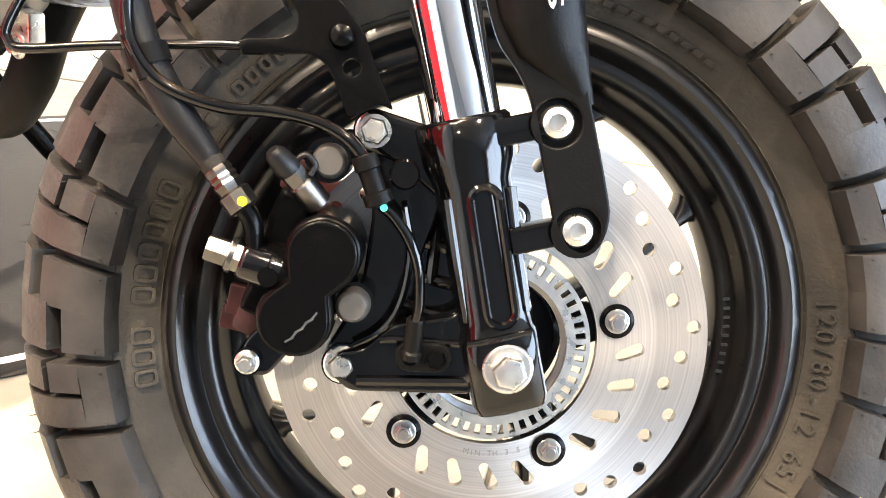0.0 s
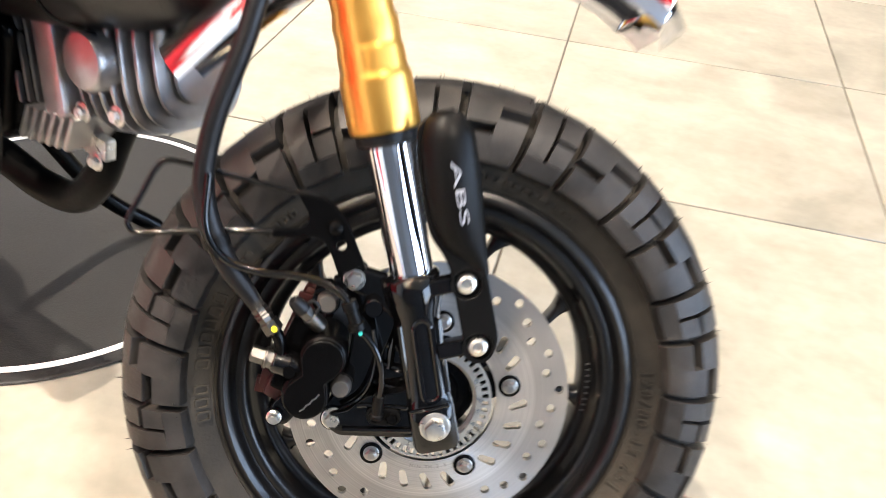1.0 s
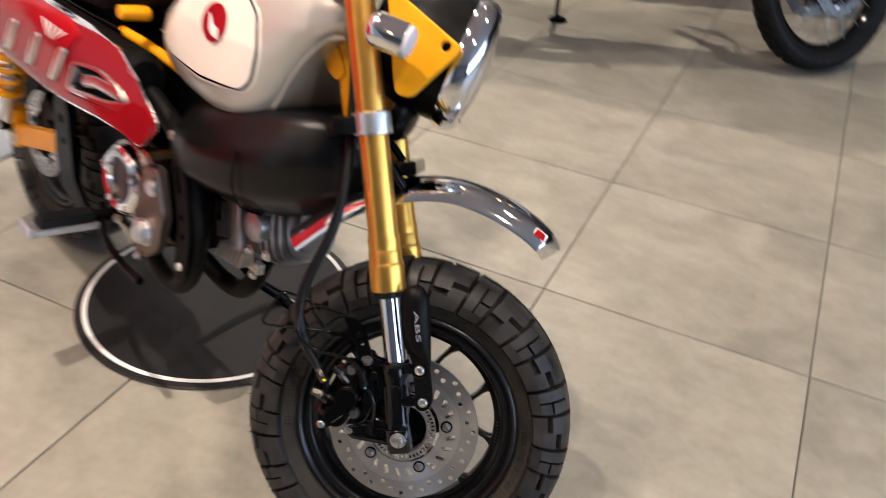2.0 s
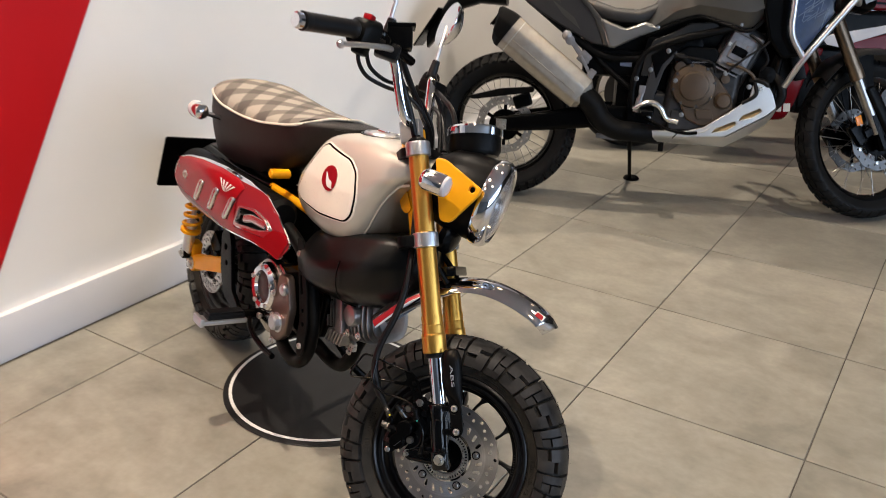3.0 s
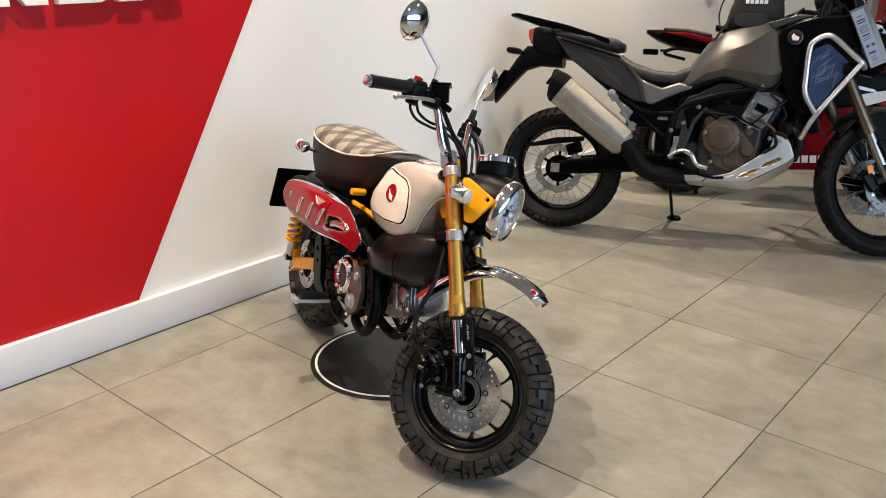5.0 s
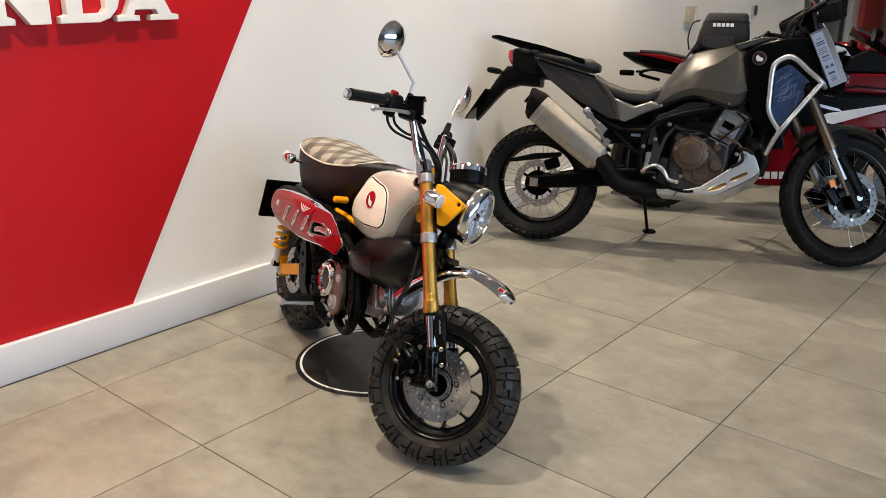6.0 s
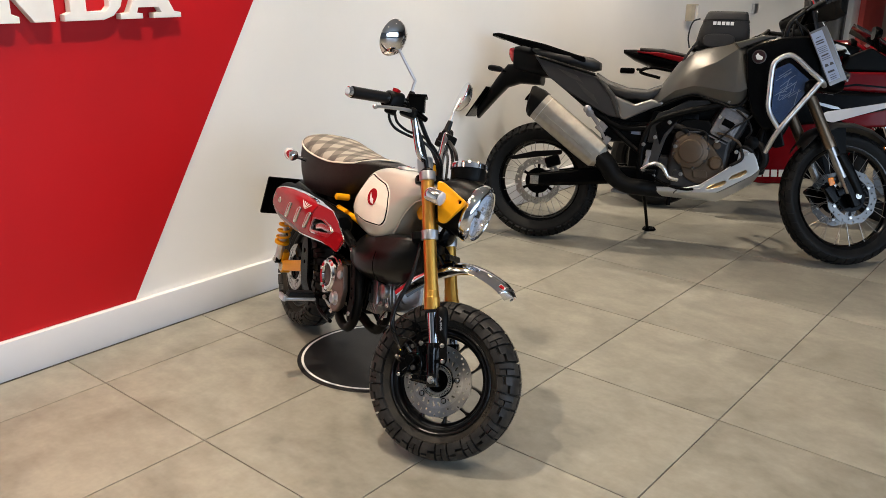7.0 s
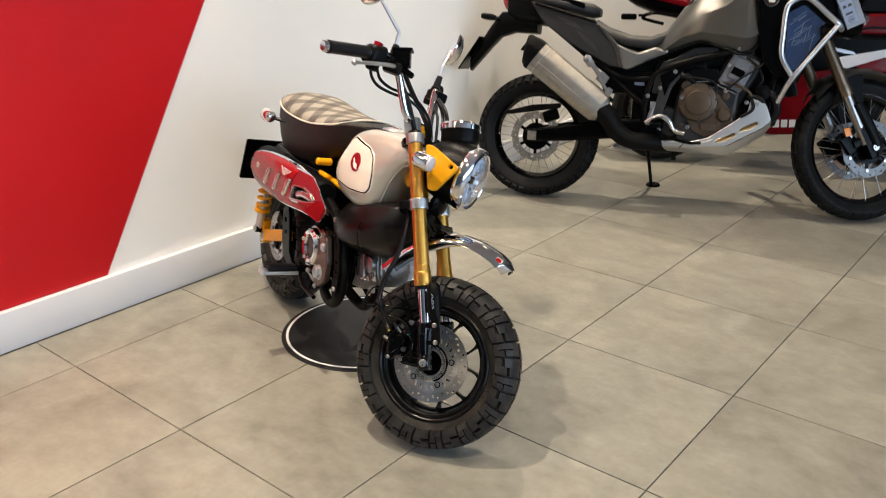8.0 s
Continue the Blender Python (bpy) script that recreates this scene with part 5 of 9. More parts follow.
    part("stalk_boot", rod(base + V(0, 0, -0.014), base + V(0, 0, 0.036), 0.0125, 0.009, 16, 0.002), M_HOSE, mirror, m=STEER)
    face = V(-1, s * -0.12, 0.1).normalized() if s < 0 else V(-1, -0.75, 0.1).normalized()
    fm = axis_frame(mc, mc + face)
    part("mirror_shell", lathe([(0.0, -0.032), (0.024, -0.029), (0.046, -0.017), (0.055, -0.004), (0.0565, 0.002), (0.054, 0.004)], fm, 44), M_CHROME, mirror, "chrome dished mirror back", m=STEER)
    part("mirror_glass", lathe([(0.0535, 0.0035), (0, 0.0035)], fm, 44), M_MIRROR, mirror, m=STEER)
for pts, r in (([(-0.405, -0.205, 0.955), (-0.398, -0.195, 0.930), (-0.385, -0.165, 0.913), (-0.36, -0.117, 0.910), (-0.34, -0.057, 0.914), (-0.31, -0.014, 0.897), (-0.28, 0.03, 0.85), (-0.26, 0.03, 0.76)], 0.0042), ([(-0.395, -0.185, 0.955), (-0.385, -0.165, 0.932), (-0.365, -0.12, 0.922), (-0.34, -0.049, 0.928), (-0.31, 0.012, 0.904), (-0.28, 0.035, 0.855), (-0.26, 0.03, 0.75)], 0.0042), ([(-0.352, -0.11, 0.978), (-0.345, -0.093, 0.962), (-0.33, -0.058, 0.933), (-0.31, 0.0, 0.894), (-0.285, 0.03, 0.847), (-0.26, 0.02, 0.75)], 0.0068), ([(-0.355, -0.135, 0.965), (-0.345, -0.115, 0.93), (-0.32, -0.075, 0.88), (-0.285, -0.03, 0.83), (-0.26, 0.0, 0.75)], 0.0062), ([(-0.38, 0.2, 0.965), (-0.34, 0.13, 0.93), (-0.29, 0.07, 0.90), (-0.25, 0.04, 0.80), (-0.24, 0.03, 0.70)], 0.0045), ([(-0.36, 0.17, 0.97), (-0.31, 0.1, 0.95), (-0.26, 0.05, 0.92), (-0.22, 0.03, 0.86)], 0.006), ([(-0.345, 0.15, 0.96), (-0.325, 0.165, 0.93), (-0.30, 0.15, 0.89), (-0.26, 0.1, 0.83), (-0.24, 0.06, 0.76)], 0.0055)):
    part("control_cable", tube(pts, r, 8, 6), M_HOSE, bar, m=STEER)
part("horn", lathe([(0.03, 0), (0.036, 0.004), (0.036, 0.018), (0.028, 0.026), (0.01, 0.03)], axis_frame((-0.17, -0.01, 0.665), (-0.05, -0.03, 0.65)), 32), M_SATIN, bike, m=STEER)

# ---- frame and body of the small motorcycle ----
part("frame_spine", join(tube([(-0.27, 0, 0.80), (-0.33, 0, 0.72), (-0.5, 0, 0.62), (-0.7, 0, 0.56), (-0.78, 0, 0.45), (-0.8, 0, 0.3)], 0.026, 14), rod((-0.215, 0, 0.64), (-0.315, 0, 0.85), 0.026, seg=20)), M_YELLOW, bike, "yellow steel frame spine")
for s in (-1, 1):
    part("seat_rail", tube([(-0.56, s * 0.06, 0.578), (-0.66, s * 0.078, 0.594), (-0.76, s * 0.086, 0.598)], 0.010, 12), M_YELLOW, bike, "yellow seat rail")
    part("subframe_rail", tube([(-0.75, s * 0.086, 0.597), (-0.95, s * 0.09, 0.590), (-1.2, s * 0.08, 0.588)], 0.010, 12), M_SATIN, bike, "black subframe rail")
    part("frame_gusset", plate(rounded([(-0.235, 0.70), (-0.262, 0.735), (-0.288, 0.715), (-0.27, 0.69), (-0.25, 0.685)], 0.008), 0.006, side_plane(s * 0.026), bevel=0.001), M_YELLOW, bike)
part("seat_mount", rod((-0.672, -0.09, 0.655), (-0.672, -0.142, 0.655), 0.012, seg=18, bevel=0.003), M_YELLOW, bike, "yellow tube stub beneath the seat")

# tank: a pillow over its side outline, flat on the flanks and drawn in towards the front
TANK_OUT = rounded([(-0.645, 0.628), (-0.632, 0.668), (-0.525, 0.790), (-0.46, 0.812), (-0.36, 0.820), (-0.26, 0.815), (-0.212, 0.803), (-0.205, 0.780), (-0.262, 0.735), (-0.296, 0.680), (-0.322, 0.615), (-0.365, 0.578), (-0.43, 0.566), (-0.54, 0.574), (-0.62, 0.598)], 0.03, 5)
TANK_C = (-0.43, 0.70)
TANK_W = [(-0.66, 0.098), (-0.60, 0.110), (-0.53, 0.119), (-0.46, 0.1215), (-0.40, 0.119), (-0.35, 0.112), (-0.30, 0.098), (-0.25, 0.080), (-0.19, 0.056)]
TANK_N = 5.0


def tank_width(x):
    for (xa, wa), (xb, wb) in zip(TANK_W, TANK_W[1:]):
        if x <= xb:
            t = max(0.0, (x - xa) / (xb - xa))
            return wa + (wb - wa) * t
    return TANK_W[-1][1]


def tank_share(x, z):
    """How far a place lies from the tank's middle (0) to its side outline (1)."""
    dx, dz = x - TANK_C[0], z - TANK_C[1]
    n = len(TANK_OUT)
    for i in range(n):
        (ax, az), (bx, bz) = TANK_OUT[i], TANK_OUT[(i + 1) % n]
        ax, az, bx, bz = ax - TANK_C[0], az - TANK_C[1], bx - TANK_C[0], bz - TANK_C[1]
        det = dx * (bz - az) - dz * (bx - ax)
        if abs(det) < 1e-12:
            continue
        s = (ax * (bz - az) - az * (bx - ax)) / det
        u = (ax * dz - az * dx) / det
        if s > 0 and -1e-6 <= u <= 1 + 1e-6:
            return 1 / s
    return 0.0


def on_tank(x, z, lift=0.0, side=-1):
    """A place on the tank's flank; the shoulders lean in towards the top."""
    k = min(0.999, tank_share(x, z))
    lean = 1 - 0.9 * max(0.0, z - 0.70) ** 1.0 * 1.6
    return V(x, side * (tank_width(x) * lean * (1 - k ** TANK_N) ** (1 / TANK_N) + lift), z)


def tank_half(side):
    rings = []
    for k in (0.9992, 0.994, 0.982, 0.965, 0.94, 0.91, 0.87, 0.82, 0.75, 0.66, 0.55, 0.42, 0.28, 0.14):
        rings.append([on_tank(TANK_C[0] + (x - TANK_C[0]) * k, TANK_C[1] + (z - TANK_C[1]) * k, 0, side) for x, z in TANK_OUT])
    return rings


tank = part("fuel_tank", loft(tank_half(-1)[::-1] + tank_half(1)), M_TANK, bike, "pearl silver fuel tank", angle=70)


def tank_patch(outline, lift, thick):
    """A thin raised skin that follows the tank's flank inside a flat outline; its rim closes onto the tank."""
    cx, cz = sum(p[0] for p in outline) / len(outline), sum(p[1] for p in outline) / len(outline)
    rings = []
    for k in (1.0, 0.985, 0.92, 0.8, 0.65, 0.5, 0.35, 0.2, 0.1):
        rings.append([on_tank(cx + (x - cx) * k, cz + (z - cz) * k, lift + (thick if k < 1 else -0.002)) for x, z in outline])
    bm = bmesh.new()
    vs = [[bm.verts.new(p) for p in r] for r in rings]
    n = len(outline)
    for p, q in zip(vs, vs[1:]):
        for i in range(n):
            bm.faces.new((p[i], p[(i + 1) % n], q[(i + 1) % n], q[i]))
    c = bm.verts.new(on_tank(cx, cz, lift + thick))
    for i in range(n):
        bm.faces.new((vs[-1][i], vs[-1][(i + 1) % n], c))
    return bm


def dense(pts, step=0.012):
    out = []
    for i, (x, z) in enumerate(pts):
        u, v = pts[(i + 1) % len(pts)]
        k = max(1, int(math.hypot(u - x, v - z) / step))
        out += [(x + (u - x) * j / k, z + (v - z) * j / k) for j in range(k)]
    return out


PANEL = dense(rounded([(-0.590, 0.638), (-0.585, 0.652), (-0.503, 0.772), (-0.484, 0.782), (-0.375, 0.770), (-0.345, 0.748), (-0.333, 0.70), (-0.340, 0.652), (-0.356, 0.632), (-0.45, 0.622), (-0.56, 0.627)], 0.012, 5))
pc = (-0.445, 0.70)


def panel_scaled(d):
    """The panel's outline moved in by d."""
    return [(x + (pc[0] - x) / math.hypot(x - pc[0], z - pc[1]) * d, z + (pc[1] - z) / math.hypot(x - pc[0], z - pc[1]) * d) for x, z in PANEL]


part("panel_line", tank_patch(panel_scaled(-0.0035), 0.0001, 0.0007), M_CREAM, tank, "fine cream line")
part("panel_border", tank_patch(panel_scaled(0.0), 0.0008, 0.0006), M_SATIN, tank, "black pinstripe")
part("tank_panel", tank_patch(panel_scaled(0.0042), 0.0014, 0.0007), M_CREAM, tank, "cream painted tank flank")
badge = [(-0.428 + 0.0285 * math.cos(a), 0.713 + 0.0285 * math.sin(a)) for a in [2 * math.pi * i / 32 for i in range(32)]]
part("badge", tank_patch(badge, 0.002, 0.002), M_DARKRED, tank, "round dark red tank badge with a plain white mark")
part("badge_mark", tank_patch(rounded([(-0.443, 0.726), (-0.436, 0.704), (-0.428, 0.694), (-0.409, 0.692), (-0.415, 0.709), (-0.427, 0.71)], 0.004, 3), 0.0042, 0.0006), M_WHITE, tank)
CAP = V(-0.425, 0, 0.8145)
CAPU = CAP + V(-0.05, 0, 1)
cap = part("tank_cap", join(lathe([(0.044, -0.004), (0.044, 0.003), (0.041, 0.006), (0.036, 0.0065), (0.034, 0.003)], axis_frame(CAP, CAPU), 48), lathe([(0.033, 0.0), (0.033, 0.005), (0.028, 0.008), (0.0, 0.0085)], axis_frame(CAP, CAPU), 48)), M_BRUSHED, tank, "flat chrome filler cap")
part("cap_ring", lathe([(0.0505, -0.004), (0.0505, 0.0012), (0.046, 0.0016), (0.046, -0.004)], axis_frame(CAP, CAPU), 56, True), M_SATIN, tank)
part("key_cover", box((0.03, 0.016, 0.005), (-0.425, 0, 0.8245), 0.002, (0, -3, 0)), M_CHROME, cap)
lip = [on_tank(TANK_C[0] + (x - TANK_C[0]) * 0.972, TANK_C[1] + (z - TANK_C[1]) * 0.972, 0.001) for x, z in TANK_OUT if z < 0.76 and not (x < -0.5 and z > 0.64)]
part("tank_seam", tube(lip, 0.0032, 8, 2), M_TANK, tank, "rolled seam along the tank's lower edge")
# seat: cloth top within the piping, vinyl sides and a vinyl nose over the tank
ssecs = [(-0.522, 0.800, 0.803, 0.808, 0.022), (-0.540, 0.785, 0.803, 0.811, 0.060), (-0.575, 0.750, 0.798, 0.811, 0.090), (-0.63, 0.706, 0.782, 0.808, 0.112), (-0.70, 0.664, 0.764, 0.803, 0.125), (-0.80, 0.626, 0.745, 0.802, 0.134), (-0.90, 0.616, 0.738, 0.808, 0.139), (-1.0, 0.612, 0.742, 0.814, 0.143), (-1.07, 0.616, 0.754, 0.819, 0.138), (-1.12, 0.628, 0.766, 0.815, 0.122), (-1.15, 0.655, 0.778, 0.806, 0.085)]
rings = []
for x, zb, zp, zt, w in ssecs:
    row = [V(x, -w * 0.80, zb), V(x, -w * 0.92, zb + (zp - zb) * 0.35), V(x, -w * 0.99, zb + (zp - zb) * 0.7), V(x, -w, zp - 0.004)]
    top = [V(x, w * math.sin(radians(a)), zp + (zt - zp) * (math.cos(radians(a)) ** 0.7)) for a in range(-84, 85, 14)]
    rings.append((row, top))
seat = part("seat", loft([r + [V(p.x, p.y, p.z - 0.003) for p in t] + [V(p.x, -p.y, p.z) for p in reversed(r)] for r, t in rings]), M_VINYL, bike, "seat with a plaid top, cream piping and dark brown vinyl sides", angle=60)
cloth = rings[3:]
nose = [[V(-0.592 - 0.038 * abs(p.y) / 0.1 - 0.0, p.y * 0.62, p.z + 0.004) for p in rings[3][1]]]
part("seat_cover", loft([t + [V(p.x, p.y * 0.97, p.z - 0.012) for p in (t[-1], t[0])] for t in nose + [c[1] for c in cloth]]), M_CLOTH, seat, "beige and brown plaid cloth", angle=60)
edge = [V(-0.590, 0, 0.8135), V(-0.602, -0.045, 0.8095)] + [t[0] for r, t in cloth] + [V(-1.158, -0.04, 0.79), V(-1.160, 0, 0.793), V(-1.158, 0.04, 0.79)] + [t[-1] for r, t in reversed(cloth)] + [V(-0.602, 0.045, 0.8095), V(-0.590, 0, 0.8135)]
part("piping", tube(edge, 0.0032, 8, 5), M_PIPING, seat, "cream seat piping")

# exhaust heat shield, silencer and pipe
part("silencer", rod((-0.60, -0.13, 0.565), (-1.13, -0.15, 0.555), 0.045, 0.052, 28, 0.012), M_EXHAUST, bike, "black upswept silencer")
SH = [(-1.193, 0.515), (-1.185, 0.545), (-1.158, 0.585), (-1.10, 0.606), (-1.016, 0.620), (-0.90, 0.630), (-0.75, 0.632), (-0.63, 0.626), (-0.545, 0.606), (-0.485, 0.577), (-0.462, 0.556), (-0.506, 0.502), (-0.56, 0.507), (-0.64, 0.501), (-0.83, 0.472), (-1.0, 0.452), (-1.08, 0.450), (-1.14, 0.474)]


def shield_y(x, z):
    """The shield wraps over the silencer."""
    zc = 0.54
    return -0.162 - 0.030 * max(-0.2, 1 - abs((z - zc) / 0.088) ** 4) - 0.012 * max(0.0, 1 - ((x + 0.83) / 0.4) ** 2)


def skin(outline, lift, thick, holes=()):
    """A wrapped sheet cut from a flat outline, laid on the shield's curve."""
    bm = plate(outline, thick, side_plane(0.0), holes)
    xs, zs = [v.co.x for v in bm.verts], [v.co.z for v in bm.verts]
    for axis, lo, hi, step in ((0, min(xs), max(xs), 0.028), (2, min(zs), max(zs), 0.011)):
        for i in range(1, int((hi - lo) / step) + 1):
            co, no = [0.0, 0.0, 0.0], [0.0, 0.0, 0.0]
            co[axis], no[axis] = lo + i * step, 1.0
            bmesh.ops.bisect_plane(bm, geom=bm.verts[:] + bm.edges[:] + bm.faces[:], dist=1e-5, plane_co=co, plane_no=no)
    for v in bm.verts:
        v.co.y += shield_y(v.co.x, v.co.z) - lift
    return bm


SLOTS = [(-0.995, 0.502, -0.962, 0.566), (-0.893, 0.508, -0.860, 0.574), (-0.795, 0.514, -0.760, 0.580)]
vents = [stadium(x0 + 0.014, z0 + 0.004, x1 + 0.014, z1 + 0.002, 0.0046)[::-1] for x0, z0, x1, z1 in SLOTS]
BIG = rounded([(-0.728, 0.524), (-0.712, 0.572), (-0.640, 0.584), (-0.585, 0.577), (-0.560, 0.562), (-0.60, 0.548)], 0.01, 3)
vents.append(BIG[::-1])
SHM = Matrix.Translation((0.036, 0, 0.54)) @ Matrix.Diagonal((1, 1, 0.92, 1)) @ Matrix.Translation((0, 0, -0.54))
shield = part("heat_shield", skin(rounded(SH, 0.016, 4), 0.0, 0.004, vents), M_CHROME, bike, "chrome heat shield with red inlay and slanted vents", m=SHM, angle=60)
INLAY = [(x + (x + 0.83) * 0.012, z + (0.0075 if z > 0.55 else -0.006)) for x, z in [(-1.180, 0.523), (-1.173, 0.545), (-1.150, 0.577), (-1.09, 0.596), (-1.016, 0.608), (-0.90, 0.617), (-0.79, 0.618), (-0.735, 0.608), (-0.745, 0.575), (-0.742, 0.514), (-0.66, 0.528), (-0.585, 0.540), (-0.545, 0.563), (-0.50, 0.570), (-0.474, 0.555), (-0.508, 0.513), (-0.56, 0.517), (-0.64, 0.512), (-0.83, 0.486), (-1.0, 0.467), (-1.075, 0.464), (-1.128, 0.486)]]
part("inlay", skin(rounded(INLAY, 0.008, 3), 0.0035, 0.002, vents[:3]), M_RED, shield, "red shield inlay", m=SHM, angle=60)
for x0, z0, x1, z1 in SLOTS:
    louvre = loft([[V(x0 + (x1 - x0) * f + u * q, shield_y(x0 + (x1 - x0) * f, z0 + (z1 - z0) * f) - 0.004 - v * q, z0 + (z1 - z0) * f) for u, v in oval(0.0105, 0.0075, 2.2, 16)] for f, q in ((-0.06, 0.4), (0.0, 0.85), (0.15, 1.0), (0.85, 1.0), (1.0, 0.85), (1.06, 0.4))])
    part("vent_louvre", louvre, M_POLISH, shield, "bright vent louvre", m=SHM, angle=60)
bc = (sum(p[0] for p in BIG) / len(BIG), sum(p[1] for p in BIG) / len(BIG))
part("vent_rim", skin([(bc[0] + (x - bc[0]) * 1.1, bc[1] + (z - bc[1]) * 1.26) for x, z in BIG], 0.0052, 0.0045, [BIG[::-1]]), M_POLISH, shield, m=SHM, angle=60)
part("vent_louvre", loft([[V(x, shield_y(x, z) + 0.006 - v, z + u) for u, v in oval(0.012, 0.006, 2.4, 14)] for x, z in ((-0.70, 0.545), (-0.66, 0.558), (-0.59, 0.563))]), M_POLISH, shield, m=SHM)
for k in range(5):
    x = -0.85 + 0.017 * k
    part("printed_ray", skin([(x - 0.0035 - 0.004 * (2 - k), 0.607), (x + 0.0035 - 0.004 * (2 - k), 0.607), (-0.813 + 0.003 * (k - 2), 0.583)], 0.006, 0.0008), M_WHITE, shield, m=SHM)
part("shield_bolt", capbolt((-1.09, shield_y(-1.09, 0.548) - 0.003, 0.548), (0, -1, 0.1), 0.012, 0.006), M_STEEL, shield, m=SHM)
part("exhaust_pipe", tube([(-0.64, -0.115, 0.55), (-0.56, -0.11, 0.525), (-0.51, -0.11, 0.50), (-0.468, -0.105, 0.44), (-0.438, -0.103, 0.36), (-0.442, -0.103, 0.285), (-0.485, -0.1, 0.236), (-0.55, -0.095, 0.226), (-0.615, -0.08, 0.238), (-0.60, -0.05, 0.262), (-0.52, -0.042, 0.265), (-0.455, -0.035, 0.252), (-0.405, -0.03, 0.256), (-0.37, -0.03, 0.29), (-0.36, -0.022, 0.33), (-0.36, 0.0, 0.37)], 0.0165, 16, 6), M_EXHAUST, bike, "matt black exhaust pipe bending beneath the engine")
guardp = part("pipe_guard", plate(rounded([(-0.568, 0.545), (-0.538, 0.545), (-0.493, 0.44), (-0.468, 0.36), (-0.471, 0.285), (-0.492, 0.268), (-0.508, 0.29), (-0.506, 0.36), (-0.532, 0.44)], 0.013), 0.004, side_plane(-0.126) @ Matrix.Translation((0.046, 0, 0)), [stadium(-0.527, 0.46, -0.513, 0.425, 0.005)[::-1], ring_pts(0.006, 12, -0.498, 0.385)[::-1], ring_pts(0.006, 12, -0.489, 0.355)[::-1]], bevel=0.001), M_EXHAUST, bike, "black slotted pipe guard")
part("guard_bolt", capbolt((-0.500, -0.128, 0.51), (0, -1, 0), 0.008), M_STEEL, guardp)
part("guard_bolt", capbolt((-0.443, -0.128, 0.30), (0, -1, 0), 0.008), M_STEEL, guardp)
part("exhaust_clamp", join(box((0.03, 0.012, 0.02), (-0.348, -0.046, 0.335), 0.002), hexbolt((-0.345, -0.052, 0.322), (0, -1, 0), 0.006)), M_STEEL, bike)

# engine
ES = Matrix.Translation((-0.058, 0, -0.012))
eng = part("engine_block", join(box((0.24, 0.19, 0.15), (-0.61, -0.01, 0.37), 0.03, (0, 6, 0), 3), box((0.1, 0.15, 0.12), (-0.50, 0.0, 0.37), 0.02, (0, 10, 0), 3), box((0.16, 0.12, 0.06), (-0.62, 0, 0.29), 0.02, (0, 0, 0), 3)), M_SATIN, bike, "single cylinder engine with bare alloy head")
for i in range(8):
    part("cooling_fin", box((0.0045, 0.12, 0.095), (-0.452 + 0.0135 * i, 0, 0.385 + 0.0045 * i), 0.002, (0, -14, 0)), M_ALU, eng, m=ES)
part("cylinder", box((0.12, 0.11, 0.09), (-0.40, 0, 0.395), 0.01, (0, -14, 0)), M_SATIN, eng, m=ES)
part("cylinder_head", join(box((0.06, 0.10, 0.10), (-0.30, 0, 0.422), 0.015, (0, -14, 0), 3), lathe([(0.026, -0.03), (0.027, 0.008), (0.023, 0.014), (0.012, 0.016), (0, 0.016)], axis_frame((-0.275, -0.062, 0.432), (-0.275, -1, 0.432)), 32), box((0.03, 0.02, 0.10), (-0.325, -0.064, 0.415), 0.006, (0, -14, 0))), M_HEAD, eng, "cast alloy cylinder head", m=ES)
HM = ES @ Matrix.Translation((-0.275, 0, 0.428)) @ Matrix.Rotation(radians(-14), 4, "Y")
for k, (dx, w, h) in enumerate(((-0.028, 0.062, 0.064), (-0.013, 0.064, 0.066), (0.002, 0.064, 0.066), (0.017, 0.063, 0.065), (0.031, 0.061, 0.063), (0.044, 0.056, 0.058), (0.055, 0.047, 0.049), (0.063, 0.034, 0.036))):
    part("head_fin", loft([[V(dx + t, u * q, v * q) for u, v in oval(w, h, 3.2, 36)] for t, q in ((-0.0028, 0.95), (-0.0018, 1.0), (0.0018, 1.0), (0.0028, 0.95))]), M_HEAD, eng, m=HM)
part("head_cap", loft([[V(dx, u, v) for u, v in oval(w, h, 3.0, 36)] for dx, w, h in ((-0.03, 0.050, 0.052), (0.036, 0.046, 0.048), (0.050, 0.038, 0.040), (0.062, 0.022, 0.024))]), M_HEAD, eng, "ribbed alloy head cover", m=HM)
for i in range(6):
    part("head_fin", box((0.006, 0.05, 0.036), (-0.355 + 0.0125 * i, -0.052, 0.352 + 0.002 * i), 0.0025, (0, 20, 0)), M_HEAD, eng, m=ES)
for x, z in ((-0.300, 0.462), (-0.255, 0.476), (-0.288, 0.382), (-0.243, 0.394)):
    part("head_bolt", hexbolt((x, -0.064, z), (0, -1, 0), 0.0062), M_STEEL, eng, m=ES)
EC = V(-0.617, -0.105, 0.383)
cover = part("clutch_cover", join(lathe([(0.076, 0), (0.075, 0.02), (0.068, 0.03), (0.06, 0.032)], axis_frame(EC, EC + V(0, -1, 0)), 48), plate(rounded([(-0.70, 0.40), (-0.58, 0.46), (-0.535, 0.42), (-0.55, 0.30), (-0.60, 0.255), (-0.68, 0.28), (-0.71, 0.33)], 0.03), 0.05, side_plane(-0.105), bevel=0.006)), M_COVER, eng, "polished engine side cover")
part("cover_ring", lathe([(0.058, 0.03), (0.0615, 0.034), (0.060, 0.045), (0.052, 0.052), (0.041, 0.050), (0.038, 0.042), (0.040, 0.036)], axis_frame(EC, EC + V(0, -1, 0)), 56, True), M_CHROME, eng, "chrome clutch cover ring")
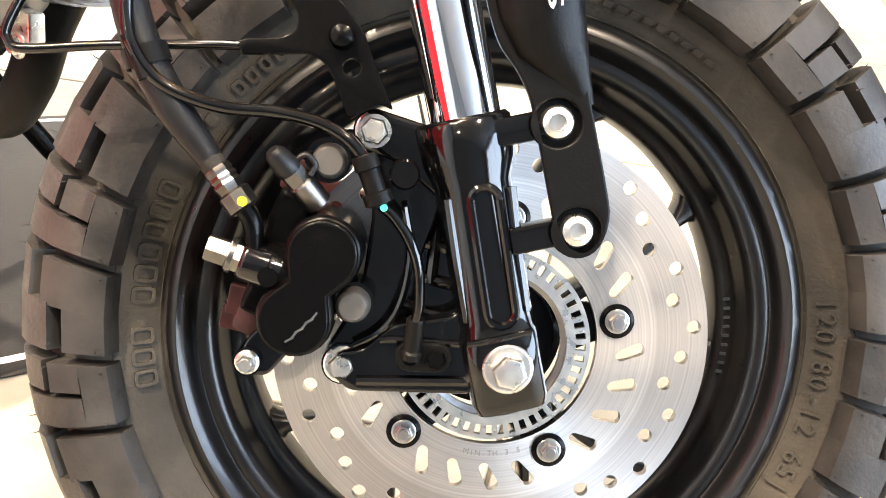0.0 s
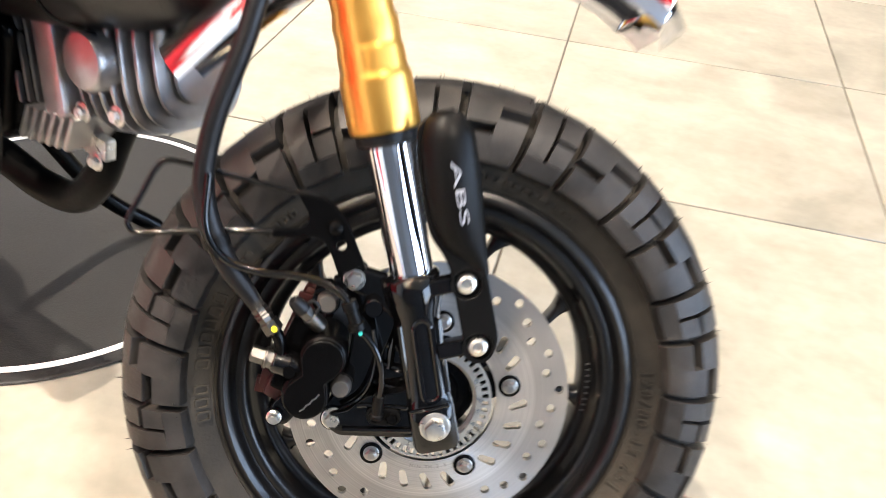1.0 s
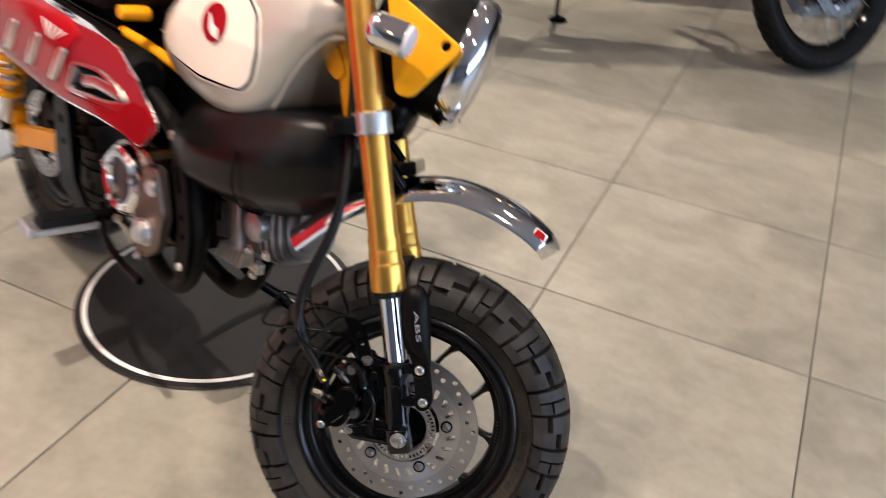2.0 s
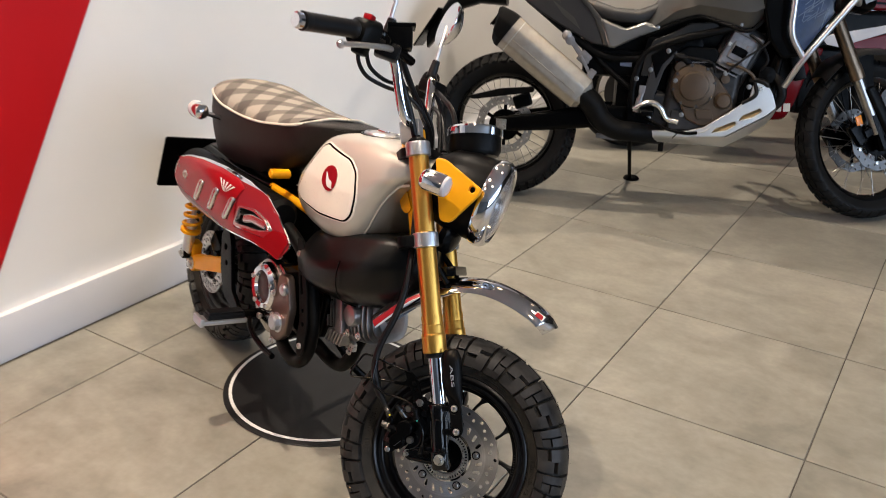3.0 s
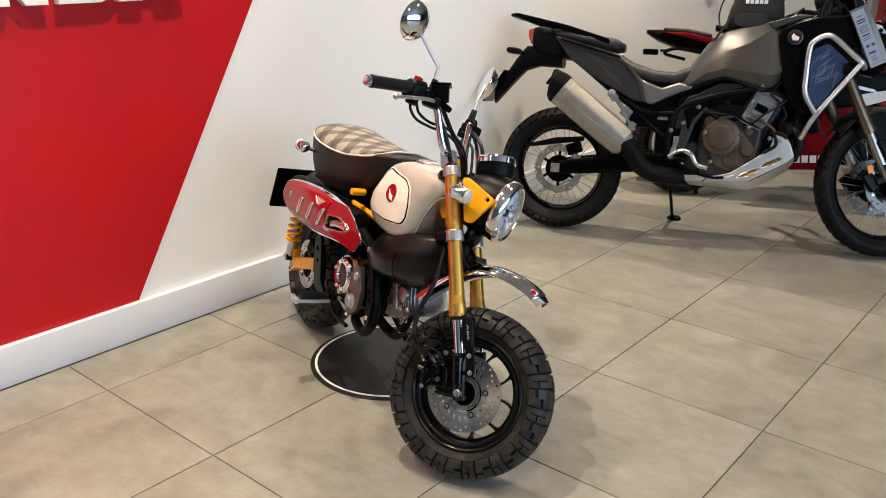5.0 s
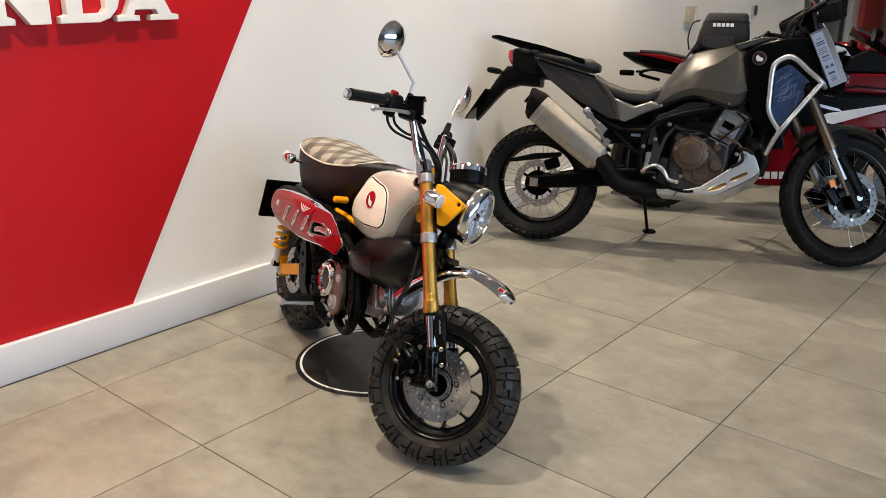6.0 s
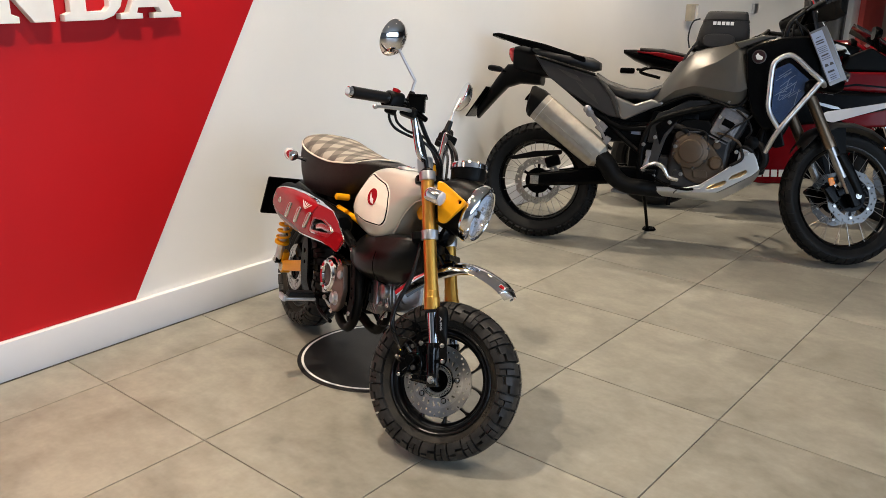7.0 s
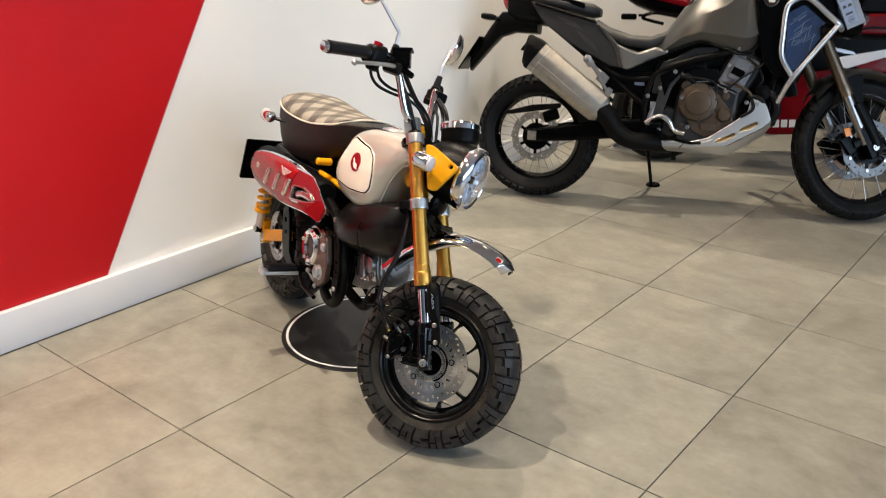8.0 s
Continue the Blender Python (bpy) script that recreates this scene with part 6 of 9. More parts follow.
part("cover_inlay", lathe([(0.039, 0.041), (0.02, 0.043), (0.0, 0.043)], axis_frame(EC, EC + V(0, -1, 0)), 48), M_WINE, eng, "red inlay in the clutch cover")
for i in range(5):
    a = 2 * math.pi * i / 5 + 0.4
    p = EC + V(0.0505 * math.cos(a), -0.0515, 0.0505 * math.sin(a))
    part("cover_bolt", capbolt(p, (0, -1, 0), 0.0062, 0.004), M_STEEL, eng)
part("side_case", plate(rounded([(-0.552, 0.442), (-0.512, 0.450), (-0.480, 0.375), (-0.490, 0.308), (-0.525, 0.275), (-0.562, 0.275), (-0.572, 0.330)], 0.014), 0.022, side_plane(-0.136), bevel=0.005, seg=2), M_SIDECASE, eng, "champagne painted side case")
part("case_boss", lathe([(0.015, 0), (0.015, 0.006), (0.011, 0.010), (0, 0.011)], axis_frame((-0.513, -0.146, 0.415), (-0.513, -1, 0.415)), 24), M_BRUSHED, eng)
part("oil_cap", join(lathe([(0.02, 0), (0.02, 0.014), (0.016, 0.018), (0, 0.018)], axis_frame((-0.530, -0.145, 0.325), (-0.530, -1, 0.325)), 8), lathe([(0.024, -0.004), (0.025, 0.003), (0.02, 0.004)], axis_frame((-0.530, -0.145, 0.325), (-0.530, -1, 0.325)), 28)), M_BRUSHED, eng, "ribbed oil filler cap")
for x, z in ((-0.56, 0.39), (-0.55, 0.335), (-0.54, 0.275), (-0.66, 0.285)):
    part("case_bolt", hexbolt((x, -0.15 if x > -0.6 else -0.13, z), (0, -1, 0), 0.006), M_STEEL, eng)

# black plastic cover ahead of the engine
asecs = [(-0.16, 0.60, 0.012, 0.02), (-0.17, 0.595, 0.045, 0.06), (-0.20, 0.585, 0.085, 0.085), (-0.26, 0.565, 0.122, 0.098), (-0.34, 0.545, 0.142, 0.1), (-0.42, 0.53, 0.148, 0.094), (-0.48, 0.522, 0.138, 0.082), (-0.515, 0.518, 0.11, 0.06), (-0.525, 0.517, 0.06, 0.03)]
rings = [[V(x - 0.022, u * 0.97, z + v * (0.94 if v > 0 else 0.80) - 0.030) for u, v in rounded([(-w * 0.50, -h), (w * 0.50, -h), (w * 0.92, -h * 0.52), (w, h * 0.28), (w * 0.66, h), (-w * 0.66, h), (-w, h * 0.28), (-w * 0.92, -h * 0.52)], w * 0.16, 4)] for x, z, w, h in asecs]
seamx = [V(-0.30, u, 0.5555 + v) for u, v in [(-0.128, 0.03), (-0.133, 0.0), (-0.127, -0.036), (-0.108, -0.065), (-0.07, -0.082)]]
air = part("air_cleaner_cover", loft(rings), M_COVERPLASTIC, bike, "bulging satin black plastic air cleaner cover with soft creases", angle=60)

part("cover_seam", tube([V(p.x - 0.022, p.y * 1.0, p.z * 1.0 - 0.028) for p in seamx], 0.0016, 6, 4), M_SATIN, air)
part("cover_bolt", capbolt((-0.515, -0.118, 0.52), (-0.3, -1, 0.1), 0.008), M_STEEL, air)

# footpeg, brake pedal, stand
part("footpeg", join(box((0.034, 0.10, 0.015), (-0.690, -0.21, 0.282), 0.005), box((0.028, 0.09, 0.007), (-0.690, -0.21, 0.291), 0.002)), M_HOSE, bike, "rubber footpeg")
part("footpeg_bar", join(box((0.046, 0.125, 0.012), (-0.690, -0.218, 0.270), 0.005), box((0.05, 0.012, 0.022), (-0.690, -0.276, 0.273), 0.004)), M_BRUSHED, bike, "silver footpeg bar")
part("peg_bracket", join(rod((-0.690, -0.06, 0.280), (-0.690, -0.17, 0.280), 0.012, seg=14), plate(rounded([(-0.90, 0.43), (-0.86, 0.46), (-0.835, 0.42), (-0.80, 0.30), (-0.74, 0.262), (-0.76, 0.24), (-0.85, 0.27), (-0.885, 0.33)], 0.012), 0.012, side_plane(-0.142), [ring_pts(0.009, 14, -0.865, 0.40)[::-1], ring_pts(0.007, 14, -0.85, 0.36)[::-1]], bevel=0.002), tube([(-0.72, -0.13, 0.285), (-0.64, -0.16, 0.262), (-0.56, -0.165, 0.25), (-0.49, -0.17, 0.255)], 0.007, 10)), M_SATIN, bike, "black footpeg bracket and brake pedal")
part("side_stand", join(tube([(-0.66, 0.07, 0.25), (-0.63, 0.16, 0.12), (-0.60, 0.235, 0.058)], 0.011, 12), box((0.09, 0.05, 0.01), (-0.60, 0.248, 0.052), 0.003, (-12, 0, 0))), M_SATIN, bike, "black side stand, down")
# black cover plates behind the engine
part("inner_fender", loft([[V(x, u, z + v) for u, v in oval(0.06, h, 3, 20)] for x, z, h in ((-0.74, 0.46, 0.12), (-0.80, 0.50, 0.12), (-0.9, 0.55, 0.07), (-1.1, 0.585, 0.035))]), M_PLASTIC, bike, "black inner fender")
part("battery_box", box((0.14, 0.17, 0.12), (-0.72, 0, 0.53), 0.015), M_PLASTIC, bike)

# swing arm, shocks, rear wheel
RAX = V(-1.145, 0, 0.25)
cast_wheel(bike, RAX, Matrix.Identity(4), True)
brake_disc(bike, Matrix.Translation(RAX), -0.062, 0.095)
for s in (-1, 1):
    part("swing_arm", join(box((0.26, 0.034, 0.044), (-1.045, s * 0.108, 0.284), 0.008, (0, -17, 0)), box((0.04, 0.03, 0.08), (-1.16, s * 0.112, 0.275), 0.008, (0, 8, 0)), rod((-1.145, s * 0.09, 0.25), (-1.145, s * 0.126, 0.25), 0.026, seg=24, bevel=0.003)), M_YELLOW, bike, "yellow box section swing arm")
    part("axle_nut", hexbolt((-1.145, s * 0.126, 0.25), (0, s, 0), 0.013, 0.01, 1.5), M_STEEL, bike)
    a, b = V(-1.165, s * 0.135, 0.275), V(-1.105, s * 0.135, 0.56)
    u = (b - a).normalized()
    shock = part("shock_absorber", join(rod(a, a + u * 0.11, 0.016, seg=18, bevel=0.003), rod(a + u * 0.1, b, 0.007, seg=12)), M_BRUSHED, bike, "yellow sprung rear shock absorber")
    side = u.orthogonal().normalized()
    oth = u.cross(side)
    part("spring", tube([a + u * (0.085 + 0.175 * i / 44) + (side * math.cos(i * 0.9) + oth * math.sin(i * 0.9)) * 0.0245 for i in range(45)], 0.0052, 8, 2), M_YELLOW, shock, "yellow coil spring")
    for q in (a, b):
        part("shock_eye", rod(q - V(0, 0.014, 0), q + V(0, 0.014, 0), 0.017, seg=18, bevel=0.002), M_SATIN, shock)
    part("shock_bolt", hexbolt(a + V(0, s * 0.014, 0), (0, s, 0), 0.008, 0.008), M_STEEL, shock)
    part("spring_seat", lathe([(0.02, 0.072), (0.03, 0.076), (0.03, 0.084), (0.018, 0.088)], axis_frame(a, b), 24), M_YELLOW, shock)
part("chain_case", plate(rounded([(-0.70, 0.36), (-1.15, 0.31), (-1.18, 0.27), (-1.15, 0.22), (-0.72, 0.24)], 0.02), 0.03, side_plane(0.085), bevel=0.004), M_SATIN, bike)
part("rear_caliper", join(box((0.07, 0.04, 0.055), (-1.06, -0.075, 0.335), 0.01, (0, 30, 0)), box((0.03, 0.05, 0.03), (-1.03, -0.08, 0.31), 0.008)), M_SATIN, bike)

# tail: fender, plate, lamps
part("rear_fender", loft([[V(x, u, z + v) for u, v in oval(w, 0.014, 3, 20)] for x, z, w in ((-0.95, 0.585, 0.07), (-1.1, 0.60, 0.075), (-1.22, 0.59, 0.075), (-1.32, 0.545, 0.07), (-1.45, 0.47, 0.06))]), M_PLASTIC, bike, "black rear fender")
part("number_plate", plate(rounded([(-0.125, -0.09), (0.125, -0.09), (0.125, 0.09), (-0.125, 0.09)], 0.008), 0.006, Matrix.Translation((-1.475, 0, 0.475)) @ Matrix.Rotation(radians(16), 4, "Y") @ Matrix(((0, 0, 1, 0), (1, 0, 0, 0), (0, 1, 0, 0), (0, 0, 0, 1))), bevel=0.001), M_SATIN, bike, "blank black number plate holder")
tail = part("tail_lamp", loft([[V(x, u, 0.645 + v) for u, v in oval(w, h, 2.4, 24)] for x, w, h in ((-1.14, 0.03, 0.03), (-1.17, 0.05, 0.04), (-1.2, 0.055, 0.042))]), M_CHROME, bike, "round chrome tail lamp")
part("lens", loft([[V(x, u, 0.645 + v) for u, v in oval(w, h, 2.4, 24)] for x, w, h in ((-1.2, 0.052, 0.04), (-1.225, 0.05, 0.038), (-1.235, 0.035, 0.026))]), M_REDLENS, tail)
for s in (-1, 1):
    c = V(-0.985, s * 0.198, 0.733)
    o = V(-1, s * 0.05, 0.03).normalized()
    ind = part("rear_indicator", lathe([(0.0, 0.0), (0.010, 0.001), (0.018, 0.006), (0.0215, 0.014), (0.0215, 0.03), (0.0205, 0.033)], axis_frame(c, c + o), 32), M_CHROME, bike, "chrome rear indicator")
    part("indicator_stem", rod((-1.0, s * 0.12, 0.715), (-1.0, s * 0.198, 0.733), 0.0065, seg=12), M_CHROME, ind)
    part("indicator_lens", lathe([(0.021, 0.032), (0.0225, 0.04), (0.021, 0.052), (0.012, 0.060), (0, 0.062)], axis_frame(c, c + o), 32), M_CLEARIND, ind)


# ---- round mat under the small motorcycle ----
disc_mat = thing("round_mat", "round black display mat with a thin white ring on the floor", "mat", pose(-0.617, -0.405, 0))
part("base", lathe([(0.295, 0), (0.298, 0.003), (0.294, 0.006), (0, 0.006)], None, 96), M_MAT, disc_mat)
part("ring", lathe([(0.282, 0.0055), (0.282, 0.0068), (0.273, 0.0068), (0.273, 0.0055)], None, 96, True), M_WHITE, disc_mat, "thin white ring")
part("mat_mark", plate(rounded([(0.143, 0.065), (0.205, 0.031), (0.222, -0.056), (0.197, -0.058), (0.17, 0.0)], 0.008), 0.0012, Matrix.Translation((0, 0, 0.0064)), [stadium(0.16, 0.045, 0.205, -0.04, 0.002)[::-1]]), M_WHITE, disc_mat, "plain white mark")


# ---- the grey adventure motorcycle ----
M_SILVERP = mat("satin_silver_paint", (0.27, 0.265, 0.255), 0.32, 0.8, var=0.03, grain=500)
M_FRAMEPAINT = mat("dark_frame_paint", (0.012, 0.012, 0.012), 0.36, var=0.12, grain=500, spec=0.3)
M_WARMSTEEL = mat("warm_glint_steel", (0.78, 0.56, 0.30), 0.35, 0.8, var=0.12, scale=40)
M_SKID = mat("satin_skid_aluminium", (0.66, 0.655, 0.64), 0.34, 0.9, var=0.03, scale=9, grain=300, rvar=0.03)
M_FORK = mat("bronze_anodised_fork", (0.20, 0.145, 0.10), 0.3, 0.85, var=0.05, grain=400)
M_CASE = mat("grey_cast_case", (0.24, 0.24, 0.25), 0.42, 0.7, var=0.12, scale=50)
RAKE_A = radians(27)
SA = V(-math.sin(RAKE_A), 0, math.cos(RAKE_A))
PA = V(0.11, 0, 0)
STEER_A = Matrix.Translation(PA) @ Matrix.Rotation(radians(27), 4, SA) @ Matrix.Translation(-PA)
adv = thing("adventure_motorcycle", "tall matt grey adventure motorcycle with wire wheels and silver crash bars", "motorcycle", pose(0.425, 1.95, 0, -9, 0, 23.5))


def slab(outline, y0, y1, bevel=0.008, r=0.015, holes=()):
    """A side panel from y0 to y1 with rounded corners and edges."""
    return plate(rounded(outline, r, 3), abs(y1 - y0), side_plane((y0 + y1) / 2), holes, bevel=bevel, seg=2)


def twin(name, outline, y0, y1, material, parent, label="", bevel=0.008, r=0.015):
    """The same panel on both sides of the machine."""
    for s in (1, -1):
        part(name, slab(outline, y0 * s, y1 * s, bevel, r), material, parent, label)


def wire_wheel(parent, at, m, radius, width, rim_r, spokes, discs, blocks=40, depth=0.009, steel=None):
    T = m @ Matrix.Translation(at)
    ax = T @ Matrix.Rotation(radians(-90), 4, "X")
    h = radius - depth
    prof = [(-0.62 * width, rim_r - 0.004), (-0.8 * width, rim_r + 0.012), (-0.97 * width, rim_r + (h - rim_r) * 0.4), (-width, rim_r + (h - rim_r) * 0.58), (-0.93 * width, rim_r + (h - rim_r) * 0.76), (-0.72 * width, rim_r + (h - rim_r) * 0.9), (-0.4 * width, rim_r + (h - rim_r) * 0.98), (0, h)]
    prof = prof + [(-y, r) for y, r in reversed(prof[:-1])]
    tyre = part("tyre", lathe([(r, y) for y, r in prof], ax, 96, True), M_RUBBER_B, parent, "black dual-sport tyre")
    bm = bmesh.new()
    step = 2 * math.pi / blocks

    def blk(rows):
        top, low = [], []
        for w, a0, a1 in rows:
            for row, lift in ((top, depth), (low, -0.001)):
                y, r = profile_at(w, lift, prof, 3)
                row.append([bm.verts.new((r * math.cos(a), y, r * math.sin(a))) for a in (a0, a1)])
        for i in range(len(rows) - 1):
            bm.faces.new((top[i][0], top[i][1], top[i + 1][1], top[i + 1][0]))
            for k in (0, 1):
                bm.faces.new((top[i][k], low[i][k], low[i + 1][k], top[i + 1][k]))
        for i in (0, -1):
            bm.faces.new((top[i][0], top[i][1], low[i][1], low[i][0]))

    for i in range(blocks):
        a = i * step
        for s in (-1, 1):
            o = step * 0.5 if s > 0 else 0
            blk([(s * 0.98, a + o + 0.2 * step, a + o + 0.82 * step), (s * 0.72, a + o + 0.1 * step, a + o + 0.74 * step), (s * 0.42, a + o, a + o + 0.66 * step)])
            blk([(s * 0.34, a + o - 0.2 * step, a + o + 0.48 * step), (s * 0.04, a + o - 0.45 * step, a + o + 0.22 * step)])
    part("tread", bm, M_RUBBER_B, tyre, m=T)
    rim = part("rim", lathe([(rim_r, -0.6 * width), (rim_r + 0.006, -0.58 * width), (rim_r - 0.006, -0.48 * width), (rim_r - 0.02, -0.2 * width), (rim_r - 0.024, 0), (rim_r - 0.02, 0.2 * width), (rim_r - 0.006, 0.48 * width), (rim_r + 0.006, 0.58 * width), (rim_r, 0.6 * width), (rim_r - 0.012, 0.56 * width), (rim_r - 0.027, 0.25 * width), (rim_r - 0.031, 0), (rim_r - 0.027, -0.25 * width), (rim_r - 0.012, -0.56 * width)], ax, 80, True), M_BLACK, parent, "black spoked wheel rim")
    part("hub", lathe([(0, -0.06), (0.022, -0.06), (0.026, -0.045), (0.05, -0.04), (0.052, -0.032), (0.03, -0.022), (0.03, 0.022), (0.052, 0.032), (0.05, 0.04), (0.026, 0.045), (0.022, 0.06), (0, 0.06)], ax, 36), M_SATIN, rim)
    for i in range(spokes):
        s = 1 if i % 2 else -1
        a = 2 * math.pi * i / spokes
        b = a + (0.42 if (i // 2) % 2 else -0.42)
        p = V(0.048 * math.cos(b), s * 0.036, 0.048 * math.sin(b))
        q = V((rim_r - 0.018) * math.cos(a), s * 0.3 * width, (rim_r - 0.018) * math.sin(a))
        part("spoke", rod(p, q, 0.0015, seg=6), M_BOLT, rim, m=T)
    for y, r in discs:
        holes = [ring_pts(r * 0.72, 48)[::-1]]
        n = 26
        for i in range(n):
            a = 2 * math.pi * i / n
            rr = r * (0.835 if i % 2 else 0.925)
            holes.append(ring_pts(r * 0.034, 10, rr * math.cos(a), rr * math.sin(a))[::-1])
        wave = [(r * (1 + 0.018 * math.cos(12 * a)) * math.cos(a), r * (1 + 0.018 * math.cos(12 * a)) * math.sin(a)) for a in [2 * math.pi * i / 120 for i in range(120)]]
        d = part("brake_disc", plate(wave, 0.005, side_plane(y), holes), steel or M_DISC2, parent, "drilled wavy steel brake disc", m=T, angle=30)
        part("carrier_ring", plate(ring_pts(r * 0.55, 40), 0.006, side_plane(y + 0.004), [ring_pts(r * 0.24, 30)[::-1]]), M_SATIN, d, m=T)
        for i in range(6):
            a = 2 * math.pi * (i + 0.5) / 6
            c, t = V(math.cos(a), 0, math.sin(a)), V(-math.sin(a), 0, math.cos(a))
            part("carrier_arm", loft([[c * q + t * u + V(0, y + 0.005 + v, 0) for u, v in oval(w, 0.003, 3, 12)] for q, w in ((r * 0.26, 0.013), (r * 0.5, 0.007), (r * 0.72, 0.008), (r * 0.80, 0.006))]), M_SATIN, d, m=T)
        for i in range(6):
            a = 2 * math.pi * (i + 0.5) / 6
            p = V(r * 0.77 * math.cos(a), y - 0.002, r * 0.77 * math.sin(a))
            part("disc_button", lathe([(0.008, 0), (0.008, 0.003), (0.004, 0.0035), (0, 0.0035)], axis_frame(p, p + V(0, -1, 0)), 14), M_STEEL, d, m=T)
    return tyre


wire_wheel(adv, V(-1.575, 0, 0.322), Matrix.Identity(4), 0.322, 0.073, 0.232, 36, [(-0.075, 0.128)], 44, 0.013, M_STEEL)
wire_wheel(adv, V(0, 0, 0.345), STEER_A, 0.345, 0.046, 0.272, 36, [(-0.072, 0.138), (0.072, 0.138)], 40, 0.0055, M_DISC3)

# front end


def ga(d, e=0.0, y=0.0):
    return V(0, 0, 0.345) + SA * d + V(math.cos(RAKE_A), 0, math.sin(RAKE_A)) * e + V(0, y, 0)


for s in (-1, 1):
    y = s * 0.105
    leg = part("fork_leg", lathe([(0.027, 0.275), (0.03, 0.28), (0.03, 0.33), (0.0275, 0.34), (0.0275, 0.62)], axis_frame(ga(0, -0.025, y), ga(1, -0.025, y)), 28), M_FORK, adv, "dull bronze upper fork tube", m=STEER_A)
    part("stanchion", rod(ga(0.03, -0.025, y), ga(0.28, -0.025, y), 0.0215, seg=28), M_BOLT, leg, "bright steel fork stanchion", m=STEER_A)
    part("fork_shoe", join(box((0.046, 0.045, 0.17), ga(0.035, -0.016, y), 0.012, (0, -27, 0)), rod(ga(0, 0, y - 0.026), ga(0, 0, y + 0.026), 0.02, seg=20)), M_SATIN, leg, m=STEER_A)
    part("fork_protector", loft([[ga(d, e + u, y + s * 0.012 + v) for u, v in oval(w, 0.026, 3, 18)] for d, e, w in ((0.0, 0.014, 0.02), (0.08, 0.012, 0.026), (0.17, 0.004, 0.028), (0.225, -0.004, 0.024))]), M_PLASTIC, leg, "black plastic fork protector", m=STEER_A)
    part("axle_end", hexbolt((0, y + s * 0.027, 0.345), (0, s, 0), 0.011, 0.006), M_STEEL, leg, m=STEER_A)
    part("front_caliper", join(box((0.055, 0.035, 0.10), ga(0.06, -0.10, s * 0.082), 0.012, (0, -40, 0)), box((0.05, 0.03, 0.04), ga(0.05, -0.06, s * 0.095), 0.008, (0, -30, 0))), M_SATIN, adv, "black radial brake caliper", m=STEER_A)
part("side_reflector", box((0.030, 0.008, 0.040), ga(0.12, -0.10, -0.118), 0.004, (0, -20, 0)), M_ORANGE, adv, "amber reflector", m=STEER_A)
rings = []
for x, z, w in ((-0.27, 0.60, 0.06), (-0.2, 0.685, 0.085), (-0.1, 0.728, 0.098), (0.0, 0.735, 0.098), (0.1, 0.715, 0.09), (0.18, 0.68, 0.07), (0.235, 0.645, 0.04)):
    row = [V(x, w * math.sin(radians(a)), z + 0.04 * (math.cos(radians(a)) - 1)) for a in range(-85, 86, 17)]
    rings.append(row + [V(p.x, p.y * 0.95, p.z - 0.005) for p in reversed(row)])
fend = part("front_fender", loft(rings), M_DARKGREY, adv, "dark grey front fender", m=STEER_A, angle=60)
for s in (-1, 1):
    part("fender_stay", plate(rounded([(-0.15, 0.69), (-0.05, 0.70), (-0.045, 0.60), (-0.03, 0.47), (-0.05, 0.465), (-0.085, 0.58), (-0.14, 0.65)], 0.01), 0.006, side_plane(s * 0.074), bevel=0.001), M_PLASTIC, fend, m=STEER_A)

# tank, cowl and panels
def faceted(rows, half):
    """Cross rings of a creased shell: rows of (x, [z...]), half: the widths at each crease for each row; mirrored."""
    rings = []
    for (x, zs), ws in zip(rows, half):
        right = [V(x, -w, z) for w, z in zip(ws, zs)]
        rings.append(right + [V(x, 0, zs[-1] + 0.012)] + [V(x, w, z) for w, z in zip(reversed(ws), reversed(zs))])
    return rings


TROWS = [(-1.015, [0.738, 0.748, 0.763, 0.785]), (-0.97, [0.751, 0.776, 0.805, 0.848]), (-0.885, [0.800, 0.842, 0.900, 0.978]), (-0.80, [0.828, 0.868, 0.948, 1.043]), (-0.70, [0.803, 0.858, 0.990, 1.076]), (-0.605, [0.781, 0.845, 1.058, 1.098]), (-0.572, [0.792, 0.85, 1.035, 1.096]), (-0.540, [0.826, 0.87, 0.985, 1.085])]
THALF = [(0.11, 0.13, 0.128, 0.09), (0.145, 0.168, 0.158, 0.105), (0.17, 0.200, 0.184, 0.115), (0.176, 0.211, 0.194, 0.122), (0.178, 0.215, 0.193, 0.126), (0.178, 0.214, 0.176, 0.128), (0.176, 0.210, 0.172, 0.126), (0.172, 0.200, 0.165, 0.12)]
atank = part("fuel_tank", soften(loft(faceted(TROWS, THALF)), 0.004, 2, 9), M_GREYPAINT, adv, "matt grey fuel tank with sharp creases", angle=28)
for s in (-1, 1):
    part("tank_trim", tube([(-1.0, s * 0.14, 0.735), (-0.93, s * 0.165, 0.772), (-0.80, s * 0.178, 0.822), (-0.69, s * 0.182, 0.797), (-0.595, s * 0.182, 0.772), (-0.535, s * 0.176, 0.822), (-0.535, s * 0.19, 0.89), (-0.568, s * 0.176, 1.035)], 0.0075, 8, 3), M_PLASTIC, atank)
twin("side_cover", [(-1.192, 0.802), (-1.082, 0.764), (-1.004, 0.793), (-0.937, 0.775), (-1.125, 0.680), (-1.150, 0.684)], 0.135, 0.170, M_SILVERP, adv, "satin silver side cover", 0.012, 0.006)
twin("cover_band", [(-1.292, 0.893), (-1.258, 0.880), (-1.186, 0.802), (-1.138, 0.684), (-1.168, 0.690), (-1.212, 0.792)], 0.135, 0.164, M_GREYPAINT, adv, "matt grey band beside the seat", 0.008, 0.006)
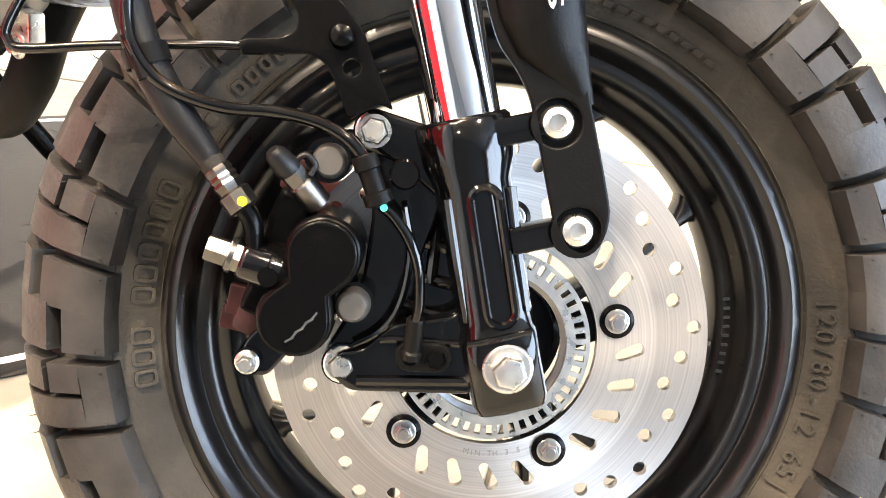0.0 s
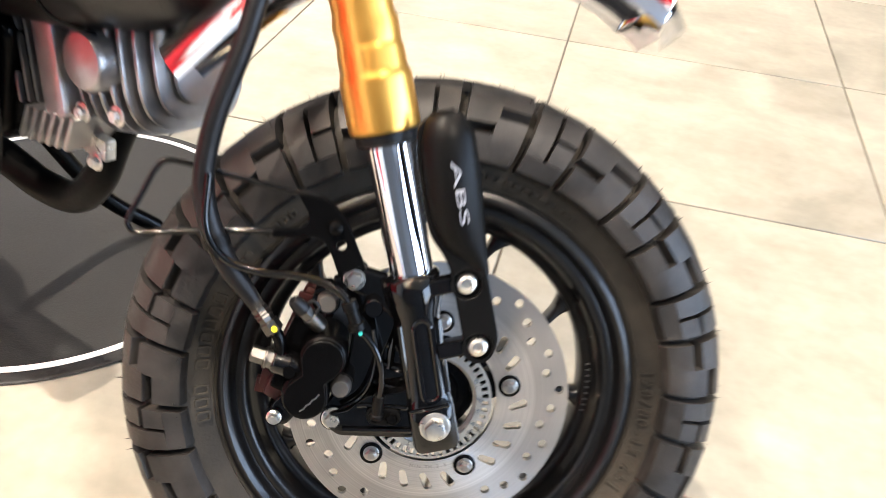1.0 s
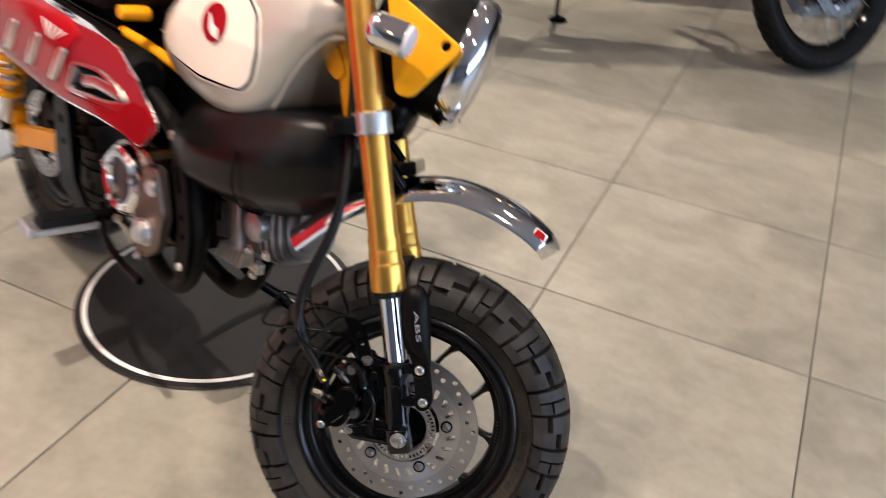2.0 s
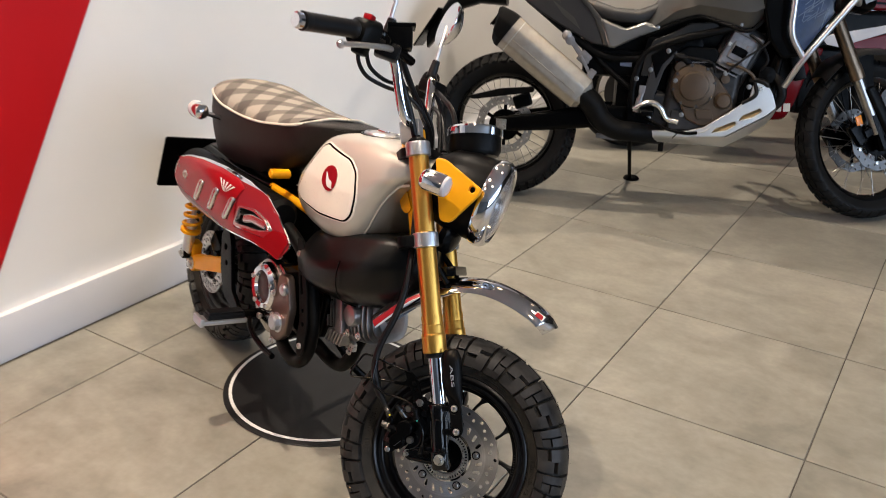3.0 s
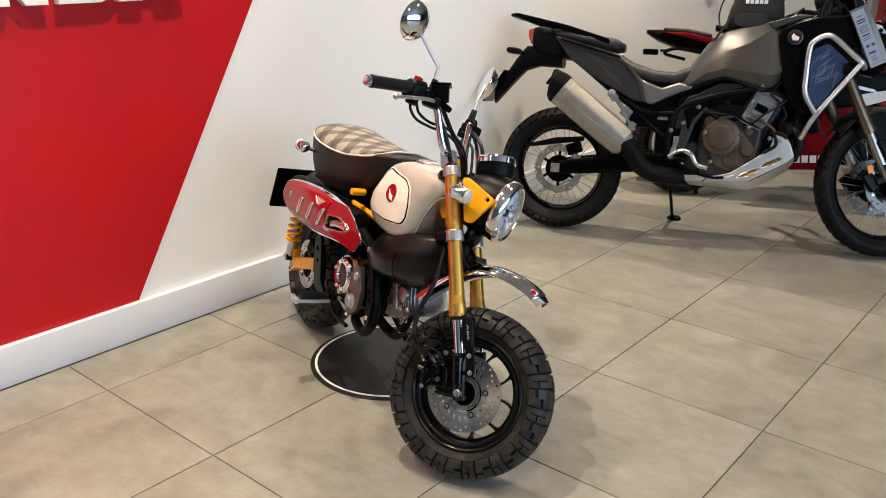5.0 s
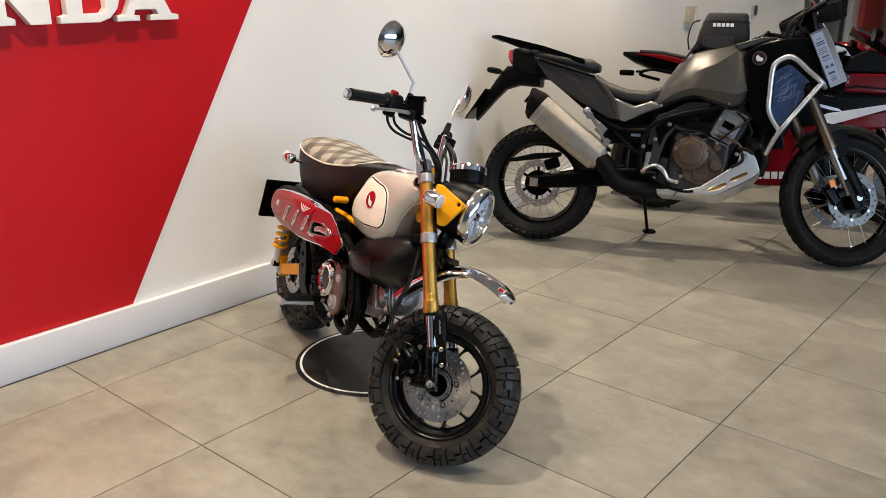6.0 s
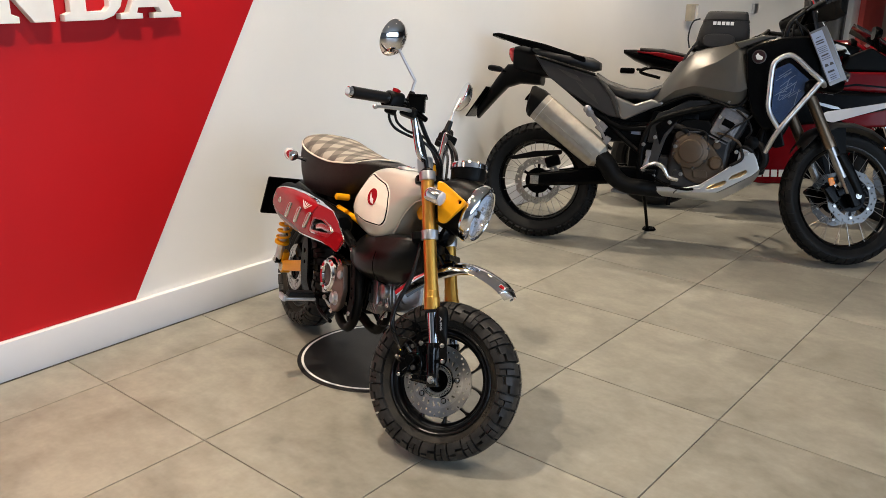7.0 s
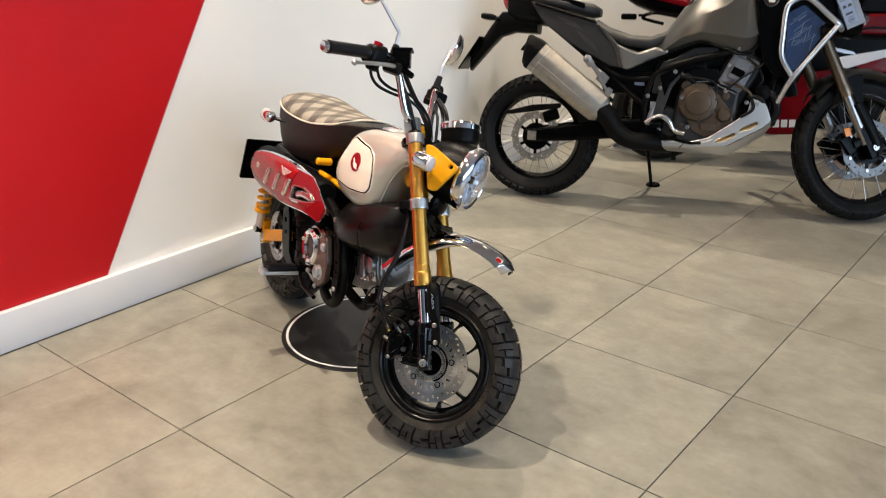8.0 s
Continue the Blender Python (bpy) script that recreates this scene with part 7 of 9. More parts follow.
twin("cowl_side", [(-0.57, 1.055), (-0.50, 1.09), (-0.41, 1.118), (-0.265, 1.135), (-0.215, 0.99), (-0.225, 0.895), (-0.30, 0.80), (-0.375, 0.685), (-0.45, 0.665), (-0.51, 0.74), (-0.545, 0.86)], 0.15, 0.205, M_SATIN, adv, "black front side cowl", 0.012)
twin("tank_top_cover", [(-0.625, 1.088), (-0.49, 1.130), (-0.42, 1.126), (-0.50, 1.100), (-0.60, 1.060)], 0.10, 0.172, M_GREYPAINT, adv, "matt grey strip ahead of the tank", 0.006, 0.008)
twin("cowl_graphic", [(-0.425, 0.965), (-0.36, 1.0), (-0.245, 0.905), (-0.375, 0.70), (-0.42, 0.76)], 0.2, 0.211, M_BLUE, adv, "dark blue printed cowl panel", 0.003)
rnd = random.Random(11)
for k in range(20):
    x0, z0 = -0.405 + 0.10 * rnd.random(), 0.83 + 0.12 * rnd.random()
    ang = rnd.choice((38, 42, 18, 80, 35))
    ln = 0.03 + 0.05 * rnd.random()
    part("graphic_line", box((ln, 0.0012, 0.0028), (max(-0.392, min(-0.31, x0)), -0.2117, z0), 0, (0, -ang, 0)), M_GREYLINE, adv)
part("cowl_nose", loft([[V(x, u, z + v) for u, v in oval(w, h, 3, 28)] for x, z, w, h in ((-0.42, 1.02, 0.15, 0.09), (-0.30, 1.02, 0.155, 0.12), (-0.20, 0.99, 0.14, 0.12), (-0.12, 0.95, 0.10, 0.09), (-0.08, 0.93, 0.06, 0.05))]), M_SATIN, adv, "black nose cowl", angle=45)
part("headlamp", join(box((0.03, 0.12, 0.05), (-0.085, -0.07, 0.95), 0.012, (0, 20, -20)), box((0.03, 0.12, 0.05), (-0.085, 0.07, 0.95), 0.012, (0, 20, 20))), M_CLOUDY, adv)
part("fog_lamp", lathe([(0.02, -0.05), (0.036, -0.035), (0.04, 0.0), (0.037, 0.004), (0, 0.004)], axis_frame((-0.23, -0.21, 0.885), (0.2, -0.23, 0.87)), 28), M_PLASTIC, adv, "round black auxiliary lamp")
scr = part("windscreen", loft([[V(x + 0.08 * (abs(u) / 0.15) ** 2 * -1, u, z) for u in [-0.15 * w + 0.3 * w * k / 12 for k in range(13)]] + [V(x - 0.005 - 0.08 * (abs(u) / 0.15) ** 2, u, z) for u in [0.15 * w - 0.3 * w * k / 12 for k in range(13)]] for x, z, w in ((-0.10, 0.98, 1.0), (-0.16, 1.12, 1.0), (-0.225, 1.28, 0.85), (-0.255, 1.38, 0.7))]), M_CLOUDY, adv, "smoked windscreen", angle=60)
part("screen_edge", tube([(-0.12, -0.14, 1.0), (-0.19, -0.145, 1.14), (-0.275, -0.13, 1.29), (-0.30, -0.10, 1.37)], 0.006, 8), M_CHROME, scr)

# crash bars
for s in (-1, 1):
    y = s * 0.262
    part("crash_bar", join(tube([(-0.425, s * 0.2, 0.56), (-0.385, y, 0.665), (-0.295, y, 0.80), (-0.215, y, 0.915)], 0.0125, 12), tube([(-0.378, y, 0.672), (-0.436, y, 0.765), (-0.443, y, 0.86), (-0.442, y, 0.965), (-0.425, y, 1.005), (-0.375, y, 1.03), (-0.335, y, 1.015), (-0.27, y, 0.96), (-0.215, y, 0.915), (-0.195, s * 0.22, 0.895)], 0.0125, 12, 6)), M_BRUSHED, adv, "brushed silver crash bar")

# seat and tail
qsec = [(-0.86, 0.86, 0.93, 0.07), (-0.93, 0.80, 0.885, 0.12), (-1.03, 0.775, 0.845, 0.15), (-1.13, 0.78, 0.85, 0.155), (-1.24, 0.80, 0.885, 0.14), (-1.30, 0.83, 0.92, 0.10)]
part("seat", loft([[V(x, u, (z0 + z1) / 2 + v) for u, v in oval(w, (z1 - z0) / 2, 3.4, 28)] for x, z0, z1, w in qsec]), M_SEATBLACK, adv, "stepped black rider seat", angle=60)
part("pillion_seat", loft([[V(x, u, z + v) for u, v in oval(w, h, 3.2, 24)] for x, z, w, h in ((-1.29, 0.955, 0.07, 0.02), (-1.33, 0.962, 0.12, 0.035), (-1.46, 0.985, 0.135, 0.032), (-1.60, 1.01, 0.125, 0.028), (-1.66, 1.02, 0.08, 0.018))]), M_SEATBLACK, adv, "black pillion seat", angle=60)
twin("tail_panel", [(-1.632, 0.999), (-1.503, 0.966), (-1.282, 0.890), (-1.208, 0.796), (-1.150, 0.686), (-1.215, 0.694), (-1.33, 0.752), (-1.446, 0.815), (-1.54, 0.88), (-1.58, 0.925)], 0.12, 0.155, M_DARKGREY, adv, "dark grey tail panel with printed marks", 0.008, 0.012)
for pts in ([(-1.50, 0.93), (-1.40, 0.90), (-1.36, 0.86), (-1.44, 0.89)], [(-1.40, 0.87), (-1.30, 0.80), (-1.27, 0.75), (-1.35, 0.81)], [(-1.42, 0.935), (-1.32, 0.905), (-1.33, 0.895), (-1.41, 0.92)]):
    part("panel_mark", slab(pts, -0.1545, -0.1562, 0.0, 0.002), M_GREYPAINT, adv)
for s in (-1, 1):
    part("grab_rail", tube([(-1.30, s * 0.155, 0.905), (-1.45, s * 0.165, 0.945), (-1.60, s * 0.16, 0.985)], 0.008, 10), M_PLASTIC, adv, "black grab rail")
part("luggage_rack", join(slab([(-1.88, 1.098), (-1.84, 1.108), (-1.58, 1.055), (-1.36, 0.992), (-1.36, 0.965), (-1.56, 1.02), (-1.75, 1.055)], -0.13, -0.105, 0.004), slab([(-1.88, 1.098), (-1.84, 1.108), (-1.58, 1.055), (-1.36, 0.992), (-1.36, 0.965), (-1.56, 1.02), (-1.75, 1.055)], 0.105, 0.13, 0.004), *[box((0.03, 0.22, 0.016), (x, 0, z), 0.004, (0, 12, 0)) for x, z in ((-1.86, 1.095), (-1.76, 1.078), (-1.66, 1.057), (-1.56, 1.035))]), M_SATIN, adv, "black luggage rack")
part("tail_unit", loft([[V(x, u, z + v) for u, v in oval(w, h, 3, 24)] for x, z, w, h in ((-1.45, 0.93, 0.12, 0.06), (-1.60, 0.955, 0.115, 0.07), (-1.72, 0.975, 0.095, 0.075), (-1.76, 0.985, 0.07, 0.06))]), M_PLASTIC, adv, "black tail unit", angle=50)
part("tail_lamp", loft([[V(x, u, z + v) for u, v in oval(w, h, 3, 20)] for x, z, w, h in ((-1.75, 0.995, 0.065, 0.045), (-1.775, 1.0, 0.06, 0.04), (-1.79, 1.01, 0.045, 0.025))]), M_REDLENS, adv, "red tail lamp")
part("plate_hanger", loft([[V(x, u, z + v) for u, v in oval(w, h, 3, 20)] for x, z, w, h in ((-1.60, 0.885, 0.08, 0.045), (-1.72, 0.90, 0.07, 0.055), (-1.795, 0.885, 0.065, 0.065), (-1.85, 0.82, 0.06, 0.06), (-1.95, 0.68, 0.055, 0.038))]), M_PLASTIC, adv, "black number plate hanger", angle=50)
part("number_plate", box((0.008, 0.22, 0.20), (-1.945, 0, 0.735), 0.003, (0, 33, 0)), M_SATIN, adv, "blank black number plate holder")
for s in (-1, 1):
    part("rear_indicator", join(rod((-1.80, s * 0.05, 0.905), (-1.83, s * 0.13, 0.915), 0.008, seg=10), loft([[V(-1.835 + u * 1.5, s * (0.13 + t), 0.915 + v - u * 0.15) for u, v in oval(w, w * 0.62, 3.0, 16)] for t, w in ((0.0, 0.015), (0.02, 0.026), (0.05, 0.026), (0.062, 0.015))])), M_PLASTIC, adv, "black rear indicator")

# exhaust
a, b = V(-1.23, -0.215, 0.475), V(-1.575, -0.245, 0.735)
fwd = (b - a).normalized()
sd = V(0, 1, 0)
up = fwd.cross(sd).normalized()
if up.z < 0:
    up = -up
HEX = [(-0.054, 0.028), (-0.028, 0.076), (0.036, 0.076), (0.056, 0.045), (0.056, -0.045), (0.03, -0.074), (-0.034, -0.074), (-0.056, -0.040)]
HEX = rounded(HEX, 0.009, 3)
sil_rings = [[a.lerp(b, t) + sd * (u * k) + up * (v * k) for u, v in HEX] for t, k in ((0.0, 0.72), (0.05, 0.95), (0.25, 1.0), (0.97, 1.0), (1.0, 0.98))]
asil = part("silencer", loft(sil_rings), M_TITAN, adv, "brushed steel silencer with a black end cap", angle=22)
part("end_cap", loft([[b + fwd * (t + sl * v) + sd * (u * k) + up * (v * k) for u, v in HEX] for t, k, sl in ((-0.012, 1.035, 0.0), (0.012, 1.03, 0.1), (0.05, 0.86, 0.32), (0.058, 0.7, 0.32))]), M_PLASTIC, asil, "black angular silencer end cap", angle=22)
part("cap_outlet", lathe([(0.026, 0), (0.028, 0.004), (0.024, 0.006), (0.022, -0.01), (0, -0.01)], axis_frame(b + fwd * 0.066, b + fwd), 24), M_SATIN, asil)
part("silencer_band", loft([[a.lerp(b, t) + sd * u + up * v for u, v in [(x * 1.02, y * 1.02) for x, y in HEX]] for t in (0.90, 0.905)]), M_BRUSHED, asil)
part("silencer_crease", tube([a.lerp(b, 0.1) - sd * 0.0555 + up * -0.012, a.lerp(b, 0.9) - sd * 0.0555 + up * -0.012], 0.0018, 6), M_TITAN, asil)
part("silencer_bracket", join(box((0.10, 0.02, 0.014), (-1.235, -0.175, 0.60), 0.003, (0, 58, 0)), box((0.03, 0.03, 0.05), (-1.212, -0.178, 0.565), 0.005, (0, 30, 0)), lathe([(0.02, 0), (0.021, 0.006), (0.012, 0.012), (0, 0.013)], axis_frame((-1.325, -0.165, 0.725), (-1.325, -1, 0.725)), 20), box((0.13, 0.012, 0.022), (-1.27, -0.16, 0.66), 0.003, (0, 52, 0)), hexbolt((-1.31, -0.17, 0.705), (0, -1, 0), 0.014), box((0.05, 0.02, 0.05), (-1.245, -0.165, 0.635), 0.004, (0, 40, 0))), M_CASE, adv, "grey silencer bracket")
part("exhaust_pipe", tube([a + fwd * 0.05, V(-1.20, -0.21, 0.45), V(-1.155, -0.205, 0.385), V(-1.09, -0.20, 0.345), V(-1.0, -0.185, 0.335), V(-0.9, -0.1, 0.32)], [0.052, 0.05, 0.046, 0.043, 0.042, 0.04], 18), M_EXHAUST, adv, "black exhaust pipe cover")

# frame, engine, skid plate
for s in (-1, 1):
    part("frame_rail", join(tube([(-0.40, s * 0.06, 0.96), (-0.62, s * 0.16, 0.80), (-0.85, s * 0.17, 0.73), (-0.99, s * 0.155, 0.66), (-1.03, s * 0.15, 0.5), (-1.0, s * 0.14, 0.36)], 0.017, 12), tube([(-1.0, s * 0.14, 0.64), (-1.2, s * 0.13, 0.66), (-1.5, s * 0.11, 0.87)], 0.017, 10), tube([(-1.02, s * 0.14, 0.50), (-1.15, s * 0.13, 0.60), (-1.24, s * 0.13, 0.70)], 0.012, 10), tube([(-0.36, s * 0.05, 0.88), (-0.44, s * 0.12, 0.66), (-0.47, s * 0.13, 0.45), (-0.6, s * 0.12, 0.33)], 0.015, 12)), M_PLASTIC, adv, "black steel frame rail")
    part("swing_arm", join(loft([[V(x, s * y + u, z + v) for u, v in oval(0.018, h, 4, 18)] for x, y, z, h in ((-0.98, 0.10, 0.40, 0.045), (-1.20, 0.115, 0.385, 0.05), (-1.40, 0.12, 0.355, 0.042), (-1.58, 0.12, 0.332, 0.034), (-1.62, 0.12, 0.328, 0.03))])), M_SATIN, adv, "black swing arm")
    part("axle_block", join(box((0.045, 0.012, 0.045), (-1.585, s * 0.14, 0.331), 0.002), lathe([(0.013, 0), (0.013, 0.006), (0.006, 0.007), (0.005, 0.003), (0, 0.003)], axis_frame((-1.585, s * 0.146, 0.331), (-1.585, s, 0.331)), 20)), M_STEEL, adv, "square steel axle block")
part("rear_caliper", box((0.08, 0.045, 0.06), (-1.50, -0.085, 0.435), 0.012, (0, -20, 0)), M_SATIN, adv)
part("chain_hugger", loft([[V(x, u, z + v) for u, v in oval(0.075, 0.008, 4, 20)] for x, z in ((-1.20, 0.52), (-1.32, 0.61), (-1.45, 0.66))]), M_PLASTIC, adv)
part("chain_guard", slab([(-1.76, 0.44), (-1.72, 0.43), (-1.45, 0.475), (-1.45, 0.50), (-1.6, 0.485)], -0.1, -0.09, 0.002), M_PLASTIC, adv)
aeng = part("engine_block", join(box((0.30, 0.26, 0.26), (-0.74, -0.01, 0.50), 0.03, (0, 5, 0), 3), box((0.20, 0.22, 0.16), (-0.86, -0.01, 0.43), 0.03, (0, 0, 0), 3), box((0.24, 0.22, 0.08), (-0.72, -0.01, 0.37), 0.02)), M_DARKGREY, adv, "dark engine with bronze covers")
part("cylinder", join(box((0.17, 0.24, 0.20), (-0.62, 0, 0.66), 0.02, (0, 24, 0), 3), box((0.15, 0.26, 0.06), (-0.58, 0, 0.76), 0.015, (0, 24, 0))), M_DARKGREY, aeng, "dark grey cylinder block")
ACC = V(-0.781, -0.165, 0.541)
part("clutch_cover", join(lathe([(0.092, -0.05), (0.092, 0.0), (0.087, 0.010), (0.074, 0.014), (0.062, 0.016), (0.059, 0.025), (0.052, 0.029), (0, 0.029)], axis_frame(ACC, ACC + V(0, -1, 0)), 44), slab([(-0.83, 0.47), (-0.80, 0.40), (-0.74, 0.375), (-0.64, 0.375), (-0.60, 0.42), (-0.62, 0.50), (-0.68, 0.575), (-0.72, 0.60)], -0.12, -0.162, 0.008), slab([(-0.765, 0.445), (-0.755, 0.405), (-0.685, 0.405), (-0.695, 0.445)], -0.16, -0.170, 0.003, 0.006)), M_BRONZE, aeng, "bronze clutch cover")
part("water_pump", lathe([(0.036, -0.04), (0.036, 0.0), (0.034, 0.012), (0.028, 0.018), (0.026, 0.026), (0, 0.028)], axis_frame((-0.655, -0.162, 0.485), (-0.655, -1, 0.485)), 32), M_BRONZE, aeng, "round bronze pump cover")
part("head_cover", box((0.12, 0.04, 0.15), (-0.615, -0.14, 0.685), 0.010, (0, 24, 0), 3), M_CASE, aeng, "grey cast cam cover")
part("cover_pad", box((0.075, 0.014, 0.075), (-0.612, -0.163, 0.685), 0.006, (0, 24, 0)), M_CASE, aeng)
part("cover_rib", box((0.13, 0.03, 0.016), (-0.58, -0.155, 0.755), 0.004, (0, 24, 0)), M_CASE, aeng)
for i in range(3):
    part("cover_rib", box((0.10, 0.012, 0.006), (-0.655 + 0.012 * i, -0.162, 0.605 + 0.012 * i), 0.002, (0, 24, 0)), M_CASE, aeng)
part("cover_plug", rod((-0.575, -0.15, 0.70), (-0.575, -0.178, 0.70), 0.013, seg=16, bevel=0.002), M_CASE, aeng)
part("cover_plug", rod((-0.655, -0.15, 0.72), (-0.655, -0.176, 0.72), 0.009, seg=14, bevel=0.002), M_STEEL, aeng)
part("head_label", box((0.06, 0.004, 0.035), (-0.612, -0.1715, 0.688), 0.002, (0, 24, 0)), M_SATIN, aeng)
for i in range(8):
    a2 = 2 * math.pi * i / 8 + 0.2
    part("cover_bolt", hexbolt((-0.781 + 0.084 * math.cos(a2), -0.174, 0.541 + 0.084 * math.sin(a2)), (0, -1, 0), 0.0055), M_DARKSTEEL, aeng)
for pts, r in (([(-0.80, -0.14, 0.62), (-0.84, -0.17, 0.66), (-0.9, -0.16, 0.66)], 0.014), ([(-0.50, -0.1, 0.60), (-0.44, -0.15, 0.58), (-0.42, -0.14, 0.5), (-0.5, -0.12, 0.42)], 0.02), ([(-0.56, -0.17, 0.58), (-0.50, -0.18, 0.57), (-0.47, -0.16, 0.53)], 0.012), ([(-0.58, -0.18, 0.48), (-0.53, -0.19, 0.52), (-0.54, -0.18, 0.57)], 0.008)):
    part("coolant_hose", tube(pts, r, 12), M_HOSE, aeng)
part("inner_fender", join(slab([(-0.46, 0.53), (-0.39, 0.57), (-0.33, 0.66), (-0.29, 0.78), (-0.40, 0.80), (-0.48, 0.6)], -0.11, 0.11, 0.02, 0.03)), M_PLASTIC, adv, "black inner fender")
part("throttle_cover", slab([(-0.86, 0.61), (-0.88, 0.66), (-0.82, 0.705), (-0.70, 0.70), (-0.68, 0.65), (-0.74, 0.62)], -0.15, -0.11, 0.008, 0.012), M_PLASTIC, adv, "black plastic intake cover")
part("cover_line", box((0.11, 0.003, 0.004), (-0.78, -0.151, 0.638), 0.0, (0, -4, 0)), M_CASE, adv)
twin("frame_beam", [(-1.003, 0.570), (-0.963, 0.573), (-0.915, 0.652), (-0.853, 0.732), (-0.701, 0.780), (-0.718, 0.804), (-0.820, 0.796), (-0.913, 0.741), (-0.962, 0.724), (-0.991, 0.653)], -0.152, -0.172, M_FRAMEPAINT, adv, "broad dark grey frame beam under the tank", 0.005, 0.012)
SPAR = rounded([(-1.020, 0.570), (-1.008, 0.635), (-0.985, 0.735), (-0.935, 0.735), (-0.962, 0.650), (-0.948, 0.572), (-0.925, 0.505), (-0.975, 0.465), (-1.012, 0.505)], 0.008, 3)
twin("frame_spar", SPAR, -0.146, -0.164, M_SATIN, adv, "broad black frame spar", 0.004, 0.001)
twin("frame_spar", [(-0.845, 0.735), (-0.815, 0.735), (-0.905, 0.612), (-0.922, 0.545), (-0.948, 0.565), (-0.935, 0.625)], -0.150, -0.168, M_SATIN, adv, "broad black frame spar", 0.004, 0.006)
part("pivot_plate", slab([(-1.04, 0.34), (-1.05, 0.50), (-1.02, 0.58), (-0.965, 0.62), (-0.945, 0.52), (-0.93, 0.42), (-0.96, 0.34)], -0.16, -0.145, 0.004, 0.015, [ring_pts(0.02, 20, -1.0, 0.46)[::-1]]), M_SATIN, adv, "black frame pivot plate")
part("pivot_bolt", hexbolt((-1.0, -0.15, 0.46), (0, -1, 0), 0.014, 0.01), M_BOLT, adv)
for x, z in ((-1.02, 0.56), (-0.965, 0.6), (-0.955, 0.40), (-0.90, 0.68), (-0.62, 0.80), (-0.66, 0.60), (-0.56, 0.55), (-0.82, 0.42), (-0.86, 0.56)):
    part("frame_bolt", hexbolt((x, -0.182, z), (0, -1, 0), 0.007, 0.006), M_BOLT, adv)
part("brake_pedal", tube([(-0.97, -0.19, 0.40), (-0.88, -0.2, 0.36), (-0.80, -0.205, 0.345), (-0.75, -0.21, 0.35)], 0.007, 10), M_SATIN, adv, "black brake pedal")
part("brake_cylinder", join(rod((-1.01, -0.17, 0.42), (-0.99, -0.17, 0.50), 0.013, seg=14), box((0.03, 0.02, 0.035), (-0.99, -0.17, 0.515), 0.004)), M_CASE, adv)
part("clutch_cable", tube([(-0.66, -0.18, 0.60), (-0.60, -0.2, 0.66), (-0.50, -0.19, 0.74), (-0.40, -0.16, 0.9)], 0.005, 8), M_HOSE, adv)
part("oil_pipe", tube([(-0.66, -0.175, 0.64), (-0.60, -0.19, 0.625), (-0.555, -0.185, 0.60), (-0.535, -0.175, 0.57)], 0.007, 10), M_BRONZE, adv)
part("starter_boss", lathe([(0.03, -0.03), (0.03, 0.0), (0.024, 0.01), (0, 0.012)], axis_frame((-0.84, -0.15, 0.615), (-0.84, -1, 0.615)), 24), M_BRONZE, adv, "bronze engine boss")
part("starter_boss", lathe([(0.018, -0.03), (0.018, 0.004), (0, 0.006)], axis_frame((-0.655, -0.16, 0.575), (-0.655, -1, 0.575)), 20), M_BRONZE, adv, "bronze engine boss")
part("sump_case", slab([(-0.86, 0.44), (-0.87, 0.35), (-0.62, 0.345), (-0.57, 0.40), (-0.58, 0.46), (-0.70, 0.42)], -0.15, -0.11, 0.008, 0.012), M_DARKGREY, adv, "dark sump casting")
part("radiator", box((0.05, 0.34, 0.28), (-0.40, 0, 0.72), 0.008, (0, -18, 0)), M_SATIN, adv, "black radiator")
part("airbox", box((0.2, 0.28, 0.12), (-0.85, 0, 0.68), 0.03), M_PLASTIC, adv)
# blocks added to keep the gaps between tank, seat and frame dark
part("inner_filler", join(box((0.34, 0.16, 0.30), (-0.72, 0.0, 0.62), 0.03), box((0.20, 0.14, 0.34), (-0.50, 0.02, 0.60), 0.03), box((0.22, 0.14, 0.26), (-0.95, 0.0, 0.5), 0.03), box((0.30, 0.22, 0.12), (-1.1, 0, 0.62), 0.03), box((0.16, 0.2, 0.2), (-1.02, 0, 0.5), 0.03)), M_PLASTIC, adv, "black filler blocks inside the frame")
part("rail_infill", join(box((0.36, 0.20, 0.13), (-0.74, 0, 0.765), 0.03), box((0.36, 0.18, 0.14), (-1.08, 0, 0.715), 0.03), box((0.2, 0.2, 0.12), (-0.9, 0, 0.75), 0.03)), M_PLASTIC, adv, "black filler blocks under the tank and seat")
part("warning_sticker", box((0.05, 0.002, 0.042), (-1.065, -0.125, 0.628), 0.0, (0, 3, 0)), M_PAPER, adv, "small white sticker")
part("frame_cover", slab([(-0.99, 0.47), (-0.955, 0.66), (-0.90, 0.70), (-0.86, 0.68), (-0.91, 0.60), (-0.945, 0.47)], -0.165, -0.18, 0.004, 0.01), M_DARKGREY, adv)
part("wiring", tube([(-0.93, -0.17, 0.70), (-0.86, -0.18, 0.66), (-0.80, -0.185, 0.655), (-0.72, -0.18, 0.64), (-0.70, -0.17, 0.60)], 0.005, 8), M_HOSE, adv, "black wiring loom")
part("wiring", tube([(-0.52, -0.17, 0.62), (-0.50, -0.185, 0.66), (-0.53, -0.18, 0.72), (-0.58, -0.17, 0.76)], 0.006, 8), M_HOSE, adv, "black wiring loom")
part("frame_gusset", slab([(-0.97, 0.66), (-0.90, 0.705), (-0.83, 0.715), (-0.86, 0.69), (-0.92, 0.62), (-0.94, 0.56)], -0.172, -0.182, 0.003, 0.008), M_SATIN, adv, "black frame gusset")
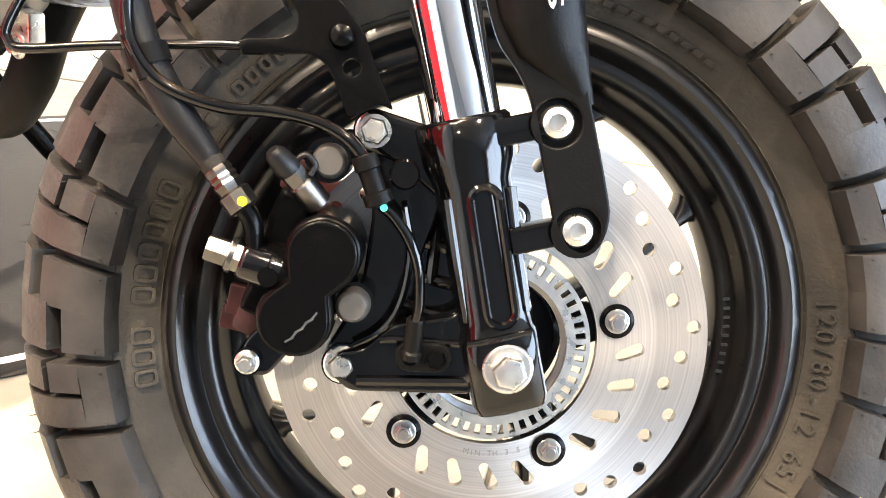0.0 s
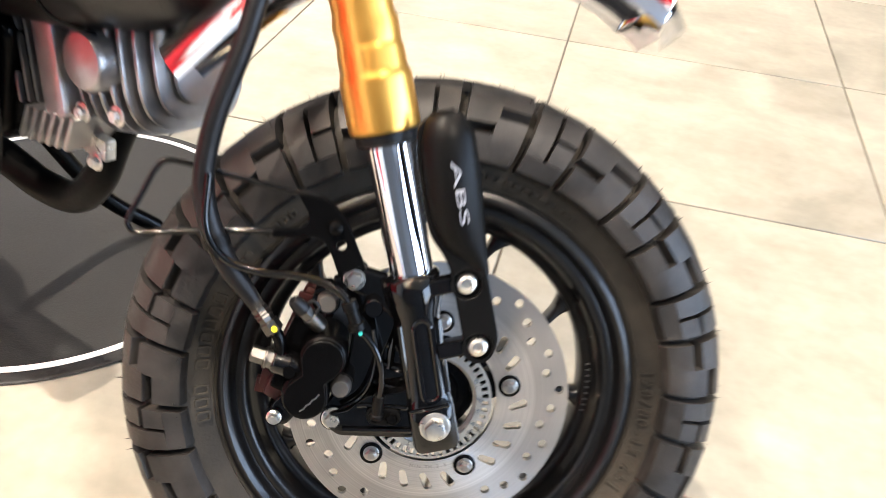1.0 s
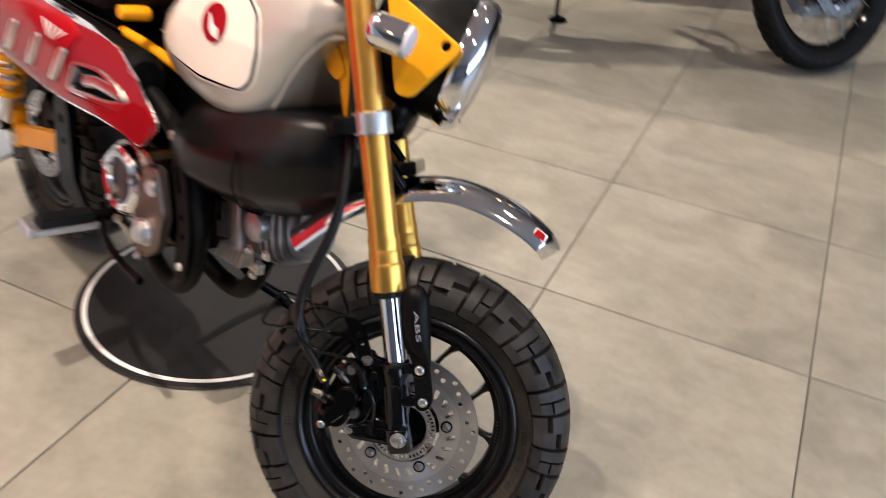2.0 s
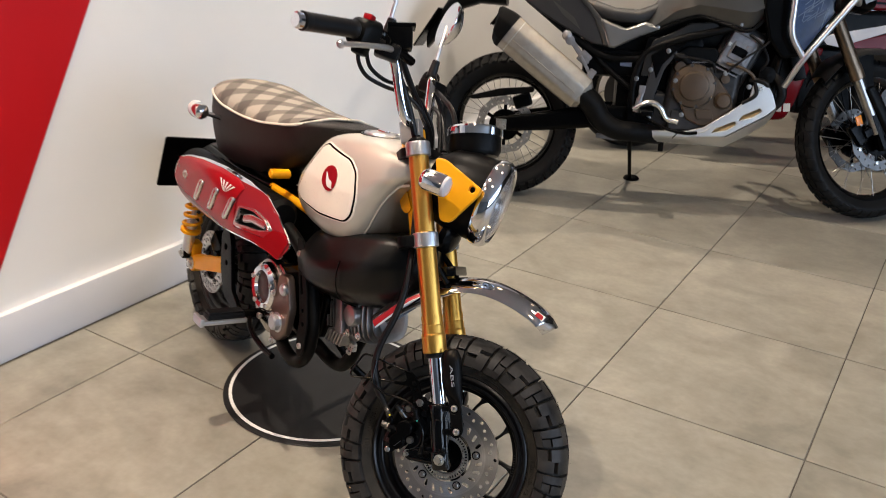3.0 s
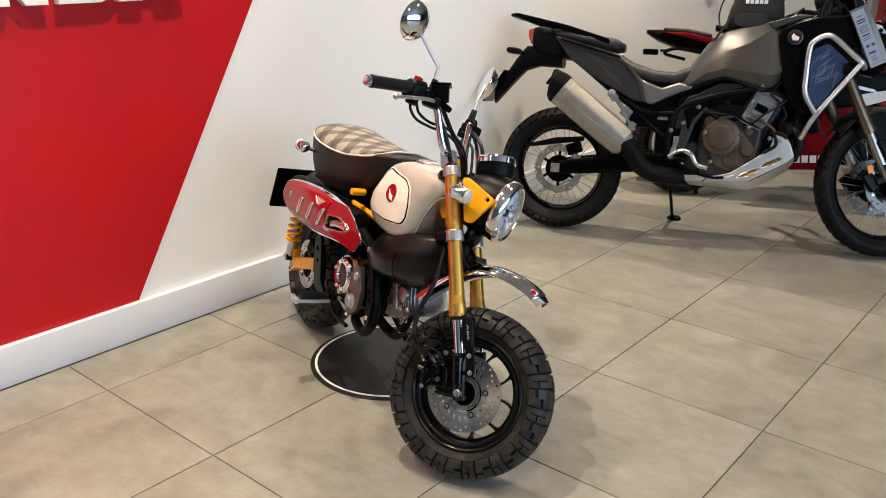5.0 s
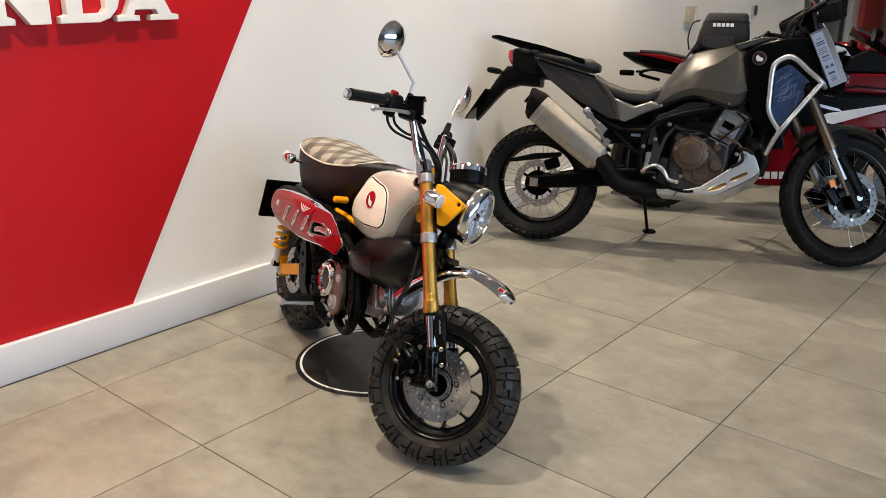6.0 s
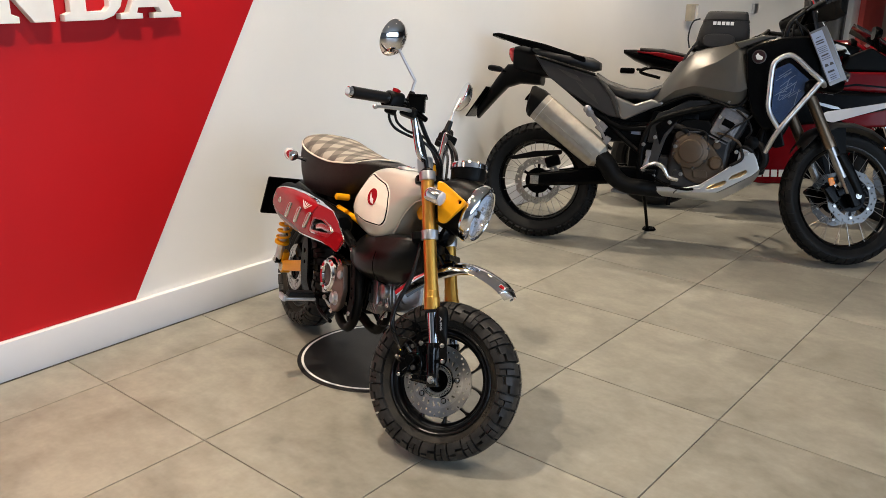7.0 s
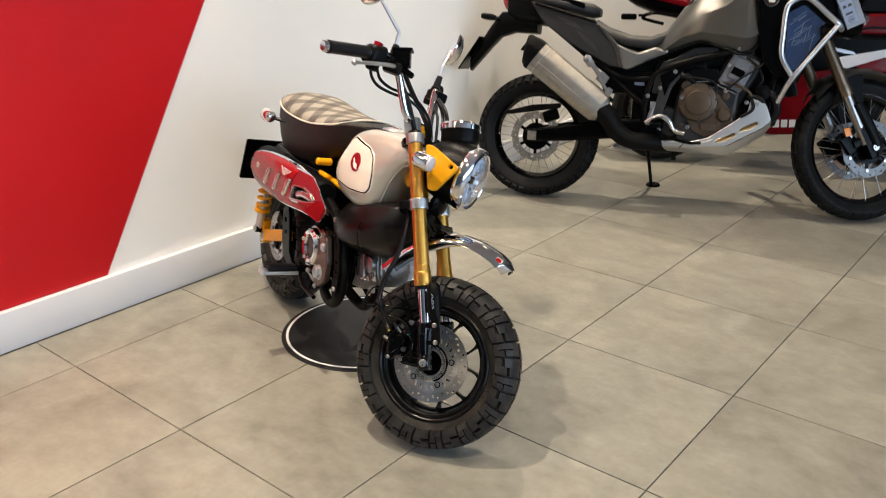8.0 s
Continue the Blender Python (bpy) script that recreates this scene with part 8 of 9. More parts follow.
part("horn", lathe([(0.012, -0.02), (0.034, -0.008), (0.034, 0.004), (0.02, 0.006), (0.012, 0.010), (0, 0.010)], axis_frame((-0.49, -0.16, 0.60), (-0.45, -1, 0.60)), 24), M_PLASTIC, adv, "round black horn")
SK = [(-0.99, 0.346), (-0.99, 0.322), (-0.81, 0.325), (-0.635, 0.337), (-0.474, 0.436), (-0.440, 0.470), (-0.463, 0.530), (-0.500, 0.582), (-0.540, 0.580), (-0.553, 0.500), (-0.64, 0.432), (-0.722, 0.372), (-0.80, 0.350)]
S1, S2 = rounded([(-0.690, 0.351), (-0.675, 0.368), (-0.60, 0.404), (-0.592, 0.392), (-0.625, 0.367)], 0.006, 3), rounded([(-0.585, 0.408), (-0.572, 0.428), (-0.505, 0.464), (-0.497, 0.452), (-0.53, 0.426)], 0.006, 3)
FOLD = ((-0.99, 0.322, 0.299), (-0.81, 0.325, 0.292), (-0.628, 0.338, 0.290), (-0.54, 0.392, 0.342), (-0.468, 0.438, 0.394), (-0.440, 0.470, 0.436))
skid = part("skid_plate", join(slab(SK, -0.184, -0.170, 0.004, 0.012, [S1[::-1], S2[::-1]]), slab(SK, 0.170, 0.184, 0.004, 0.012), loft([[V(x, y, z) for y, z in ((-0.183, hi), (-0.179, hi - 0.006), (-0.142, lo), (0.142, lo), (0.179, hi - 0.006), (0.183, hi), (0.172, hi), (0.138, lo + 0.007), (-0.138, lo + 0.007), (-0.172, hi))] for x, hi, lo in FOLD])), M_SKID, adv, "satin aluminium skid plate with cut-outs")
# tilted plates added behind the cut-outs; their warm colour stands for reflections
for x, z in ((-0.641, 0.3765), (-0.541, 0.4355)):
    part("slot_glint", box((0.115, 0.003, 0.036), (x, -0.163, z), 0.001, (-38, -29, 0)), M_WARMSTEEL, skid, "added warm-coloured plate behind the cut-out, standing for reflections")
part("skid_bolt", hexbolt((-0.512, -0.185, 0.545), (0, -1, 0), 0.009), M_STEEL, skid)
part("skid_rib", tube([(-0.79, -0.1845, 0.345), (-0.73, -0.1845, 0.352), (-0.695, -0.1845, 0.372)], 0.003, 8), M_SKID, skid)
part("skid_bolt", hexbolt((-0.76, -0.185, 0.346), (0, -1, 0), 0.008), M_STEEL, skid)
part("skid_joint", box((0.004, 0.003, 0.04), (-0.835, -0.1838, 0.333), 0.0, (0, 40, 0)), M_SATIN, skid)
part("rail_bracket", join(slab([(-1.17, 0.298), (-1.165, 0.318), (-1.10, 0.312), (-0.985, 0.330), (-0.985, 0.302), (-1.09, 0.290)], -0.150, -0.138, 0.002, 0.005), hexbolt((-1.15, -0.151, 0.306), (0, -1, 0), 0.006)), M_CASE, adv, "small grey bracket under the frame")
part("heel_guard", tube([(-1.02, -0.17, 0.43), (-0.985, -0.175, 0.452), (-0.945, -0.175, 0.462), (-0.91, -0.175, 0.445), (-0.88, -0.175, 0.40), (-0.83, -0.175, 0.388)], [0.011, 0.014, 0.016, 0.015, 0.012, 0.011], 12), M_POLISH, adv, "polished heel guard bar")
part("footpeg", box((0.05, 0.11, 0.02), (-0.97, -0.235, 0.425), 0.005), M_SATIN, adv)
part("side_stand", join(tube([(-1.012, 0.1, 0.31), (-0.992, 0.2, 0.18), (-0.975, 0.31, 0.055)], [0.012, 0.009, 0.009], 12), lathe([(0.0, -0.008), (0.036, -0.008), (0.04, -0.002), (0.033, 0.006), (0.0, 0.010)], pose(-0.966, 0.325, 0.058, 9, 0, 0), 24)), M_SATIN, adv, "black side stand, down")
part("stand_tab", rod((-0.87, 0.02, 0.31), (-0.87, 0.03, 0.235), 0.012, seg=10), M_SATIN, adv)

# handlebar, tag, bag, badge
part("handlebar", tube([(-0.40, 0.42, 1.20), (-0.36, 0.2, 1.22), (-0.33, 0.08, 1.19), (-0.33, -0.08, 1.19), (-0.36, -0.2, 1.22), (-0.40, -0.42, 1.20)], 0.012, 12), M_SATIN, adv, "black wide handlebar", m=STEER_A)
for s in (-1, 1):
    part("hand_guard", loft([[V(x, s * y, 1.20 + v) for v in (-0.045, -0.02, 0.02, 0.045)] + [V(x - 0.008, s * y, 1.20 + v) for v in (0.045, 0.02, -0.02, -0.045)] for x, y in ((-0.33, 0.24), (-0.28, 0.30), (-0.28, 0.38), (-0.34, 0.44))]), M_PLASTIC, adv, "black hand guard", m=STEER_A)
    part("bar_grip", rod((-0.372, s * 0.27, 1.215), (-0.40, s * 0.42, 1.20), 0.017, seg=16), M_HOSE, adv, m=STEER_A)
    part("bar_riser", tube([(-0.33, s * 0.05, 1.08), (-0.335, s * 0.05, 1.14), (-0.33, s * 0.05, 1.20)], 0.02, 12), M_SATIN, adv, m=STEER_A)
part("dash_housing", join(box((0.16, 0.26, 0.11), (-0.25, 0, 1.25), 0.03, (0, -24, 0), 3), box((0.10, 0.34, 0.06), (-0.30, 0, 1.15), 0.02, (0, -10, 0))), M_PLASTIC, adv, "black instrument housing", m=STEER_A)
for s in (-1, 1):
    part("brake_hose", tube([(-0.36, s * 0.17, 1.23), (-0.42, s * 0.14, 1.17), (-0.42, s * 0.11, 1.08), (-0.36, s * 0.1, 0.98)], 0.011, 10), M_HOSE, adv, "thick black hose at the handlebar", m=STEER_A)
part("dashboard", box((0.03, 0.18, 0.12), (-0.30, 0, 1.22), 0.01, (0, -30, 0)), M_SATIN, adv, m=STEER_A)
for pts in ([(-0.34, -0.10, 1.20), (-0.28, -0.12, 1.15), (-0.26, -0.08, 1.05)], [(-0.36, -0.2, 1.2), (-0.27, -0.17, 1.12), (-0.28, -0.1, 1.02)], [(-0.35, -0.15, 1.21), (-0.30, -0.1, 1.12), (-0.30, -0.05, 1.02)]):
    part("control_cable", tube(pts, 0.005, 8), M_HOSE, adv)
bdg = part("tank_badge", lathe([(0.034, 0), (0.034, 0.004), (0.030, 0.005), (0, 0.005)], axis_frame((-0.505, -0.205, 1.022), (-0.505, -1, 1.03)), 32), M_DARKSTEEL, adv, "round badge with a plain dark red face")
part("badge_face", lathe([(0.029, 0.005), (0.029, 0.0058), (0, 0.0058)], axis_frame((-0.505, -0.205, 1.022), (-0.505, -1, 1.03)), 32), M_WINE, bdg)
part("badge_mark", slab([(-0.522, 1.026), (-0.513, 1.04), (-0.505, 1.03), (-0.487, 1.022), (-0.49, 1.008), (-0.515, 1.008)], -0.2105, -0.2115, 0.0, 0.003), M_WHITE, bdg)

bag = thing("tank_bag", "black fabric tank bag strapped on the grey fuel tank", "bag", adv.matrix_world)
part("body", loft([[V(x0 + u, v, z) for u, v in oval(w, d, 5, 28)] for z, x0, w, d in ((1.07, -0.68, 0.13, 0.10), (1.09, -0.68, 0.133, 0.12), (1.16, -0.675, 0.123, 0.125), (1.235, -0.668, 0.103, 0.115), (1.248, -0.666, 0.097, 0.10))]), M_FABRIC, bag, angle=50)
part("lid_seam", loft([[V(x0 + u, v, z) for u, v in oval(w, d, 5, 28)] for z, x0, w, d in ((1.200, -0.671, 0.1155, 0.1215), (1.207, -0.671, 0.1135, 0.1205))]), M_HOSE, bag)
for i in range(5):
    part("maker_bar", box((0.016, 0.002, 0.017), (-0.728 + 0.021 * i, -0.1265, 1.185), 0.0), M_WHITE, bag, "plain white bar in place of a maker's name")
part("front_pocket", loft([[V(-0.70 + u, -0.118 - t, 1.10 + v) for u, v in oval(0.08 * k, 0.035 * k, 3, 20)] for t, k in ((0, 1), (0.012, 0.92), (0.016, 0.7))]), M_FABRIC, bag)
part("strap", tube([(-0.80, -0.1, 1.10), (-0.86, -0.11, 1.0), (-0.87, -0.1, 0.95)], 0.006, 8), M_FABRIC, bag)
part("strap", tube([(-0.80, -0.08, 1.21), (-0.835, -0.1, 1.19), (-0.85, -0.11, 1.12), (-0.84, -0.11, 1.06)], 0.004, 8), M_FABRIC, bag)

tag = thing("price_tag", "tall printed price card in a clear sleeve hanging on the motorcycle", "price tag", adv.matrix_world @ pose(-0.208, -0.245, 1.03, 0, -27, 8) @ Matrix.Scale(0.86, 4))
sleeve = part("sleeve", box((0.095, 0.002, 0.32), (0.012, 0, 0), 0.0), mat("clear_sleeve", (0.13, 0.13, 0.135), 0.12, var=0.03), tag)
part("card", box((0.062, 0.0016, 0.285), (0, -0.0022, 0.005), 0.0), M_PAPER, tag, "white printed card")
for i, (z, w, h) in enumerate(((0.115, 0.026, 0.004), (0.095, 0.044, 0.007), (0.082, 0.044, 0.007), (0.06, 0.05, 0.003), (0.05, 0.05, 0.003), (0.04, 0.048, 0.003), (0.03, 0.05, 0.003), (0.012, 0.04, 0.008), (-0.002, 0.046, 0.003), (-0.012, 0.046, 0.003), (-0.085, 0.036, 0.011), (-0.105, 0.03, 0.003), (-0.118, 0.034, 0.004), (-0.128, 0.03, 0.003))):
    part("print_bar", box((w, 0.0006, h), (-0.002, -0.0034, z), 0.0), M_INK, tag)
for dx in (-0.014, 0.014):
    part("print_mark", plate(rounded([(-0.011, -0.008), (0.011, -0.008), (0.009, 0.005), (-0.004, 0.009)], 0.003), 0.0006, side_plane(-0.0034) @ Matrix.Translation((dx, -0.045, 0))), M_INK, tag)

# ---- the red sport motorcycle behind it ----
sport = thing("sport_motorcycle", "red sport motorcycle with black and white fairing, partly hidden", "motorcycle", pose(0.425 - 0.36, 1.95 + 0.83, 0, -9, 0, 23.5))
SR = 0.30
for x, name in ((0.43, "front"), (-0.97, "rear")):
    axw = Matrix.Translation((x, 0, SR)) @ Matrix.Rotation(radians(-90), 4, "X")
    w = 0.06 if name == "front" else 0.09
    part("tyre", lathe([(0.205, -w * 0.7), (0.225, -w), (0.26, -w * 0.98), (0.285, -w * 0.7), (SR, 0), (0.285, w * 0.7), (0.26, w * 0.98), (0.225, w), (0.205, w * 0.7)], axw, 64, True), M_RUBBER_B, sport, "black road tyre")
    rm = part("rim", lathe([(0.212, -w * 0.75), (0.2, -w * 0.5), (0.19, 0), (0.2, w * 0.5), (0.212, w * 0.75), (0.198, w * 0.7), (0.18, 0), (0.198, -w * 0.7)], axw, 56, True), M_SATIN, sport)
    for i in range(5):
        a = 2 * math.pi * i / 5
        part("spoke", rod((x, 0, SR), (x + 0.19 * math.cos(a), 0, SR + 0.19 * math.sin(a)), 0.02, 0.012, 10), M_SATIN, rm)
    part("brake_disc", lathe([(0.09, -0.065), (0.15, -0.065), (0.15, -0.06), (0.09, -0.06)], axw, 48, True), M_DISC2, sport)
twin("lower_fairing", [(-0.62, 0.235), (-0.35, 0.20), (-0.20, 0.21), (-0.16, 0.30), (-0.12, 0.45), (-0.05, 0.575), (-0.2, 0.62), (-0.38, 0.50), (-0.60, 0.37)], 0.15, 0.2, M_SPORTRED, sport, "red belly fairing", 0.015, 0.03)
for i in range(5):
    part("maker_bar", box((0.034, 0.002, 0.042), (-0.37 + 0.043 * i, -0.202, 0.262 + 0.003 * i), 0.004, (0, -4, 0)), M_WHITE, sport, "plain white bar in place of a maker's name")
twin("mid_fairing", [(-0.40, 0.52), (-0.05, 0.58), (0.08, 0.58), (0.28, 0.64), (0.30, 0.768), (-0.05, 0.758), (-0.35, 0.78), (-0.45, 0.65)], 0.17, 0.215, M_SATIN, sport, "black side fairing", 0.015, 0.03)
twin("white_flash", [(-0.08, 0.622), (-0.04, 0.645), (0.10, 0.675), (0.27, 0.712), (0.34, 0.725), (0.34, 0.695), (0.27, 0.682), (0.12, 0.628), (0.0, 0.585), (-0.055, 0.595)], 0.213, 0.219, M_SKIRT, sport, "white fairing flash", 0.001, 0.004)
twin("grey_mark", [(-0.10, 0.70), (0.02, 0.675), (0.04, 0.66), (-0.02, 0.665), (-0.10, 0.685)], 0.213, 0.218, M_BRUSHED, sport, "plain silver fairing mark", 0.0, 0.004)
twin("red_wedge", [(0.02, 0.60), (0.10, 0.63), (0.30, 0.685), (0.32, 0.58), (0.12, 0.56)], 0.19, 0.216, M_SPORTRED, sport, "red fairing wedge", 0.01, 0.02)
twin("upper_fairing", [(-0.06, 0.758), (0.0, 0.772), (0.27, 0.766), (0.42, 0.79), (0.38, 0.88), (0.25, 0.882), (-0.015, 0.876)], 0.12, 0.205, M_SPORTRED, sport, "red upper fairing", 0.012, 0.02)
# a thin satin black strip laid along the red upper fairing
twin("fairing_crease", [(-0.03, 0.775), (0.10, 0.80), (0.30, 0.79), (0.30, 0.80), (0.10, 0.812), (-0.03, 0.786)], 0.203, 0.207, M_SATIN, sport, "thin dark strip along the fairing", 0.0, 0.003)
part("fuel_tank", loft([[V(x + 0.07, u, z + v + 0.03) for u, v in oval(w, h, 2.8, 28)] for x, z, w, h in ((-0.52, 0.80, 0.06, 0.04), (-0.46, 0.84, 0.11, 0.08), (-0.32, 0.90, 0.16, 0.12), (-0.18, 0.925, 0.17, 0.125), (-0.06, 0.92, 0.13, 0.10), (-0.02, 0.91, 0.08, 0.06))]), M_SPORTRED, sport, "red fuel tank", angle=60)
part("tank_mark", slab([(-0.03, 1.035), (0.02, 1.02), (0.055, 0.975), (-0.0, 0.985), (-0.045, 1.005)], -0.172, -0.176, 0.0, 0.005), M_WHITE, sport)
part("nose", loft([[V(x, u, z + v) for u, v in oval(w, h, 2.6, 28)] for x, z, w, h in ((0.24, 0.90, 0.17, 0.05), (0.30, 0.92, 0.17, 0.08), (0.38, 0.91, 0.13, 0.08), (0.48, 0.86, 0.07, 0.06))]), M_SPORTRED, sport, "red nose fairing", angle=60)
part("windscreen", loft([[V(x, u, z + 0.05 * math.cos(u / w * 1.4)) for u in [-w + 2 * w * k / 10 for k in range(11)]] + [V(x, u, z - 0.004 + 0.05 * math.cos(u / w * 1.4)) for u in [w - 2 * w * k / 10 for k in range(11)]] for x, z, w in ((0.36, 0.96, 0.12), (0.2, 1.06, 0.15), (0.08, 1.12, 0.14))]), M_CLOUDY, sport, "smoked windscreen", angle=60)
for s in (-1, 1):
    part("mirror", join(tube([(0.2, s * 0.17, 1.0), (0.17, s * 0.28, 1.05), (0.15, s * 0.33, 1.07)], 0.008, 8), loft([[V(0.14 + t, s * 0.36 + u, 1.08 + v) for u, v in oval(w, h, 2.6, 20)] for t, w, h in ((-0.015, 0.06, 0.035), (0.0, 0.062, 0.037), (0.025, 0.04, 0.022))])), M_SATIN, sport, "black fairing mirror")
    part("fork_leg", join(rod((0.43, s * 0.1, 0.30), (0.28, s * 0.1, 0.62), 0.021, seg=20), rod((0.30, s * 0.1, 0.575), (0.16, s * 0.1, 0.86), 0.027, seg=20)), M_CHROME, sport, "chrome fork leg")
    part("indicator", lathe([(0.0, -0.02), (0.015, -0.016), (0.02, 0), (0.015, 0.016), (0, 0.02)], Matrix.Translation((0.27, s * 0.25, 0.45)), 16), M_ORANGE, sport, "round amber reflector")
twin("cockpit_side", [(0.02, 0.885), (0.05, 0.97), (0.16, 1.02), (0.26, 0.96), (0.27, 0.885)], 0.09, 0.19, M_PLASTIC, sport, "black cockpit side cover", 0.01, 0.02)
part("cockpit", join(box((0.22, 0.22, 0.10), (0.0, 0, 1.0), 0.02, (0, 15, 0)), tube([(-0.02, 0.3, 0.97), (0.03, 0.12, 1.0), (0.03, -0.12, 1.0), (-0.02, -0.3, 0.97)], 0.014, 10), rod((-0.02, -0.3, 0.97), (-0.05, -0.38, 0.96), 0.018, seg=14)), M_SATIN, sport, "black clip-on handlebar and dash")
part("front_fender", loft([[V(x, u, z + v) for u, v in oval(w, h, 2.6, 22)] for x, z, w, h in ((0.16, 0.50, 0.05, 0.02), (0.25, 0.60, 0.075, 0.03), (0.38, 0.635, 0.075, 0.028), (0.55, 0.60, 0.06, 0.02), (0.62, 0.55, 0.03, 0.012))]), M_SPORTRED, sport, "red front fender", angle=60)
# the last block is added, black for the radiator and wheel in shade
part("engine_mass", join(box((0.45, 0.28, 0.35), (-0.35, 0, 0.42), 0.04, (0, 0, 0), 3), box((0.3, 0.24, 0.3), (-0.62, 0, 0.5), 0.04), box((0.3, 0.26, 0.25), (0.0, 0, 0.72), 0.04), box((0.30, 0.24, 0.36), (-0.02, 0, 0.42), 0.04, (0, 0, 0), 3)), M_SATIN, sport, "dark engine and frame behind the fairing, plus a block for shaded parts")
part("rider_seat", loft([[V(x, u, z + v) for u, v in oval(w, h, 3, 22)] for x, z, w, h in ((-0.46, 0.80, 0.08, 0.03), (-0.58, 0.79, 0.13, 0.035), (-0.76, 0.82, 0.13, 0.035), (-0.80, 0.86, 0.1, 0.04))]), M_SEATBLACK, sport, "black rider seat", angle=60)
part("tail_unit", loft([[V(x, u, z + v) for u, v in oval(w, h, 3, 22)] for x, z, w, h in ((-0.70, 0.85, 0.12, 0.045), (-0.86, 0.885, 0.115, 0.055), (-1.05, 0.915, 0.095, 0.055), (-1.17, 0.94, 0.075, 0.035), (-1.24, 0.96, 0.05, 0.012))]), M_SATIN, sport, "pointed black tail with red panels", angle=50)
twin("tail_flash", [(-1.16, 0.958), (-1.0, 0.955), (-0.86, 0.93), (-0.80, 0.895), (-0.84, 0.89), (-1.0, 0.925)], 0.085, 0.115, M_SPORTRED, sport, "red tail panel", 0.006, 0.01)
part("pillion_pad", loft([[V(x, u, z + v) for u, v in oval(w, h, 3, 20)] for x, z, w, h in ((-0.86, 0.945, 0.08, 0.012), (-1.0, 0.965, 0.085, 0.018), (-1.14, 0.975, 0.06, 0.012))]), M_SEATBLACK, sport)
part("tail_peg", tube([(-0.90, -0.14, 0.84), (-1.05, -0.16, 0.86), (-1.12, -0.15, 0.83), (-1.0, -0.13, 0.80)], 0.01, 8), M_SATIN, sport)
part("rear_indicator", join(rod((-1.12, -0.06, 0.85), (-1.14, -0.15, 0.845), 0.008, seg=8), box((0.09, 0.03, 0.035), (-1.20, -0.16, 0.835), 0.012)), M_SATIN, sport)

# a further red machine past it
far = thing("sport_motorcycle", "red sport motorcycle with a clear screen, mostly hidden at the back", "motorcycle", pose(0.32, 3.75, 0, -9, 0, 24))
part("nose", loft([[V(x, u, z + v) for u, v in oval(w, h, 2.6, 24)] for x, z, w, h in ((-0.32, 0.90, 0.16, 0.10), (-0.12, 0.96, 0.2, 0.12), (0.1, 0.95, 0.17, 0.11), (0.28, 0.88, 0.08, 0.07))]), M_SPORTRED, far, "red nose fairing", angle=60)
part("screen", loft([[V(x, u, z + 0.05 * math.cos(u / w * 1.4)) for u in [-w + 2 * w * k / 10 for k in range(11)]] + [V(x, u, z - 0.004 + 0.05 * math.cos(u / w * 1.4)) for u in [w - 2 * w * k / 10 for k in range(11)]] for x, z, w in ((0.16, 1.0, 0.12), (0.02, 1.12, 0.15), (-0.1, 1.19, 0.14))]), M_CLOUDY, far, "smoked screen", angle=60)
part("tank", loft([[V(x, u, z + v) for u, v in oval(w, h, 2.6, 24)] for x, z, w, h in ((-0.85, 0.80, 0.1, 0.05), (-0.65, 0.90, 0.16, 0.11), (-0.4, 0.92, 0.15, 0.10), (-0.3, 0.90, 0.08, 0.06))]), M_SPORTRED, far, angle=60)
part("fairing", slab([(-0.6, 0.25), (0.0, 0.25), (0.2, 0.6), (0.25, 0.88), (-0.4, 0.85), (-0.7, 0.6)], -0.22, 0.22, 0.05, 0.05), M_DARKRED, far)
part("tail", loft([[V(x, u, z + v) for u, v in oval(w, h, 3, 20)] for x, z, w, h in ((-0.8, 0.80, 0.12, 0.05), (-1.2, 0.88, 0.1, 0.05), (-1.45, 0.93, 0.05, 0.02))]), M_SATIN, far)
for x in (0.2, -1.15):
    part("tyre", lathe([(0.2, -0.05), (0.26, -0.075), (0.3, 0), (0.26, 0.075), (0.2, 0.05)], Matrix.Translation((x, 0, 0.3)) @ Matrix.Rotation(radians(-90), 4, "X"), 48, True), M_RUBBER_B, far)
part("mirror", join(tube([(0.05, -0.18, 1.02), (0.02, -0.3, 1.08)], 0.008, 8), loft([[V(0.0 + t, -0.35 + u, 1.1 + v) for u, v in oval(w, h, 2.6, 20)] for t, w, h in ((-0.015, 0.06, 0.035), (0.0, 0.062, 0.037), (0.025, 0.04, 0.022))])), M_SATIN, far)

# ---- on the wall ----
WALLM = Matrix(((0, 0, 1, WEST + 0.024), (1, 0, 0, 0), (0, 1, 0, 0), (0, 0, 0, 1)))
sign = thing("wall_sign", "raised white wall sign, plain shapes on the red panel", "sign")
Z0 = 1.2475


def glyph(shapes):
    for pts in shapes:
        part("sign_stroke", plate(pts, 0.036, WALLM, bevel=0.003), M_WHITE_PLASTIC, sign)


T0 = Z0 + 0.27
for y0, y1 in ((-1.74, -1.52), (-1.48, -1.30)):
    glyph([[(y0, Z0), (y1, Z0), (y1, T0), (y0, T0)]])
glyph([[(-1.29, Z0), (-1.2, Z0), (-1.2, Z0 + 0.02), (-1.225, Z0 + 0.03), (-1.225, T0), (-1.29, T0)]])
glyph([[(-1.151, Z0), (-1.078, Z0), (-1.078, T0), (-1.118, T0), (-1.118, Z0 + 0.09), (-1.2195, Z0 + 0.09)]])
